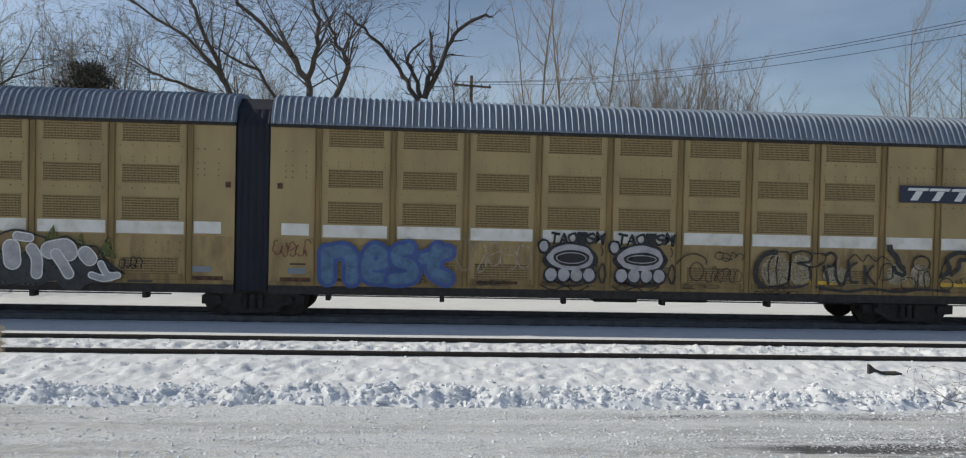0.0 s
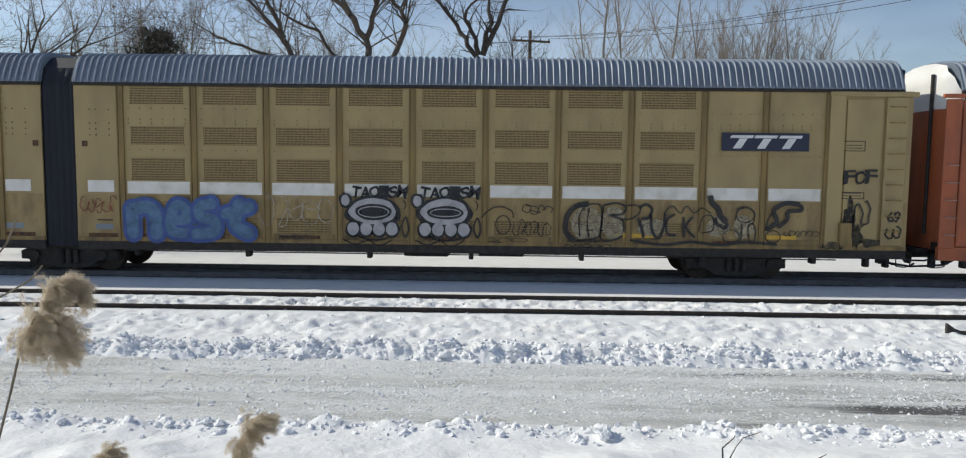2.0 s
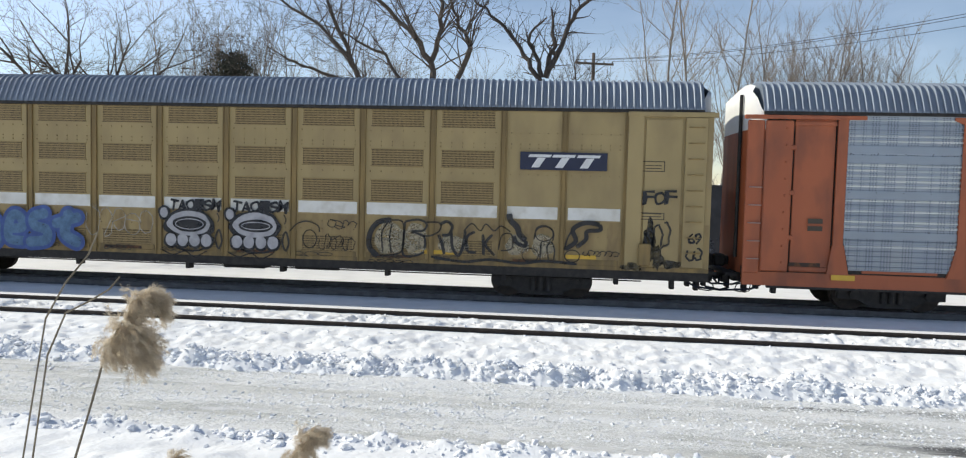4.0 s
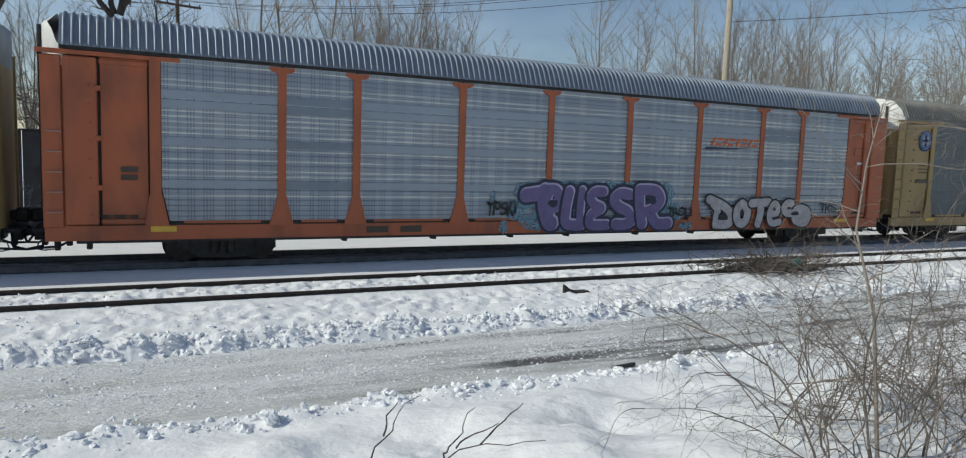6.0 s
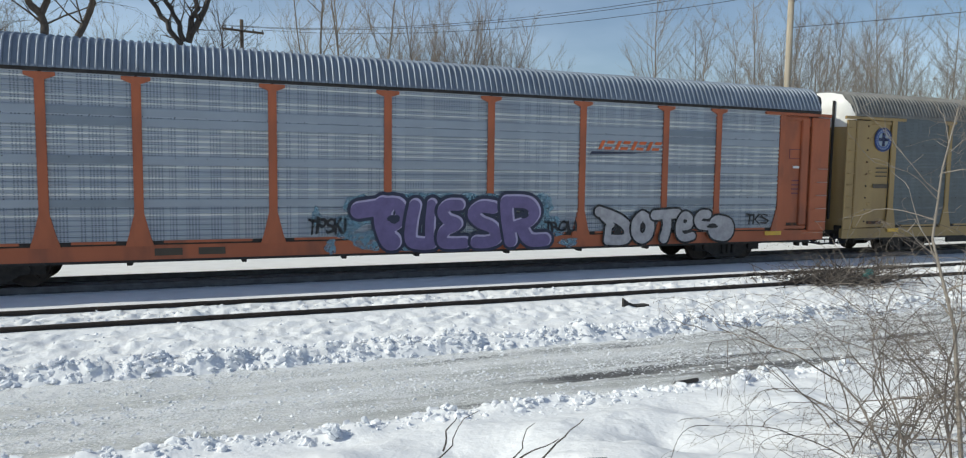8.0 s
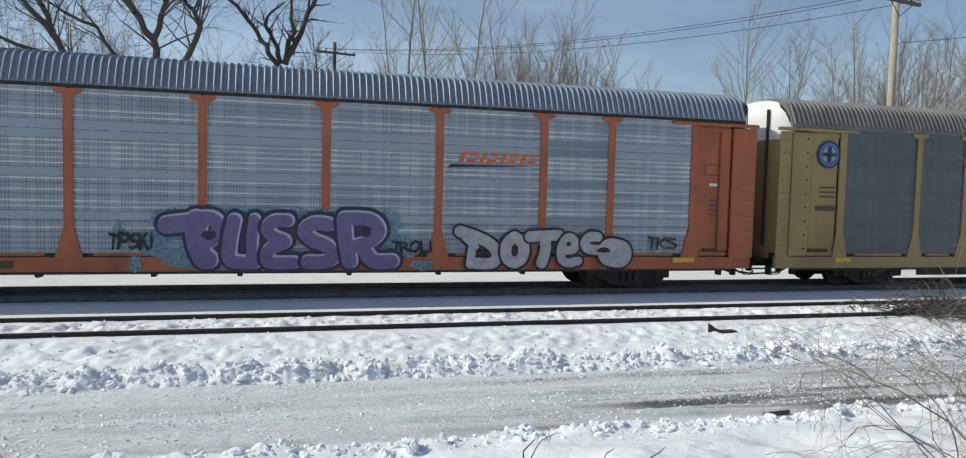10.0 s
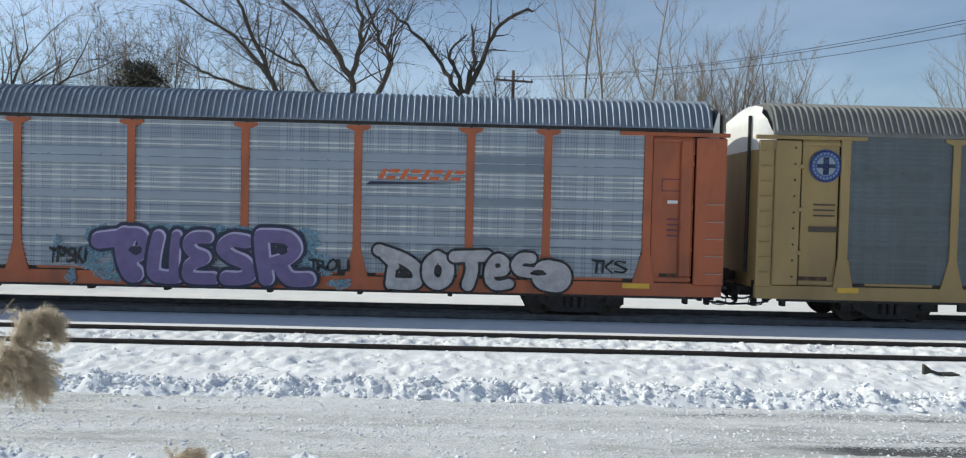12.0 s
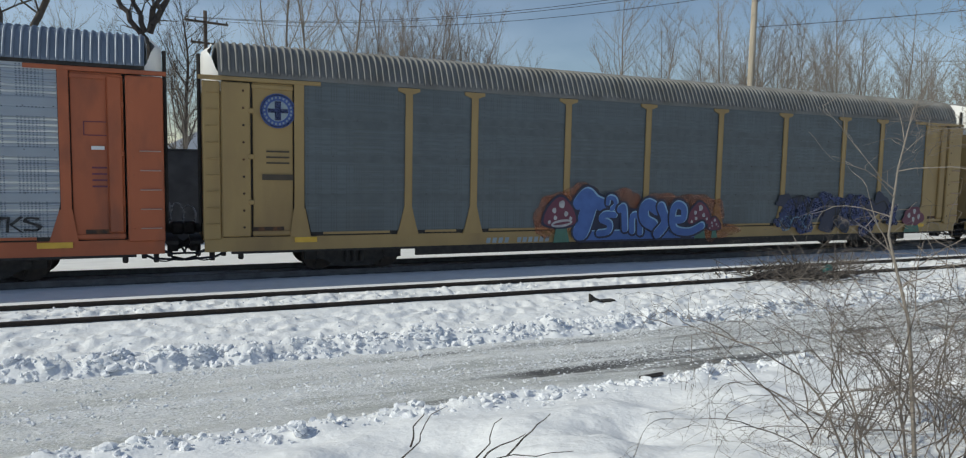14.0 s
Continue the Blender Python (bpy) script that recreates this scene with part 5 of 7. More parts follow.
def bubble_word(car, text, x0, x1, z0, z1, line, fill, shine, label, y=SY, fat=0.03, tilt=5.0):
    """Fat hand-sprayed letters that lean and overlap: an outline, a rim and a fill for each."""
    r = random.Random(len(text) * 7 + int(z1 * 10))
    wide = [{"t": 0.62, "T": 0.9, "i": 0.42, ".": 0.3, "s": 0.85}.get(ch, 1.0) for ch in text]
    unit = (x1 - x0) / sum(wide)
    for k, ch in enumerate(text):
        step = unit * wide[k]
        a = x0 + unit * sum(wide[:k]) - 0.06 * step
        b = a + 1.12 * step
        lo, hi = z0 + r.uniform(-0.03, 0.05) * (z1 - z0), z1 + r.uniform(-0.1, 0.02) * (z1 - z0)
        ang = r.uniform(-tilt, tilt)
        q = y - 0.0012 * (k % 2)
        g = (0.095 if shine else 0.07) if fill else 0.0
        made = [lettering("graffiti_letter", ch, line, car, a - g, b + g, lo - g, hi + g, q, fat + 0.02, 0.0, 0.004, label if k == 0 else "")]
        if fill is None:
            pass
        elif shine:
            made.append(lettering("letter_rim", ch, shine, car, a, b, lo, hi, q - 0.006, fat - 0.028, 0.0, 0.003))
            made.append(lettering("letter_fill", ch, fill, car, a + 0.035, b + 0.02, lo - 0.01, hi - 0.045, q - 0.011, fat - 0.032, 0.0, 0.003))
        else:
            made.append(lettering("letter_fill", ch, fill, car, a, b, lo, hi, q - 0.006, fat - 0.012, 0.0, 0.003))
        ph = [r.uniform(0, 6.28) for _ in range(4)]
        c = Vector(((a + b) / 2, 0, (lo + hi) / 2))
        rot = Matrix.Rotation(radians(ang), 4, 'Y')
        for o in made:
            for v in o.data.vertices:
                d = v.co - c
                d.y = 0
                e = rot @ d
                v.co.x = c.x + e.x + 0.05 * step * math.sin(2.5 * e.z / (z1 - z0) * 3.1 + ph[0])
                v.co.z = c.z + e.z + 0.05 * (z1 - z0) * math.sin(2.2 * e.x / step * 3.1 + ph[1])


def fat_stroke(bm, pts, w, y):
    """A wide sprayed line with round ends; each step lies a hair in front of the one before."""
    full = [pts[0], *pts, pts[-1]]
    line = []
    for p, q, r, t in zip(full, full[1:], full[2:], full[3:]):
        for k in range(5):
            u = k / 5
            line.append(tuple(0.5 * (2 * q[i] + (r[i] - p[i]) * u + (2 * p[i] - 5 * q[i] + 4 * r[i] - t[i]) * u * u + (3 * q[i] - p[i] - 3 * r[i] + t[i]) * u ** 3) for i in (0, 1)))
    line.append(pts[-1])
    for k, (cx, cz) in enumerate(line):
        d = y - 0.00002 * k
        vs = [bm.verts.new((cx + w / 2 * math.cos(a), d, cz + w / 2 * math.sin(a))) for a in [-2 * math.pi * j / 16 for j in range(16)]]
        bm.faces.new(vs)
        if k:
            px, pz = line[k - 1]
            l = math.hypot(cx - px, cz - pz) or 1
            nx, nz_ = -(cz - pz) / l * w / 2, (cx - px) / l * w / 2
            q = [bm.verts.new(p) for p in ((px + nx, d + 0.00001, pz + nz_), (cx + nx, d + 0.00001, cz + nz_), (cx - nx, d + 0.00001, cz - nz_), (px - nx, d + 0.00001, pz - nz_))]
            bm.faces.new(q)
    return bm


def sprayed_word(car, letters, line, fill, shine, label, y, edge=0.075, rim=0.03):
    """Fat rounded letters: each has an outline, a pale rim and a fill, and lies over the letter before it."""
    for k, strokes in enumerate(letters):
        q = y - 0.009 * k
        strokes = [(w, [(a, max(b, 0.33 + edge + w / 2)) for a, b in pts]) for w, pts in strokes]
        bm = bmesh.new()
        for i, (w, pts) in enumerate(strokes):
            fat_stroke(bm, pts, w + 2 * edge, q - 0.0009 * i)
        part("graffiti_letter", bm, line, car, label if k == 0 else "")
        if shine:
            bm = bmesh.new()
            for i, (w, pts) in enumerate(strokes):
                fat_stroke(bm, pts, w, q - 0.003 - 0.0009 * i)
            part("letter_rim", bm, shine, car)
        bm = bmesh.new()
        for i, (w, pts) in enumerate(strokes):
            fat_stroke(bm, [(a - rim * 0.7, b - rim * 0.7) for a, b in pts] if shine else pts, w - (rim if shine else 0), q - 0.006 - 0.0009 * i)
        part("letter_fill", bm, fill, car)


WORD_PURPLE = (
    ((0.45, ((12.03, 1.49), (12.55, 1.56), (12.75, 1.57))), (0.51, ((12.66, 1.61), (12.68, 1.15), (12.82, 0.74), (12.91, 0.46))), (0.36, ((12.66, 1.66), (13.05, 1.65), (13.17, 1.39), (13.01, 1.14), (12.75, 1.04))),),
    ((0.36, ((13.52, 1.61), (13.43, 1.16), (13.42, 0.70), (13.70, 0.50), (13.97, 0.48))), (0.29, ((13.98, 1.65), (13.93, 1.09), (13.94, 0.51))),),
    ((0.34, ((14.75, 1.62), (14.44, 1.61), (14.29, 1.44), (14.42, 1.24), (14.69, 1.11), (14.33, 0.91), (14.30, 0.64), (14.53, 0.50), (14.91, 0.55))),),
    ((0.37, ((15.74, 1.54), (15.39, 1.57), (15.16, 1.38), (15.36, 1.16), (15.72, 1.00), (15.85, 0.72), (15.60, 0.50), (15.25, 0.48))),),
    ((0.40, ((16.12, 1.66), (16.16, 1.21), (16.27, 0.54))), (0.37, ((16.12, 1.70), (16.77, 1.67), (16.99, 1.39), (16.78, 1.14), (16.41, 1.01))), (0.40, ((16.60, 0.98), (16.85, 0.64), (17.32, 0.51))),),
)
WORD_SILVER = (
    ((0.30, ((19.08, 1.38), (19.72, 1.16), (20.07, 0.88), (20.0, 0.56), (19.45, 0.46))), (0.22, ((19.41, 0.93), (19.37, 0.51))), (0.2, ((19.2, 1.25), (19.5, 0.98)))),
    ((0.31, ((20.57, 1.24), (20.36, 1.05), (20.36, 0.72), (20.57, 0.56), (20.8, 0.70), (20.82, 1.05), (20.57, 1.24))),),
    ((0.29, ((21.0, 1.26), (21.82, 1.30))), (0.31, ((21.41, 1.25), (21.45, 0.93), (21.35, 0.53)))),
    ((0.24, ((21.96, 0.89), (22.26, 0.93), (22.28, 1.14), (22.08, 1.24), (21.9, 0.98), (21.92, 0.67), (22.1, 0.55), (22.4, 0.6))),),
    ((0.27, ((22.95, 1.26), (22.72, 1.26), (22.58, 1.1), (22.68, 0.94), (23.0, 0.9))), (0.78, ((23.36, 0.84), (23.6, 0.8)))),
)
WORD_BLUE = (
    ((0.31, ((1.45, 1.44), (1.47, 0.82))), (0.32, ((1.49, 1.42), (1.82, 1.49), (2.04, 1.34), (2.08, 0.81))),),
    ((0.26, ((2.56, 1.16), (2.86, 1.20), (2.82, 1.46), (2.60, 1.54), (2.46, 1.25), (2.49, 0.88), (2.90, 0.83))),),
    ((0.28, ((3.50, 1.59), (3.22, 1.50), (3.23, 1.27), (3.57, 1.15), (3.56, 0.88), (3.11, 0.81))),),
    ((0.28, ((3.88, 1.34), (4.47, 1.51))), (0.31, ((4.22, 1.57), (4.13, 1.07), (4.45, 0.85))),),
)
WORD_SKY = (
    ((0.3, ((10.5, 0.52), (11.79, 0.55), (13.27, 0.52), (14.7, 0.56))),),
    ((0.41, ((10.34, 1.52), (10.63, 1.79), (10.94, 1.56), (11.51, 1.37))), (0.55, ((10.71, 1.41), (10.51, 0.84), (10.43, 0.50))),),
    ((0.17, ((11.36, 1.52), (11.40, 1.68), (11.59, 1.66), (11.65, 1.48), (11.51, 1.35))), (0.22, ((11.61, 1.17), (11.28, 1.18), (11.15, 1.04), (11.44, 0.90), (11.40, 0.67), (11.07, 0.62))),),
    ((0.24, ((11.80, 1.33), (11.94, 1.37), (12.00, 0.74))), (0.22, ((12.27, 0.66), (12.27, 1.11), (12.52, 1.09), (12.57, 0.61))),),
    ((0.38, ((13.18, 1.32), (12.87, 1.48), (12.68, 1.32), (12.74, 1.01), (13.05, 0.84))),),
    ((0.33, ((13.33, 1.40), (13.51, 0.92), (13.22, 0.48))),),
    ((0.26, ((13.92, 0.99), (14.20, 1.03), (14.21, 1.36), (13.94, 1.46), (13.78, 1.20), (13.88, 0.71), (14.46, 0.60), (14.96, 0.78))),),
)
PUFFS = (
    ((0.37, ((15.91, 1.42), (15.94, 1.09))),),
    ((0.17, ((16.05, 1.71), (16.34, 1.67))),),
    ((0.23, ((16.40, 1.40), (16.52, 1.16), (16.52, 0.80))),),
    ((0.39, ((16.83, 1.38), (17.18, 1.45), (17.27, 1.33))),),
    ((0.22, ((16.98, 1.29), (17.16, 1.02), (17.28, 0.81))),),
    ((0.32, ((17.68, 1.31), (17.78, 1.19))),),
    ((0.12, ((18.05, 1.07), (18.21, 0.80), (18.45, 0.79))), (0.12, ((17.83, 0.79), (18.12, 0.71), (18.45, 0.79))),),
)


# pale piece on the other unit: silver puffs with white edges over a dark ground
for k, (a, b, c, d) in enumerate(((15.6, 0.95, 0.75, 0.42), (16.5, 0.9, 0.7, 0.4), (17.4, 0.85, 0.6, 0.42), (18.0, 0.9, 0.35, 0.3))):
    part("graffiti_ground", prism(bmesh.new(), blob(random.Random(70 + k), a, b, c, d, 30, 0.16), GY - 0.0008 * k, GY + 0.004), P_SLATE, left)
for a, b in ((18.2, 1.55), (16.9, 1.8), (17.55, 1.62), (15.5, 1.62)):
    part("graffiti_flame", prism(bmesh.new(), [(a - 0.28, b - 0.3), (a - 0.1, b + 0.06), (a, b + 0.2), (a + 0.04, b), (a + 0.2, b - 0.35)], GY - 0.0022, GY + 0.002), P_OLIVE, left)
sprayed_word(left, PUFFS, P_WHITE, P_CHROME, None, "silver spray-painted puffs with white edges", GY - 0.01, 0.03)
part("graffiti_line", stroke(bmesh.new(), [(15.6, 1.72), (16.0, 1.86), (16.5, 1.74), (16.9, 1.62), (17.2, 1.72), (17.55, 1.5), (17.9, 1.48), (18.1, 1.2), (18.35, 0.98), (18.6, 0.82)], 0.05, GY - 0.008, GY - 0.004), P_BLACK, left)
part("graffiti_scrawl", scrawl(rng, 18.45, 19.0, 0.95, 1.25, 4, 0.025, GY), P_FADED, left)


def ao(x):
    return x - OR_O


for a, b in ((3.0, 4.4), (4.75, 6.25)):
    bubble_word(ttx, "TAOISM", at(a), at(b), 1.78, 2.12, P_BLACK, None, None, "black spray-painted letters", GY, 0.012, 10.0)
bubble_word(ttx, "FOF", at(15.42), at(16.22), 2.27, 2.64, P_BLACK, None, None, "black spray-painted letters", GY - 0.02, 0.0, 9.0)
bubble_word(ttx, "69", at(16.54), at(16.86), 1.32, 1.6, P_BLACK, None, None, "black spray-painted figures", -0.066, 0.0, 6.0)
sprayed_word(ttx, WORD_BLUE, P_BLUE, P_BLUE2, None, "blue spray-painted letters reading nest", GY, 0.1)
rng = random.Random(4)
for k, (a, b, c, d) in enumerate(((12.1, 1.45, 0.5, 0.4), (11.7, 1.05, 0.28, 0.3), (13.2, 1.6, 0.9, 0.36), (14.6, 1.62, 0.9, 0.3), (13.3, 0.75, 0.75, 0.35), (15.2, 1.55, 0.9, 0.4), (17.1, 1.5, 0.5, 0.38), (17.5, 0.95, 0.4, 0.3), (12.25, 0.7, 0.45, 0.25), (11.3, 0.55, 0.14, 0.2), (10.95, 1.3, 0.12, 0.25), (18.1, 0.5, 0.3, 0.13))):
    part("graffiti_cloud", prism(bmesh.new(), blob(rng, a, b, c, d, 30, 0.3), SY + 0.012 - 0.0006 * k, SY + 0.016), P_CYAN, orange)
sprayed_word(orange, WORD_PURPLE, P_NAVY, P_PURPLE, P_PALEPURPLE, "purple spray-painted word with dark outline", SY, 0.09, 0.045)
hole = bmesh.new()
prism(hole, blob(rng, 12.93, 1.24, 0.17, 0.11, 18, 0.2), SY - 0.016, SY - 0.012)
part("letter_hole", hole, P_NAVY, orange)
part("letter_hole", prism(bmesh.new(), blob(rng, 16.62, 1.32, 0.17, 0.1, 18, 0.2), SY - 0.055, SY - 0.051), P_NAVY, orange)
sprayed_word(orange, WORD_SILVER, P_BLACK, P_CHROME, None, "silver spray-painted word with black outline", SY, 0.065)
for a, b, c, d, q in ((19.72, 0.8, 0.13, 0.12, 0.016), (20.59, 0.9, 0.055, 0.17, 0.026), (22.1, 1.06, 0.07, 0.06, 0.045), (23.14, 0.9, 0.2, 0.075, 0.052)):
    part("letter_hole", prism(bmesh.new(), blob(rng, a, b, c, d, 16, 0.2), SY - q, SY - q + 0.003), P_BLACK, orange)
bubble_word(orange, "TKS", ao(42.4), ao(43.3), 0.92, 1.26, P_BLACK, None, None, "black spray-painted letters", SY - 0.002, -0.02, 9.0)
bubble_word(orange, "TPSK.", ao(28.66), ao(29.6), 0.88, 1.3, P_BLACK, None, None, "black spray-painted letters", SY - 0.002, 0.0, 9.0)
bubble_word(orange, "TROL.", ao(35.2), ao(36.25), 0.8, 1.15, P_BLACK, None, None, "black spray-painted letters", SY - 0.002, 0.0, 9.0)
for k in range(4):
    o = ao(36.9) + k * 0.55
    part("sign_shape", prism(bmesh.new(), [(o, 3.19), (o + 0.14, 3.45), (o + 0.26, 3.45), (o + 0.12, 3.19)], -0.03, -0.024), P_SIGNRED, orange, "slanted orange sign shape")
    part("sign_shape", prism(bmesh.new(), [(o + 0.2, 3.19), (o + 0.22, 3.27), (o + 0.48, 3.27), (o + 0.44, 3.19)], -0.03, -0.024), P_SIGNRED, orange, "slanted orange sign shape")
    part("sign_shape", prism(bmesh.new(), [(o + 0.29, 3.36), (o + 0.34, 3.45), (o + 0.58, 3.45), (o + 0.52, 3.36)], -0.03, -0.024), P_SIGNRED, orange, "slanted orange sign shape")
part("sign_swoosh", prism(bmesh.new(), [(ao(36.62), 3.04), (ao(36.7), 3.13), (ao(39.0), 3.13), (ao(37.6), 3.07)], -0.03, -0.024), P_NAVY, orange)
for k in range(2):
    box1("number_marking", (ao(25.15) + k * 0.95, ao(25.75) + k * 0.95, -0.012, -0.004, 0.45, 0.62), P_TEXT, orange)
    box1("number_marking", (ao(19.4), ao(19.75), -0.008, 0.0, 1.74 + k * 0.18, 1.86 + k * 0.18), P_TEXT, orange)
box1("label_plate", (ao(44.3), ao(44.56), -0.008, 0.0, 2.74, 2.82), P_WHITE, orange)
bm = bmesh.new()
for s in ((44.15, 44.75, 3.05, 3.07), (44.15, 44.75, 3.35, 3.37), (44.15, 44.17, 3.05, 3.37), (44.73, 44.75, 3.05, 3.37)):
    box(bm, ao(s[0]), ao(s[1]), 0.018, 0.0285, s[2], s[3])
part("marking_box", bm, P_MAROON, orange)
for k in range(4):
    box1("marking_bar", (ao(44.3), ao(44.6), 0.018, 0.0285, 1.9 + k * 0.14, 1.94 + k * 0.14), P_MAROON, orange)


def am(x):
    return x - MU_O


rng = random.Random(9)
# round emblem as plain shapes
c = am(48.33)
part("emblem_disc", prism(bmesh.new(), blob(rng, c, 3.79, 0.42, 0.42, 40, 0.0), -0.012, 0.0), P_BLUE, mustard, "round blue and white emblem")
part("emblem_ring", ring(bmesh.new(), c, 3.79, 0.40, 0.40, 0.035, -0.018, -0.014, 40), P_DARKBLUE, mustard)
for k in range(22):
    a = 2 * math.pi * k / 22
    part("emblem_mark", prism(bmesh.new(), blob(rng, c + 0.32 * math.cos(a), 3.79 + 0.32 * math.sin(a), 0.024, 0.03, 8, 0.0), -0.018, -0.014), P_EMBLEM, mustard)
part("emblem_ground", prism(bmesh.new(), blob(rng, c, 3.79, 0.25, 0.25, 30, 0.0), -0.017, -0.013), P_EMBLEM, mustard)
bm = box(bmesh.new(), c - 0.075, c + 0.075, -0.022, -0.018, 3.56, 4.02)
box(bm, c - 0.24, c + 0.24, -0.0225, -0.0185, 3.74, 3.84)
part("emblem_cross", bm, P_DARKBLUE, mustard)
box1("number_marking", (am(47.95), am(48.7), -0.008, 0.0, 2.1, 2.24), P_TEXT, mustard)
for k in range(3):
    box1("number_marking", (am(48.05), am(48.6), -0.006, 0.0, 2.5 + k * 0.14, 2.54 + k * 0.14), P_TEXT, mustard)
for k, (a, b) in enumerate(((53.98, 54.75), (54.95, 56.05))):
    n = 4 if k == 0 else 6
    for j in range(n):
        o = am(a) + (am(b) - am(a)) * j / n
        part("number_marking", prism(bmesh.new(), [(o, 0.39), (o + 0.03, 0.54), (o + 0.15, 0.54), (o + 0.12, 0.39)], -0.012, -0.004), P_EMBLEM, mustard)
for k, (a, b, c, d) in enumerate(((10.4, 1.6, 0.75, 0.5), (11.9, 1.5, 0.8, 0.42), (13.3, 1.42, 0.85, 0.4), (14.7, 1.45, 0.8, 0.36), (9.6, 1.2, 0.75, 0.6), (15.4, 1.0, 0.55, 0.7), (9.2, 0.8, 0.3, 0.3), (15.8, 0.6, 0.8, 0.25))):
    part("graffiti_haze", prism(bmesh.new(), blob(rng, a, b, c, d, 30, 0.16), SY + 0.012 - 0.0008 * k, SY + 0.018), P_HAZE, mustard, "orange sprayed haze")
part("graffiti_ground", prism(bmesh.new(), blob(rng, 12.7, 0.85, 2.3, 0.5, 40, 0.08), SY + 0.002, SY + 0.004), P_NAVY, mustard)
sprayed_word(mustard, WORD_SKY, P_NAVY, P_SKY, P_PALEBLUE, "blue spray-painted word with dark outline", SY, 0.07, 0.035)
for o, z, f in ((9.7, 0.98, 1.0), (14.88, 0.92, 0.85), (15.5, 0.7, 0.48)):
    part("graffiti_stem", prism(bmesh.new(), [(o - 0.1 * f, z), (o + 0.18 * f, z), (o + 0.34 * f, 0.36), (o - 0.2 * f, 0.36)], SY - 0.012, SY - 0.008), P_GREEN, mustard)
    cap = [(o + 0.55 * f * math.cos(a) * (1 if math.sin(a) < 0 else 1 - 0.35 * math.sin(a) ** 2), z + f * (0.72 * math.sin(a) if math.sin(a) > 0 else 0.17 * math.sin(a))) for a in [-2 * math.pi * k / 30 for k in range(30)]]
    part("graffiti_outline", prism(bmesh.new(), [(o + (a - o) * 1.15, z + 0.2 * f + (b - z - 0.2 * f) * 1.15) for a, b in cap], SY - 0.016, SY - 0.013), P_NAVY, mustard)
    part("graffiti_cap", prism(bmesh.new(), cap, SY - 0.02, SY - 0.017), P_MAROON, mustard)
    for dx, dz, r in ((0.05, 0.5, 0.1), (-0.2, 0.32, 0.07), (0.2, 0.22, 0.07), (-0.16, 0.1, 0.06), (0.36, 0.08, 0.05), (-0.36, -0.02, 0.05)):
        part("graffiti_spot", prism(bmesh.new(), blob(rng, o + dx * f, z + dz * f, r * f, r * f * 1.15, 12, 0.2), SY - 0.024, SY - 0.021), P_CHROME, mustard)
    if f == 1.0:
        part("graffiti_gill", ring(bmesh.new(), o + 0.06, z - 0.06, 0.36, 0.11, 0.07, SY - 0.027, SY - 0.024, 24, 0.12), P_CHROME, mustard)
# murky dark piece further along
for k, (a, b, c, d) in enumerate(((18.8, 1.45, 0.55, 0.35), (19.5, 1.1, 0.8, 0.6), (20.4, 1.3, 0.7, 0.5), (21.1, 0.95, 0.8, 0.55), (21.9, 1.4, 0.9, 0.42), (22.6, 0.9, 0.8, 0.5), (23.4, 1.35, 0.7, 0.4), (18.6, 0.9, 0.35, 0.35), (24.0, 1.0, 0.4, 0.4))):
    part("graffiti_fill", prism(bmesh.new(), blob(rng, a, b, c, d, 34, 0.42), SY - 0.0005 * k, SY + 0.006), P_DARKBLUE if k % 3 else P_NAVY, mustard, "dark blue spray-painted shape")
part("graffiti_scrawl", scrawl(rng, 18.4, 23.9, 0.5, 1.75, 8, 0.05, SY - 0.008), P_BLACK, mustard)
part("graffiti_scrawl", scrawl(rng, 18.4, 20.0, 0.5, 1.1, 3, 0.04, SY - 0.012), P_CYAN, mustard)
part("graffiti_cap", prism(bmesh.new(), blob(rng, 25.3, 0.95, 0.6, 0.36, 24, 0.2), SY - 0.004, SY), P_MAROON, mustard)
for dx, dz in ((-0.25, 0.05), (0.05, 0.2), (0.3, 0.0), (0.0, -0.1)):
    part("graffiti_spot", prism(bmesh.new(), blob(rng, 25.3 + dx, 0.95 + dz, 0.08, 0.1, 12, 0.2), SY - 0.008, SY - 0.005), P_CHROME, mustard)
part("graffiti_stem", prism(bmesh.new(), [(24.9, 0.62), (25.6, 0.62), (25.7, 0.36), (24.8, 0.36)], SY - 0.004, SY), P_GREEN, mustard)


# ---------------------------------------------------------------- behind the train
def back_wall():
    w = thing("boundary_wall", 0, 28.2, -0.3, "long low black wall with faded graffiti and snow on top", "wall", kind="structure")
    slab = None
    for k in range(34):
        if slab is None:
            slab = part("wall_panel", box(bmesh.new(), -1.48, 1.48, 0, 0.2, 0, 3.5, 0.015), M_WALL, w)
            slab.matrix_basis = pose(-35 + k * 3, 0, 0)
        else:
            shared("wall_panel", slab, -35 + k * 3, 0, 0, w)
    box1("coping", (-36.5, 66, -0.05, 0.25, 3.5, 3.56), M_WALL, w)
    r = random.Random(2)
    for a in np.arange(-14, 16, 1.9):
        z = r.uniform(0.5, 0.9)
        part("graffiti_scrawl", scrawl(r, a, a + 1.6, z, z + r.uniform(0.8, 1.3), 4, 0.08, -0.004), P_FAINT, w)
    return w


back_wall()


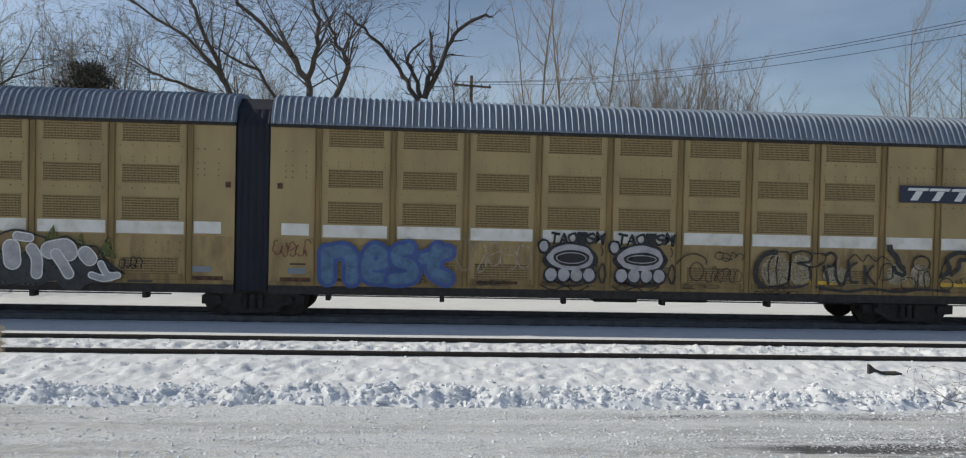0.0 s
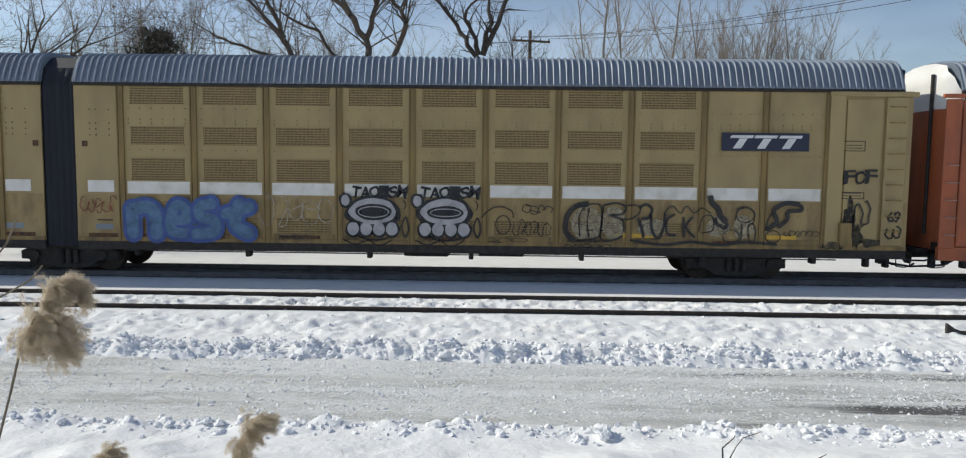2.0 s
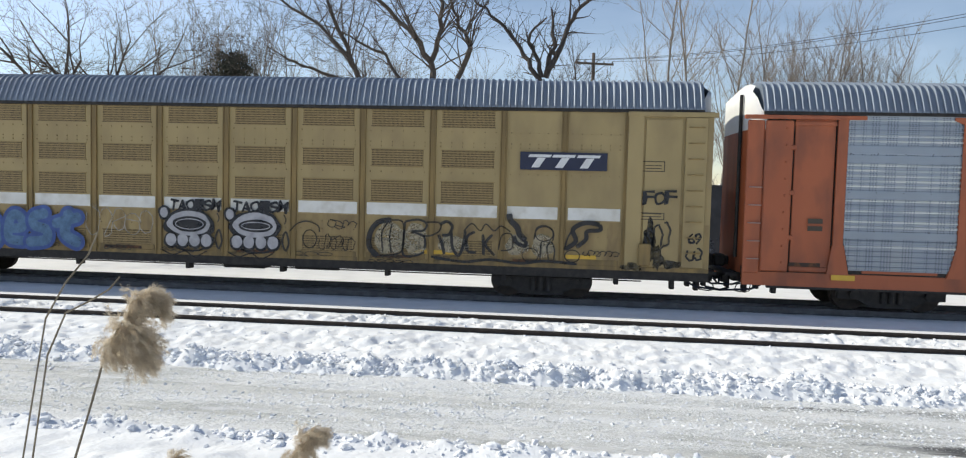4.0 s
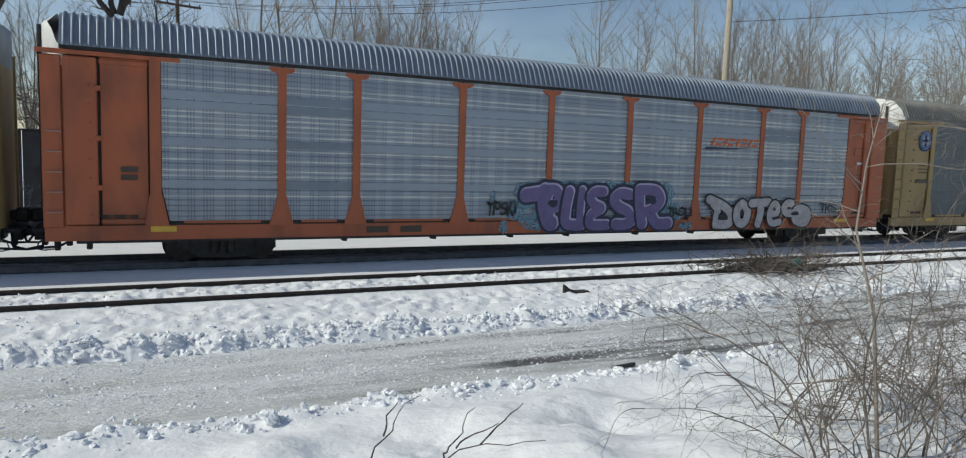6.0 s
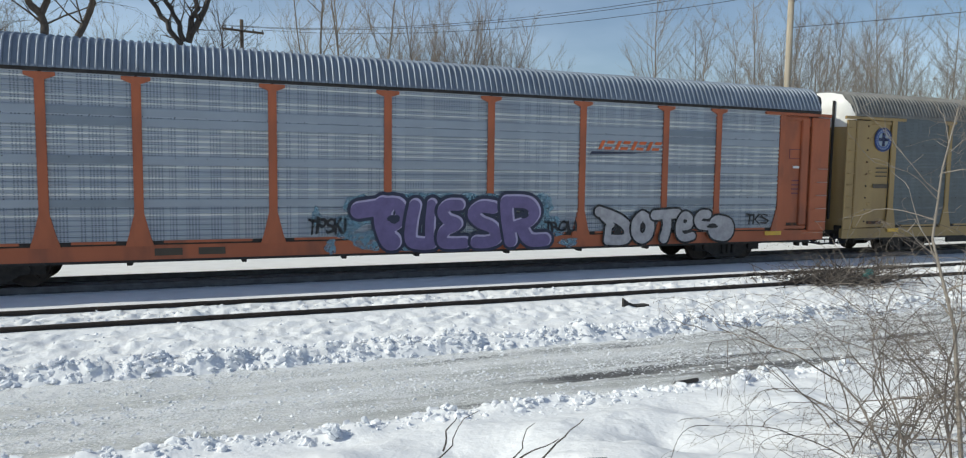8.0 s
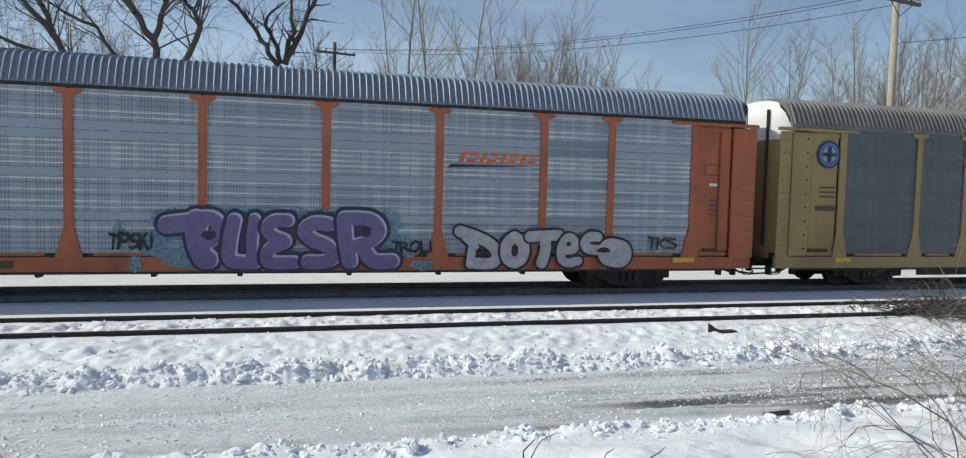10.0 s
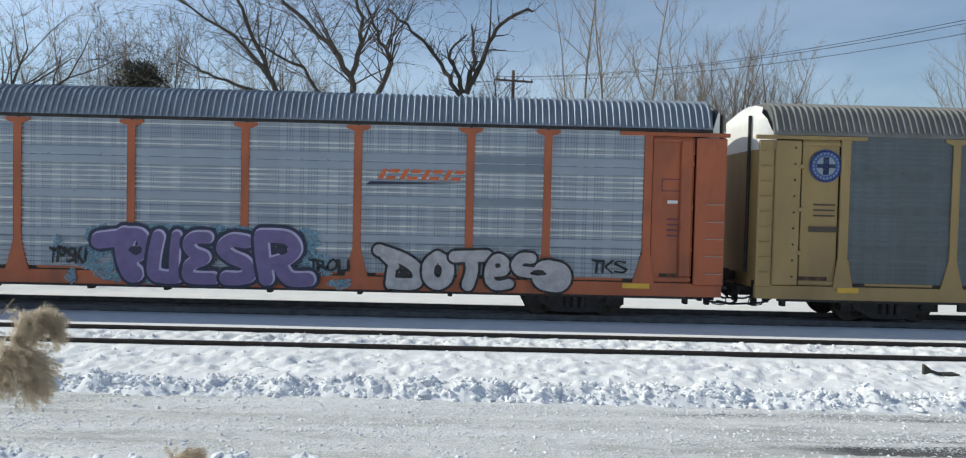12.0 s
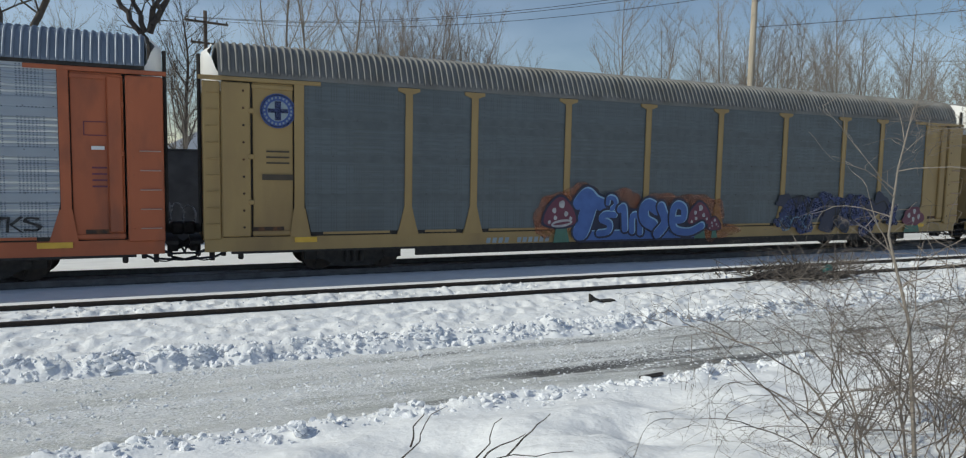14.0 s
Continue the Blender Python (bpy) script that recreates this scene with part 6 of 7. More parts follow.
def house(x, y, w, d, h, label, wall_mat):
    t = thing("house", x, y, -0.3, label, "house")
    box1("wall", (-w / 2, w / 2, 0, d, 0, h), wall_mat, t)
    bm = bmesh.new()
    prism(bm, [(-w / 2 - 0.4, h), (w / 2 + 0.4, h), (0, h + w * 0.28)], -0.4, d + 0.4)
    part("roof", bm, M_SNOW, t, "snow-covered gable roof")
    for k in (-0.25, 0.25):
        wn_ = box1("window", (k * w - 0.5, k * w + 0.5, -0.06, 0.02, 1.0, 2.4), M_GLASS, t)
        box1("frame", (k * w - 0.58, k * w + 0.58, -0.1, -0.062, 0.9, 1.0), M_ENDWHITE, wn_)
    return t


house(2.5, 62, 9, 8, 3.2, "small pale house with a snow-covered roof", M_SIDING)
house(19.5, 66, 8, 8, 3.6, "small reddish house with a snow-covered roof", M_REDSIDING)


# ---------------------------------------------------------------- trees
def polar(az, d, z=-0.25):
    return d * math.sin(radians(az)), d * math.cos(radians(az)), z


def grow(rng, segs, p, d, length, r, level, depth, bend, kids, angle, up, ratio=0.62, limb=0):
    n = 5 if level < 2 else 3 if level < 3 else 2
    step = length / n
    pts = [p]
    for i in range(n):
        d = (d + Vector((rng.gauss(0, bend), rng.gauss(0, bend), rng.gauss(0, bend * 0.7) + up))).normalized()
        q = p + d * step
        r1 = r * (1 - 0.62 * (i + 1) / n) if level else r * (1 - 0.45 * (i + 1) / n)
        r0 = r * (1 - 0.62 * i / n) if level else r * (1 - 0.45 * i / n)
        segs.append((p, q, max(r0, 0.006), max(r1, 0.005), level, limb))
        p = q
        pts.append((p, d, r1))
    if level >= depth:
        return
    k = kids[min(level, len(kids) - 1)]
    for j in range(k):
        i = rng.randint(2 if level == 0 else 1, n) if j else n
        bp, bd, br = pts[i]
        side = Vector((rng.gauss(0, 1), rng.gauss(0, 1), rng.gauss(0, 0.4)))
        side = (side - bd * side.dot(bd)).normalized()
        a = radians(angle) * rng.uniform(0.55, 1.3)
        nd = (bd * math.cos(a) + side * math.sin(a)).normalized()
        grow(rng, segs, bp, nd, length * ratio * rng.uniform(0.75, 1.2), br * rng.uniform(0.6, 0.85), level + 1, depth, bend, kids, angle, up, ratio, limb if level else len(segs))


def spot(az, el, d):
    """A point d metres away on the ground plan, seen from the camera's stand."""
    return Vector((d * math.sin(radians(az)), d * math.cos(radians(az)), EYE + d * math.tan(radians(el))))


def bare_tree(seed, h, r, mat, depth=5, kids=(5, 4, 4, 3, 3), angle=38, bend=0.13, up=0.05, ratio=0.62, stems=1, lean=0.08, label="", trunk=0.42):
    rng = random.Random(seed)
    t = thing("tree", 0, 0, 0, label, "tree")
    segs = []
    for s in range(stems):
        d = Vector((rng.gauss(0, lean), rng.gauss(0, lean), 1)).normalized()
        o = Vector((rng.gauss(0, 0.25), rng.gauss(0, 0.25), 0)) if stems > 1 else Vector((0, 0, 0))
        grow(rng, segs, o, d, h * trunk, r * rng.uniform(0.7, 1.1) if stems > 1 else r, 0, depth, bend, kids, angle, up, ratio)
    v, f = tubes([s[:4] for s in segs if s[4] == 0], lambda rr: 9)
    raw("trunk", v, f, mat, t, "", True)
    for m in sorted({s[5] for s in segs if s[4] in (1, 2)}):
        v, f = tubes([s[:4] for s in segs if s[4] in (1, 2) and s[5] == m], lambda rr: 6)
        raw("limb", v, f, mat, t, "", True)
    v, f = tubes([s[:4] for s in segs if s[4] > 2], lambda rr: 3)
    if v:
        tagged(raw("crown", v, f, mat, t), kind="stuff")
    return t


def led_tree(name_label, az, d, base_r, mat, limbs, seed, kids=(4, 3, 3), depth=3, size=2.6, bend=0.14):
    """A tree whose main limbs follow given bearings and heights; the rest grows from them."""
    rng = random.Random(seed)
    x, y, _ = polar(az, d)
    o = Vector((x, y, -0.25))
    t = thing("tree", x, y, -0.25, name_label, "tree")
    tall = []
    for i, (r, line) in enumerate(limbs):
        pts = [spot(a, e, d + rng.uniform(-0.8, 0.8) * (k > 1)) - o for k, (a, e) in enumerate(line)]
        if i == 0:
            v, f = tubes([(Vector((0, 0, 0)), pts[0] * 0.5, base_r * 1.25, base_r), (pts[0] * 0.5, pts[0], base_r, base_r * 0.85)], lambda q: 10)
            raw("trunk", v, f, mat, t, "", True)
        elif pts[0].x ** 2 > 0.4 and r > 0.11:
            tall.append((Vector((pts[0].x * 0.8, 0, 0)), pts[0], r * 1.15, r))
        segs = []
        fine = []
        for k in range(len(pts) - 1):
            for h in range(3):
                fine.append(pts[k].lerp(pts[k + 1], h / 3) + Vector((rng.gauss(0, 0.05), rng.gauss(0, 0.08), rng.gauss(0, 0.05))) * (k + h > 0))
        fine.append(pts[-1])
        n = len(fine) - 1
        for k in range(n):
            r0, r1 = r * (1 - 0.7 * k / n), r * (1 - 0.7 * (k + 1) / n)
            segs.append((fine[k], fine[k + 1], r0, r1, 1, 0))
            for c in range(rng.choice((1, 1, 2, 3)) if k > 0 else 0):
                way = (fine[k + 1] - fine[k]).normalized()
                side = Vector((rng.gauss(0, 1), rng.gauss(0, 1), rng.gauss(0.2, 0.5))).normalized()
                grow(rng, segs, fine[k + 1], (way * 0.7 + side * 0.9).normalized(), size * rng.uniform(0.5, 1.1) * (1 - 0.5 * k / n), r1 * rng.uniform(0.25, 0.5), 2, 2 + depth, bend, kids, 40, 0.03, 0.6)
        v, f = tubes([q[:4] for q in segs if q[4] <= 1], lambda q: 6)
        raw("limb", v, f, mat, t, "", True)
        v, f = tubes([q[:4] for q in segs if q[4] > 1], lambda q: 4)
        if v:
            tagged(raw("crown", v, f, mat, t), kind="stuff")
    if tall:
        v, f = tubes(tall, lambda q: 8)
        raw("stem", v, f, mat, t, "", True)
    return t


def leader_tree(seed, h, r, mat, stems, branches, reach, label, lean=0.06, spread=0.5, rise=0.12, start=0.22, twigs=7, fan=34):
    """A slim tree whose stems run to the top, with rising side branches that carry fine twigs."""
    rng = random.Random(seed)
    t = thing("tree", 0, 0, 0, label, "tree")
    fine = []
    for s in range(stems):
        p = Vector((rng.gauss(0, spread), rng.gauss(0, spread), 0)) if stems > 1 else Vector((0, 0, 0))
        tall = h * rng.uniform(0.72, 1.0) if s else h
        d = Vector((rng.gauss(0, lean), rng.gauss(0, lean), 1)).normalized()
        n = 14
        rr = r * rng.uniform(0.7, 1.0)
        stem, limbs = [], []
        pts = [p]
        for i in range(n):
            d = (d + Vector((rng.gauss(0, 0.05), rng.gauss(0, 0.05), 0.03))).normalized()
            q = p + d * tall / n
            stem.append((p, q, rr * (1 - 0.93 * i / n), rr * (1 - 0.93 * (i + 1) / n)))
            p = q
            pts.append(p)
        for b in range(branches):
            u = start + (0.98 - start) * (b + rng.random()) / branches
            i = min(int(u * n), n - 1)
            bp = pts[i].lerp(pts[i + 1], u * n - i)
            a = rng.uniform(0, 6.283)
            el = radians(rng.gauss(90 - fan, 10))
            bd = Vector((math.cos(a) * math.cos(el), math.sin(a) * math.cos(el), math.sin(el)))
            ln = reach * (1.12 - u) ** 0.45 * rng.uniform(0.45, 1.1)
            br = rr * (1 - 0.9 * u) * rng.uniform(0.3, 0.5) + 0.006
            m = 5
            for k in range(m):
                bd = (bd + Vector((rng.gauss(0, 0.13), rng.gauss(0, 0.13), rng.gauss(rise, 0.08)))).normalized()
                bq = bp + bd * ln / m
                limbs.append((bp, bq, br * (1 - 0.75 * k / m), br * (1 - 0.75 * (k + 1) / m)))
                bp = bq
                for c in range(twigs if k else 2):
                    side = Vector((rng.gauss(0, 1), rng.gauss(0, 1), rng.gauss(0.5, 0.5))).normalized()
                    td = (bd * 0.8 + side * 0.75).normalized()
                    tp, tl, tr = bp - bd * ln / m * rng.random(), ln * rng.uniform(0.12, 0.36), max(0.0055, br * 0.28)
                    for g in range(3):
                        td = (td + Vector((rng.gauss(0, 0.16), rng.gauss(0, 0.16), rng.gauss(0.06, 0.1)))).normalized()
                        tq = tp + td * tl / 3
                        fine.append((tp, tq, tr * (1 - 0.25 * g), tr * (0.75 - 0.25 * g)))
                        if g and rng.random() < 0.7:
                            sd = (td + Vector((rng.gauss(0, 0.6), rng.gauss(0, 0.6), rng.gauss(0.2, 0.4)))).normalized()
                            fine.append((tq, tq + sd * tl * 0.4, tr * 0.6, tr * 0.3))
                        tp = tq
        v, f = tubes(stem, lambda q: 7)
        raw("trunk", v, f, mat, t, "", True)
        fine += limbs
    v, f = tubes(fine, lambda q: 3)
    tagged(raw("crown", v, f, mat, t), kind="stuff")
    return t


def place(t, az, d, rz=0, s=1.0, z=-0.25):
    x, y, _ = polar(az, d)
    t.matrix_basis = pose(x, y, z, 0, 0, rz) @ Matrix.Scale(s, 4)
    return t


T_SPREAD = bare_tree(3, 23, 0.30, M_BARK, 5, (7, 5, 4, 4, 3), 44, 0.11, 0.03, 0.60, label="bare spreading grey tree behind the railway", trunk=0.33)
place(T_SPREAD, -13.0, 42)
led_tree("bare grey tree with two crooked main limbs", -9.8, 33, 0.26, M_BARK,
         ((0.17, ((-9.8, 8.0), (-10.3, 10.2), (-11.6, 12.0), (-13.0, 13.3), (-15.5, 15.3), (-17.0, 17.5))), (0.14, ((-10.2, 10.2), (-9.5, 12.8), (-9.4, 14.8), (-10.3, 16.5), (-10.8, 19))),
          (0.15, ((-8.5, 7.5), (-7.3, 10.6), (-7.0, 11.6), (-7.9, 12.8), (-8.4, 14.2), (-9.3, 15.9)))), 8, size=3.2)
led_tree("dead dark tree with broken crooked limbs", -1, 33, 0.27, M_DARKBARK,
         ((0.13, ((-0.9, 8.3), (-2.2, 9.9), (-3.0, 11.3), (-4.5, 13.0), (-6.0, 14.3), (-7.4, 15.4))), (0.12, ((-1.3, 9.2), (-1.9, 11.0), (-2.5, 12.5), (-1.1, 13.7))),
          (0.15, ((-1.0, 9.2), (-0.5, 11.6), (-0.7, 14.4))), (0.15, ((-1.0, 9.2), (-0.2, 10.8), (0.7, 13.2), (1.6, 14.4), (3.6, 15.8), (4.2, 15.6))), (0.06, ((0.7, 13.2), (0.8, 16.8)))), 21, kids=(2, 2, 2), depth=2, size=1.5, bend=0.25)
led_tree("bare spreading tree with long arching limbs", -15.8, 35, 0.30, M_BARK,
         ((0.15, ((-15.8, 8.2), (-16.8, 10.8), (-17.9, 13.0), (-18.8, 15.1), (-19.5, 18))), (0.1, ((-16.4, 10.0), (-19.1, 12.4), (-22.1, 14.1), (-23.2, 15.0))),
          (0.1, ((-12.2, 8.0), (-13.9, 10.5), (-16.1, 11.5), (-17.6, 12.2))), (0.1, ((-17.2, 8.5), (-19.5, 9.2), (-21.6, 9.8)))), 3, size=3.4)
T_BIRCH = leader_tree(5, 17.5, 0.1, M_PALEBARK, 5, 16, 4.6, "slender pale bare trees in a clump", 0.11, 1.0, 0.1, 0.2, 4, 40)
place(T_BIRCH, 10.2, 36)
T_BUSHY = leader_tree(13, 14.6, 0.1, M_MIDBARK, 9, 15, 4.4, "bushy bare tree with many upright twigs", 0.16, 0.8, 0.12, 0.2, 6, 38)
place(T_BUSHY, 16.8, 42)
for az, d, rz, s in ((20.6, 44, 100, 1.0), (23.8, 46, 200, 0.85), (18.6, 50, 310, 0.95), (15.6, 46, 250, 0.9), (22.4, 44, 30, 0.85)):
    place(copy_thing(T_BUSHY, pose(0, 0, 0)), az, d, rz, s)
T_TALL = leader_tree(17, 15.0, 0.13, M_MISTBARK, 3, 22, 5.2, "tall thin bare tree in a pale row", 0.1, 0.8, 0.09, 0.2, 6, 46)
place(T_TALL, 36, 48)
for az, d, rz, s in ((38.2, 52, 40, 0.9), (41.3, 50, 90, 0.98), (43.0, 55, 140, 0.85), (46.5, 50, 200, 0.85), (48.2, 54, 250, 0.95), (50.6, 50, 300, 0.8), (52.4, 56, 20, 0.85), (55, 52, 70, 0.75), (57.5, 58, 120, 0.8), (60, 52, 170, 0.75), (63, 55, 210, 0.85), (47.3, 60, 330, 0.95), (44.9, 62, 15, 0.9)):
    place(copy_thing(T_TALL, pose(0, 0, 0)), az, d, rz, s)
for az, d, rz, s in ((45, 60, 0, 0.95), (49.4, 62, 60, 1.0), (53.6, 60, 130, 0.85), (58.5, 64, 190, 0.85), (41, 62, 240, 0.9), (56, 66, 50, 0.85), (62, 66, 90, 0.9), (-18, 60, 10, 1.1), (-13, 62, 100, 1.15), (-7, 60, 220, 1.05), (-2.5, 64, 300, 0.9), (-29.5, 48, 20, 1.0), (-23.2, 50, 150, 1.1), (-26.5, 58, 310, 1.2)):
    place(copy_thing(T_BUSHY, pose(0, 0, 0)), az, d, rz, s)
for az, d, rz, s in ((-20.5, 46, 60, 0.9), (-33.0, 38, 120, 0.85), (-5, 52, 200, 0.8), (-37.5, 38, 250, 0.85), (-43, 40, 30, 0.85), (3.5, 70, 300, 0.8)):
    place(copy_thing(T_SPREAD, pose(0, 0, 0)), az, d, rz, s)
for az, d, rz, s in ((6.5, 52, 90, 0.8), (13.2, 50, 200, 0.8), (1.2, 40, 30, 0.55), (8.2, 46, 140, 0.75)):
    place(copy_thing(T_BIRCH, pose(0, 0, 0)), az, d, rz, s)
T_RIGHT = bare_tree(31, 17, 0.13, M_MIDBARK, 5, (7, 5, 4, 3, 3), 50, 0.12, 0.0, 0.6, label="bare tree with drooping twigs beside the railway", trunk=0.4)
place(T_RIGHT, 68.5, 27)
T_GAP = leader_tree(23, 12.6, 0.2, M_DARKBARK, 1, 34, 4.6, "dark bare tree with rising limbs behind the wall", 0.02, 0.3, 0.1, 0.25, 6, 38)
place(T_GAP, 0.95, 45)
for az, d, rz, s in ((49.8, 44, 60, 0.85), (54.2, 46, 190, 0.8), (45.8, 46, 280, 0.85), (59.2, 44, 110, 0.8)):
    place(copy_thing(T_TALL, pose(0, 0, 0)), az, d, rz, s)


def pine(az, d, h):
    t = thing("pine_tree", *polar(az, d), "dark green pine among bare trees", "tree")
    rng = random.Random(6)
    part("trunk", cyl(bmesh.new(), (0, 0, 0), (0, 0, h * 0.95), 0.2, 0.03, 8), M_DARKBARK, t)
    vs, fs = [], []
    for k in range(90):
        z = h * (0.35 + 0.63 * k / 90)
        ln = ((1 - k / 90) ** 0.6 * 2.9 + 0.3) * rng.uniform(0.25, 1.1)
        a = rng.uniform(0, 6.28)
        for j in range(110):
            u = rng.random() ** 0.6
            c = Vector((math.cos(a) * ln * u, math.sin(a) * ln * u, z + 0.35 * u * ln + rng.gauss(0, 0.16)))
            c += Vector((rng.gauss(0, 0.2), rng.gauss(0, 0.2), 0))
            e = Vector((rng.gauss(0, 1), rng.gauss(0, 1), rng.gauss(0.6, 0.7))).normalized() * rng.uniform(0.16, 0.34)
            f = e.orthogonal().normalized() * 0.03
            o = len(vs)
            vs += [c - f, c + f, c + e]
            fs.append((o, o + 1, o + 2))
    tagged(raw("crown", vs, fs, M_NEEDLE, t), kind="stuff")
    return t


pine(-25.4, 40, 10.0)


# ---------------------------------------------------------------- poles and wires
def pole(x, y, h, r, mat, arms, turn, label):
    t = thing("utility_pole", x, y, -0.25, label, "utility pole")
    part("shaft", cyl(bmesh.new(), (0, 0, 0), (0, 0, h), r, r * 0.72, 14), mat, t, "", True)
    ends = []
    q = Matrix.Rotation(radians(turn), 4, 'Z')
    for z, half in arms:
        bm = box(bmesh.new(), -half, half, -0.14 - r, -r + 0.01, z - 0.06, z + 0.06, 0.01)
        bmesh.ops.transform(bm, matrix=q, verts=bm.verts)
        arm = part("crossarm", bm, mat if mat is M_OLDPOLE else M_OLDPOLE, t)
        for f in (-0.95, -0.5, 0.5, 0.95):
            p = q @ Vector((f * half, -0.07 - r, z + 0.06))
            part("insulator", cyl(bmesh.new(), p, p + Vector((0, 0, 0.14)), 0.05, 0.03, 8), M_INSUL, arm)
            ends.append(Vector((x, y, -0.25)) + p + Vector((0, 0, 0.14)))
        bm = bmesh.new()
        for s in (-1, 1):
            cyl(bm, q @ Vector((s * half * 0.6, -0.08 - r, z - 0.05)), q @ Vector((0, -r, z - 0.6)), 0.015, seg=6)
        part("brace", bm, M_STEEL, arm)
    return t, ends


def wire(a, b, sag):
    n, k = 16, 5
    pts = [a.lerp(b, i / n) - Vector((0, 0, sag * 4 * (i / n) * (1 - i / n))) for i in range(n + 1)]
    d = (b - a).normalized()
    u = d.orthogonal().normalized()
    w = d.cross(u)
    v = [p + (u * math.cos(6.283 * j / k) + w * math.sin(6.283 * j / k)) * 0.013 for p in pts for j in range(k)]
    f = [(i * k + j, i * k + (j + 1) % k, (i + 1) * k + (j + 1) % k, (i + 1) * k + j) for i in range(n) for j in range(k)]
    tagged(raw("overhead_wire", v, f, M_WIRE), "thin dark overhead wire strung between poles", "wire", "overhead wires")


px, py, _ = polar(44.42, 34)
near_pole, ne = pole(px, py, 12.62, 0.17, M_POLE, ((11.12, 1.2),), 12, "pale weathered wooden utility pole with a crossarm")
qx, qy, _ = polar(2.75, 46)
far_pole, fe = pole(qx, qy, 12.02, 0.15, M_OLDPOLE, ((11.32, 1.25), (10.1, 0.9)), 14, "dark old wooden utility pole with crossarms")
for i in (0, 1, 3):
    wire(ne[i], fe[i], 0.9)
rx_, ry_, _ = polar(92, 36)
for i in (0, 1, 3):
    wire(ne[i], Vector((rx_ + i * 0.6, ry_, 12.0)), 0.9)
wire(Vector((px, py, 9.2)), Vector((rx_, ry_, 9.7)), 0.5)


# ---------------------------------------------------------------- things beside the tracks
def height(x, y):
    return float(terrain(np.array([float(x)]), np.array([float(y)]))[0])


b = thing("wooden_board", 8.55, 13.2, height(8.55, 13.2), "dark broken board sticking out of the snow", "board")
part("plank", prism(bmesh.new(), [(-0.02, -0.1), (-0.02, 0.2), (0.12, 0.1), (0.36, 0.02), (0.36, -0.1)][::-1], -0.05, 0.02), M_BOARD, b)
part("splinter", prism(bmesh.new(), [(0.3, -0.05), (0.32, 0.03), (0.62, 0.035), (0.62, -0.05)][::-1], -0.1, 0.1), M_BOARD, b)
lg = thing("log", 6.5, 8.32, height(6.5, 8.32) + 0.04, "dark rotten log lying by the road", "log")
part("stem", cyl(bmesh.new(), (-0.2, -0.02, -0.01), (0.24, 0.04, 0.0), 0.04, 0.03, 9), M_BOARD, lg)


def brush_pile():
    t = thing("brush_pile", 16.2, 14.3, -0.15, "dark brush pile with a teal scrap lying over the rails", "brush pile")
    rng = random.Random(12)
    segs = []
    for k in range(420):
        p = Vector((rng.gauss(0, 1.1), rng.gauss(0, 0.45), abs(rng.gauss(0.08, 0.12))))
        d = Vector((rng.gauss(0, 1), rng.gauss(0, 0.6), rng.gauss(0.1, 0.25))).normalized()
        segs.append((p, p + d * rng.uniform(0.3, 1.1), rng.uniform(0.008, 0.025), 0.005))
    v, f = tubes(segs, lambda r: 4)
    tagged(raw("brushwood", v, f, M_DARKBARK, t), kind="stuff")
    part("earth", prism(bmesh.new(), [(-1.6, -0.1), (-1.2, 0.1), (-0.3, 0.2), (0.5, 0.22), (1.3, 0.12), (1.7, -0.1)][::-1], -0.55, 0.5), M_BOARD, t)
    bm = bmesh.new()
    bmesh.ops.create_icosphere(bm, subdivisions=2, radius=0.16, matrix=pose(0.45, -0.5, 0.27, 20, 30, 10) @ Matrix.Diagonal((1.0, 0.6, 1.2, 1)))
    part("scrap", bm, M_TEAL, t, "crumpled teal plastic scrap")


brush_pile()


# ---------------------------------------------------------------- foreground plants
def arching(rng, segs, p, d, length, r, n, droop, kids, level=0):
    step = length / n
    for i in range(n):
        d = (d + Vector((rng.gauss(0, 0.2), rng.gauss(0, 0.2), rng.gauss(0, 0.15) - droop))).normalized()
        q = p + d * step
        segs.append((p, q, max(0.0012, r * (1 - 0.8 * i / n)), max(0.0011, r * (1 - 0.8 * (i + 1) / n)), level))
        p = q
        if kids and i > 1 and rng.random() < 0.58:
            side = Vector((rng.gauss(0, 1), rng.gauss(0, 1), rng.gauss(0.2, 0.6))).normalized()
            arching(rng, segs, p, (d * 0.6 + side * 0.8).normalized(), length * rng.uniform(0.22, 0.5), r * 0.5, max(4, n - 3), droop * 1.2, kids - 1, level + 1)


def thicket(x, y, seed, canes, spread, lo, hi, label, lean=(0, 0)):
    z = height(x, y)
    t = thing("bush", x, y, z, label, "bush")
    rng = random.Random(seed)
    rest = []
    for k in range(canes):
        segs = []
        p = Vector((rng.gauss(0, spread), rng.gauss(0, spread), -0.05))
        d = Vector((rng.gauss(lean[0], 0.55), rng.gauss(lean[1], 0.55), 1)).normalized()
        arching(rng, segs, p, d, rng.uniform(lo, hi), rng.uniform(0.003, 0.0075) if k % 9 else 0.010, 11, 0.085 if k % 9 else 0.03, 3)
        v, f = tubes([q[:4] for q in segs if q[4] == 0], lambda r: 5)
        raw("cane", v, f, M_TWIG, t)
        rest += [q[:4] for q in segs if q[4] > 0]
    v, f = tubes(rest, lambda r: 3)
    tagged(raw("tangle", v, f, M_TWIG, t), kind="stuff")
    return t


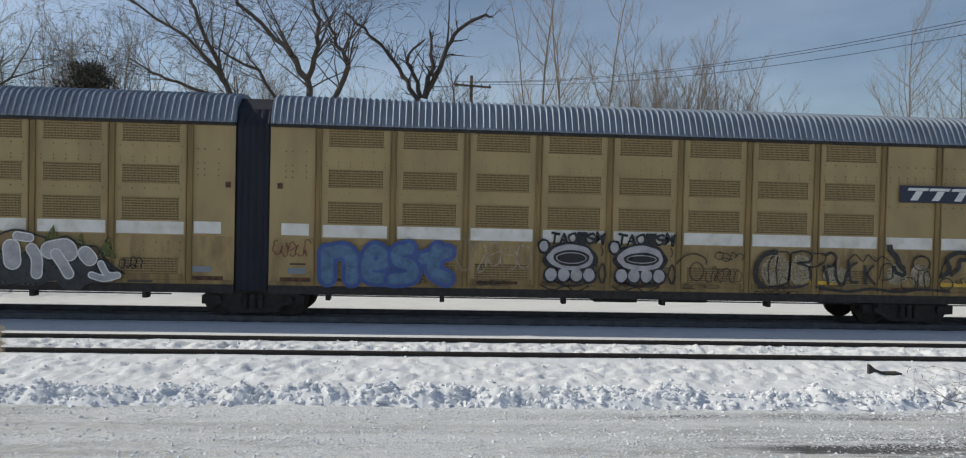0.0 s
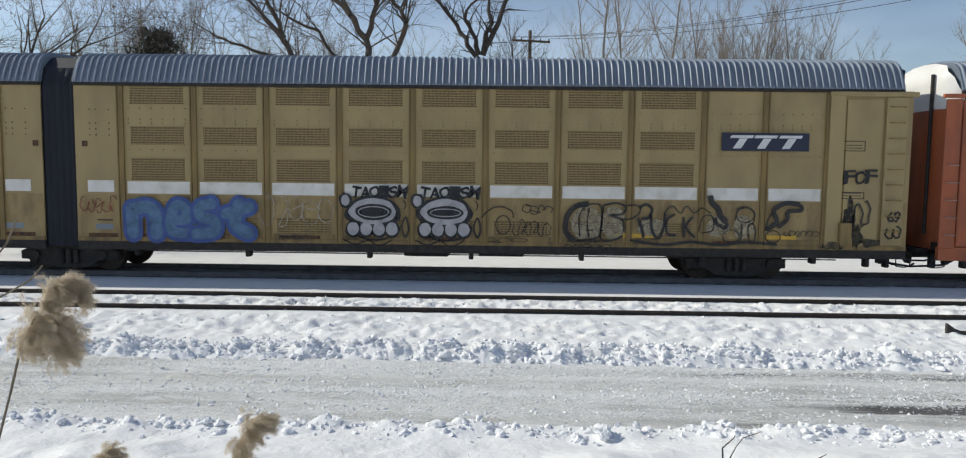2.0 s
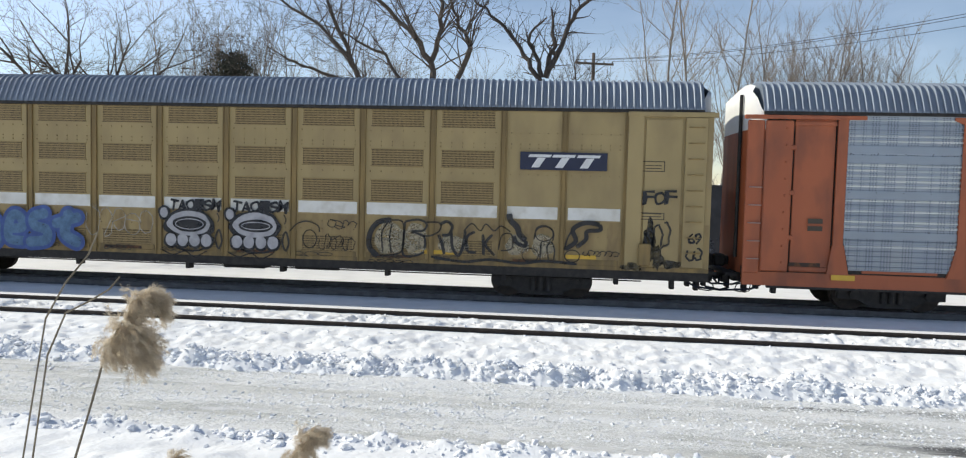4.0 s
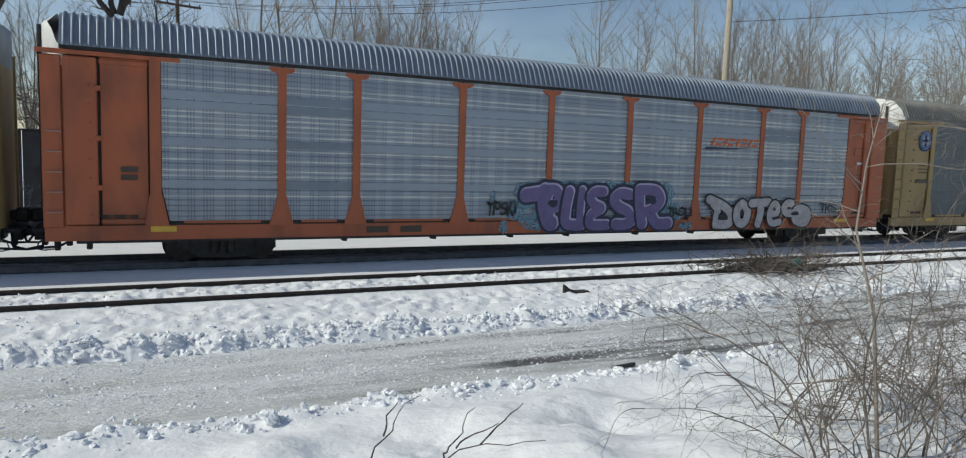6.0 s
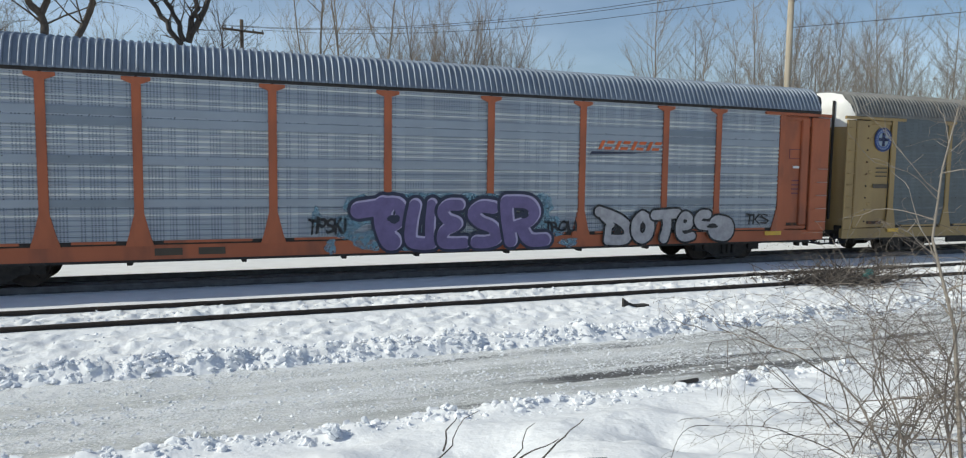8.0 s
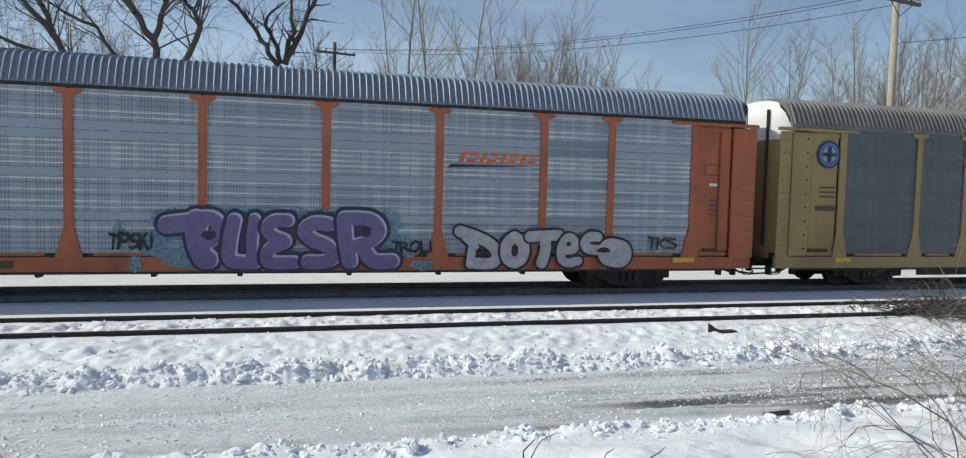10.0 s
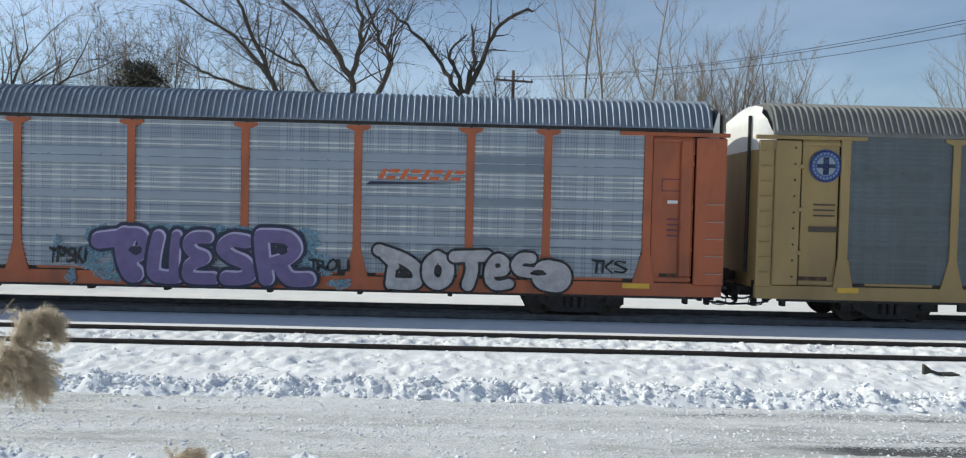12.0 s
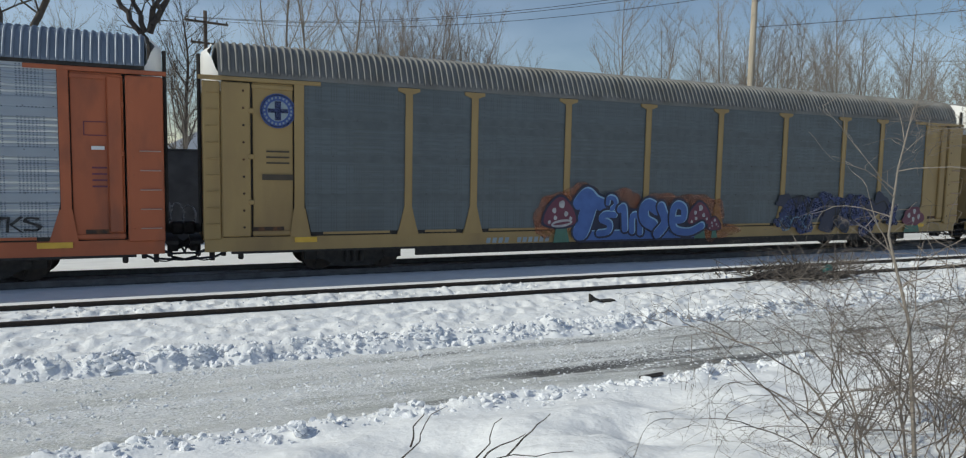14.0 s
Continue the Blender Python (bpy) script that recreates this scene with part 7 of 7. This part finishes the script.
thicket(15.6, 13.5, 71, 26, 0.7, 0.9, 1.7, "pale twiggy shrub growing beside the rails")
thicket(17.6, 13.2, 73, 22, 0.8, 0.9, 1.8, "pale twiggy shrub growing beside the rails")
BRAMBLE = "tangled leafless bramble bush with arching brown twigs"
thicket(4.6, 3.1, 41, 26, 0.3, 1.2, 2.2, BRAMBLE, (-0.25, 0.1))
thicket(5.6, 4.1, 43, 24, 0.4, 1.1, 2.1, "dense leafless shrub of thin brown twigs")
thicket(6.4, 3.7, 47, 24, 0.4, 1.3, 2.4, "dense leafless shrub of thin brown twigs")
thicket(7.1, 3.3, 61, 20, 0.4, 1.2, 2.3, "dense leafless shrub of thin brown twigs")
thicket(5.9, 3.0, 83, 18, 0.4, 1.2, 2.2, "dense leafless shrub of thin brown twigs")
thicket(7.0, 4.5, 89, 14, 0.5, 1.1, 2.0, "dense leafless shrub of thin brown twigs")
thicket(5.2, 2.6, 53, 18, 0.3, 1.2, 2.0, BRAMBLE, (-0.1, 0.0))


def sapling():
    t = thing("sapling", *spot(56.5, -16, 5.6), "slender pale bare sapling rising from the brambles", "sapling")
    o = t.matrix_basis.translation
    rng = random.Random(77)
    way = [spot(55.7, -10.1, 5.6) - o, spot(54.1, -4.2, 5.6) - o, spot(54.4, 0.5, 5.6) - o, spot(55.1, 4.7, 5.6) - o]
    gz = height(o.x, o.y) - o.z
    way = [Vector((0.05, 0, gz - 0.05))] + way
    segs = []
    r = 0.017
    for k, (a, c) in enumerate(zip(way, way[1:])):
        segs.append((a, c, r, r * 0.72))
        for j in range(4 if k else 0):
            p = a.lerp(c, rng.random())
            arching(rng, segs, p, Vector((rng.gauss(0, 1), rng.gauss(0, 0.6), rng.uniform(0.2, 0.8))).normalized(), rng.uniform(0.35, 0.8), r * 0.45, 7, 0.02, 1)
        r *= 0.72
    v, f = tubes([q[:4] for q in segs], lambda q: 6)
    raw("stem", v, f, M_PALEBARK, t)
    return t


sapling()


def fallen_twig(rows, label):
    o = Vector(rows[0][0])
    z = height(o.x, o.y)
    t = thing("twig", o.x, o.y, z, label, "twig")
    rng = random.Random(len(label))
    segs = []
    for line in rows:
        bent = [Vector(line[0])]
        for a, c in zip(line, line[1:]):
            a, c = Vector(a), Vector(c)
            side = (c - a).length * 0.09
            bent += [a.lerp(c, u) + Vector((rng.gauss(0, side), rng.gauss(0, side), rng.gauss(0, side * 0.6))) for u in (0.35, 0.7)] + [c]
        line = bent
        for k, (a, c) in enumerate(zip(line, line[1:])):
            r = 0.0085 * (1 - 0.7 * k / max(1, len(line) - 1))
            segs.append((Vector(a) - Vector((o.x, o.y, z)), Vector(c) - Vector((o.x, o.y, z)), r, r * 0.75))
    v, f = tubes(segs, lambda q: 6)
    raw("stem", v, f, M_DARKBARK, t)


D = 5.0
fallen_twig([[spot(17.2, -25.5, D), spot(17.7, -22.9, D), spot(19.2, -21.2, D), spot(21.3, -19.1, D)], [spot(18.4, -22.1, D), spot(18.6, -20.6, D), spot(19.5, -19.6, D)]], "dry forked twig standing in the snow")
fallen_twig([[spot(20.5, -26.0, D), spot(22.5, -24.35, D), spot(27, -22.6, D), spot(32, -22.1, D)], [spot(26.5, -22.7, D), spot(28.5, -20.8, D), spot(30, -19.4, D)]], "dry forked branch lying on the snow")
fallen_twig([[spot(23.6, -24.0, D), spot(23.9, -22.9, D), spot(25, -21.4, D), spot(26, -19.9, D)]], "single dry twig standing in the snow")
fallen_twig([[spot(24.5, -23.0, D), spot(26.0, -21.9, D), spot(28.0, -21.0, D)]], "short dark stick lying on the snow")


def plume_head(rng, pts, width, n, wind):
    """Loose silky head of a reed: drooping branchlets, blown to one side, each thick with fine hairs."""
    vs, fs = [], []
    m = len(pts) - 1
    for k in range(n):
        u = m * (k + rng.random()) / n
        i = min(int(u), m - 1)
        p = pts[i].lerp(pts[i + 1], u - i)
        swell = 0.45 + 0.55 * math.sin(math.pi * (0.12 + 0.8 * u / m))
        d = (Vector((rng.gauss(0, 0.6), rng.gauss(0, 0.7), rng.gauss(0.25, 0.6))) + wind * 0.8).normalized()
        ln = width * swell * rng.uniform(0.7, 1.5)
        for g in range(6):
            d = (d + wind * 0.3 + Vector((rng.gauss(0, 0.1), rng.gauss(0, 0.1), -0.2))).normalized()
            p = p + d * ln / 6
            for h in range(26):
                c = p + Vector((rng.gauss(0, 1), rng.gauss(0, 1), rng.gauss(0, 1))) * 0.0045
                e = (d * 0.9 + wind * 0.35 + Vector((rng.gauss(0, 0.42), rng.gauss(0, 0.42), rng.gauss(-0.1, 0.42)))).normalized()
                hl = rng.uniform(0.008, 0.026)
                side = e.orthogonal().normalized() * 0.00055
                o = len(vs)
                vs += [c - side, c + side, c + e * hl]
                fs.append((o, o + 1, o + 2))
    return vs, fs


def reed(base, heads, label, stem_pts):
    o = Vector(base)
    t = thing("reed", o.x, o.y, o.z, label, "reed")
    pts = [Vector((0, 0, 0))] + [p - o for p in stem_pts]
    v, f = tubes([(a, c, 0.0042, 0.0036) for a, c in zip(pts, pts[1:])], lambda q: 6)
    raw("stem", v, f, M_STRAW, t, "thin dry reed stem")
    for k, (line, width, n) in enumerate(heads):
        v, f = plume_head(random.Random(50 + k), [p - o for p in line], width, n, Vector((0.5, 0.0, 0.0)))
        tagged(raw("plume", v, f, M_PLUME, t, "fluffy tan seed plume"), kind="stuff")
    return t


RD = 2.7


def line_of(pairs, d=RD):
    return [spot(a, e, d) for a, e in pairs]


def foot(az, d=RD):
    p = spot(az, 0, d)
    return Vector((p.x, p.y, height(p.x, p.y) - 0.05))


reed_a = reed(foot(-39.5), [(line_of(((-34.5, -12.2), (-34.1, -11.0), (-33.4, -10.5), (-32.8, -11.1), (-32.5, -12.2), (-32.3, -12.9))), 0.09, 190),
                            (line_of(((-33.2, -9.7), (-32.7, -8.5), (-32.0, -8.1), (-31.3, -8.5), (-30.9, -9.4))), 0.055, 120)],
              "tall dry reed with a fluffy tan plume", line_of(((-36.3, -19.2), (-35.2, -15.2), (-34.5, -12.3), (-33.4, -9.9))))
reed_b = reed(foot(-22.0), [(line_of(((-20.8, -21.8), (-20.3, -20.4), (-19.4, -19.4), (-18.2, -19.2))), 0.06, 100)],
              "short dry reed with a narrow tan plume", line_of(((-21.2, -24.5), (-20.8, -21.8))))
reed_c = reed(foot(-31.5), [(line_of(((-30.4, -21.6), (-30.2, -20.4), (-29.5, -20.1), (-29.0, -20.9))), 0.05, 70)],
              "short dry reed with a drooping tan plume", line_of(((-31.0, -25), (-30.5, -21.5))))
reed_d = reed(foot(-40.5, 3.4), [], "bare dry stalk with a crooked tip", line_of(((-37.5, -12.0), (-36.4, -9.2), (-35.0, -8.5), (-33.7, -7.7), (-33.0, -6.8)), 3.4))
reed_e = reed(foot(-41.0, 3.6), [], "bare dry stalk with a crooked tip", line_of(((-37.6, -9.5), (-36.4, -7.1), (-35.0, -5.2), (-34.4, -3.6)), 3.6))


def grass_tuft(az, el, d, seed, label):
    p = spot(az, el, d)
    z = height(p.x, p.y)
    t = thing("dry_grass", p.x, p.y, z, label, "grass")
    rng = random.Random(seed)
    segs = []
    for k in range(16):
        arching(rng, segs, Vector((rng.gauss(0, 0.08), rng.gauss(0, 0.08), -0.02)), Vector((rng.gauss(0, 0.5), rng.gauss(0, 0.5), 1)).normalized(), rng.uniform(0.18, 0.45), 0.0025, 6, 0.12, 1 if rng.random() < 0.3 else 0)
    v, f = tubes([q[:4] for q in segs], lambda q: 3)
    tagged(raw("grass_blade", v, f, M_STRAW, t), kind="stuff")


for i, (az, el, d) in enumerate(((-6, -24, 5.4), (-2, -23.5, 5.5), (4, -25, 5.2), (7, -24.5, 5.3), (-13, -23.5, 5.5), (-24, -24, 5.3), (12.5, -25, 5.2))):
    grass_tuft(az, el, d, 200 + i, "sparse dry grass stalks poking through the snow")


# ---------------------------------------------------------------- what moves
def train_at(t):
    return float(np.interp(t, [a for a, _ in TRAIN], [s for _, s in TRAIN]))


def motions():
    times = [k / 10 for k in range(141)]
    for car in (left, ttx, orange, mustard, last):
        x0, y0, z0 = car.matrix_basis.translation
        walk(car, [(t, pose(x0 + train_at(t) , y0, z0)) for t, _ in TRAIN])
    for r, rows in ((reed_a, ((0, -0.6), (0.5, 0.6), (1.0, 0.3), (1.5, 0.4), (2.2, 0.0), (3.2, 0.7), (4.5, 1.2), (6.5, 1.5), (9.0, 2.0), (10.4, 0.4), (11.0, 0.4), (11.5, 2.9), (12.0, 0.2), (14.0, 0.8))),
                    (reed_b, ((0, 0.5), (1.5, 0.3), (2.2, 0.0), (4.5, -1.2), (8.0, -3.0), (11.0, -8.0), (12.0, -9.0), (14.0, -7.0)))):
        x0, y0, z0 = r.matrix_basis.translation
        walk(r, [(t, pose(x0, y0, z0, 0, a, 0)) for t, a in rows])
    for w in WHEELS:
        x0, y0, z0 = w.matrix_basis.translation
        walk(w, [(t, pose(x0, y0, z0, 0, math.degrees(train_at(t) / 0.455), 0)) for t in times])


motions()
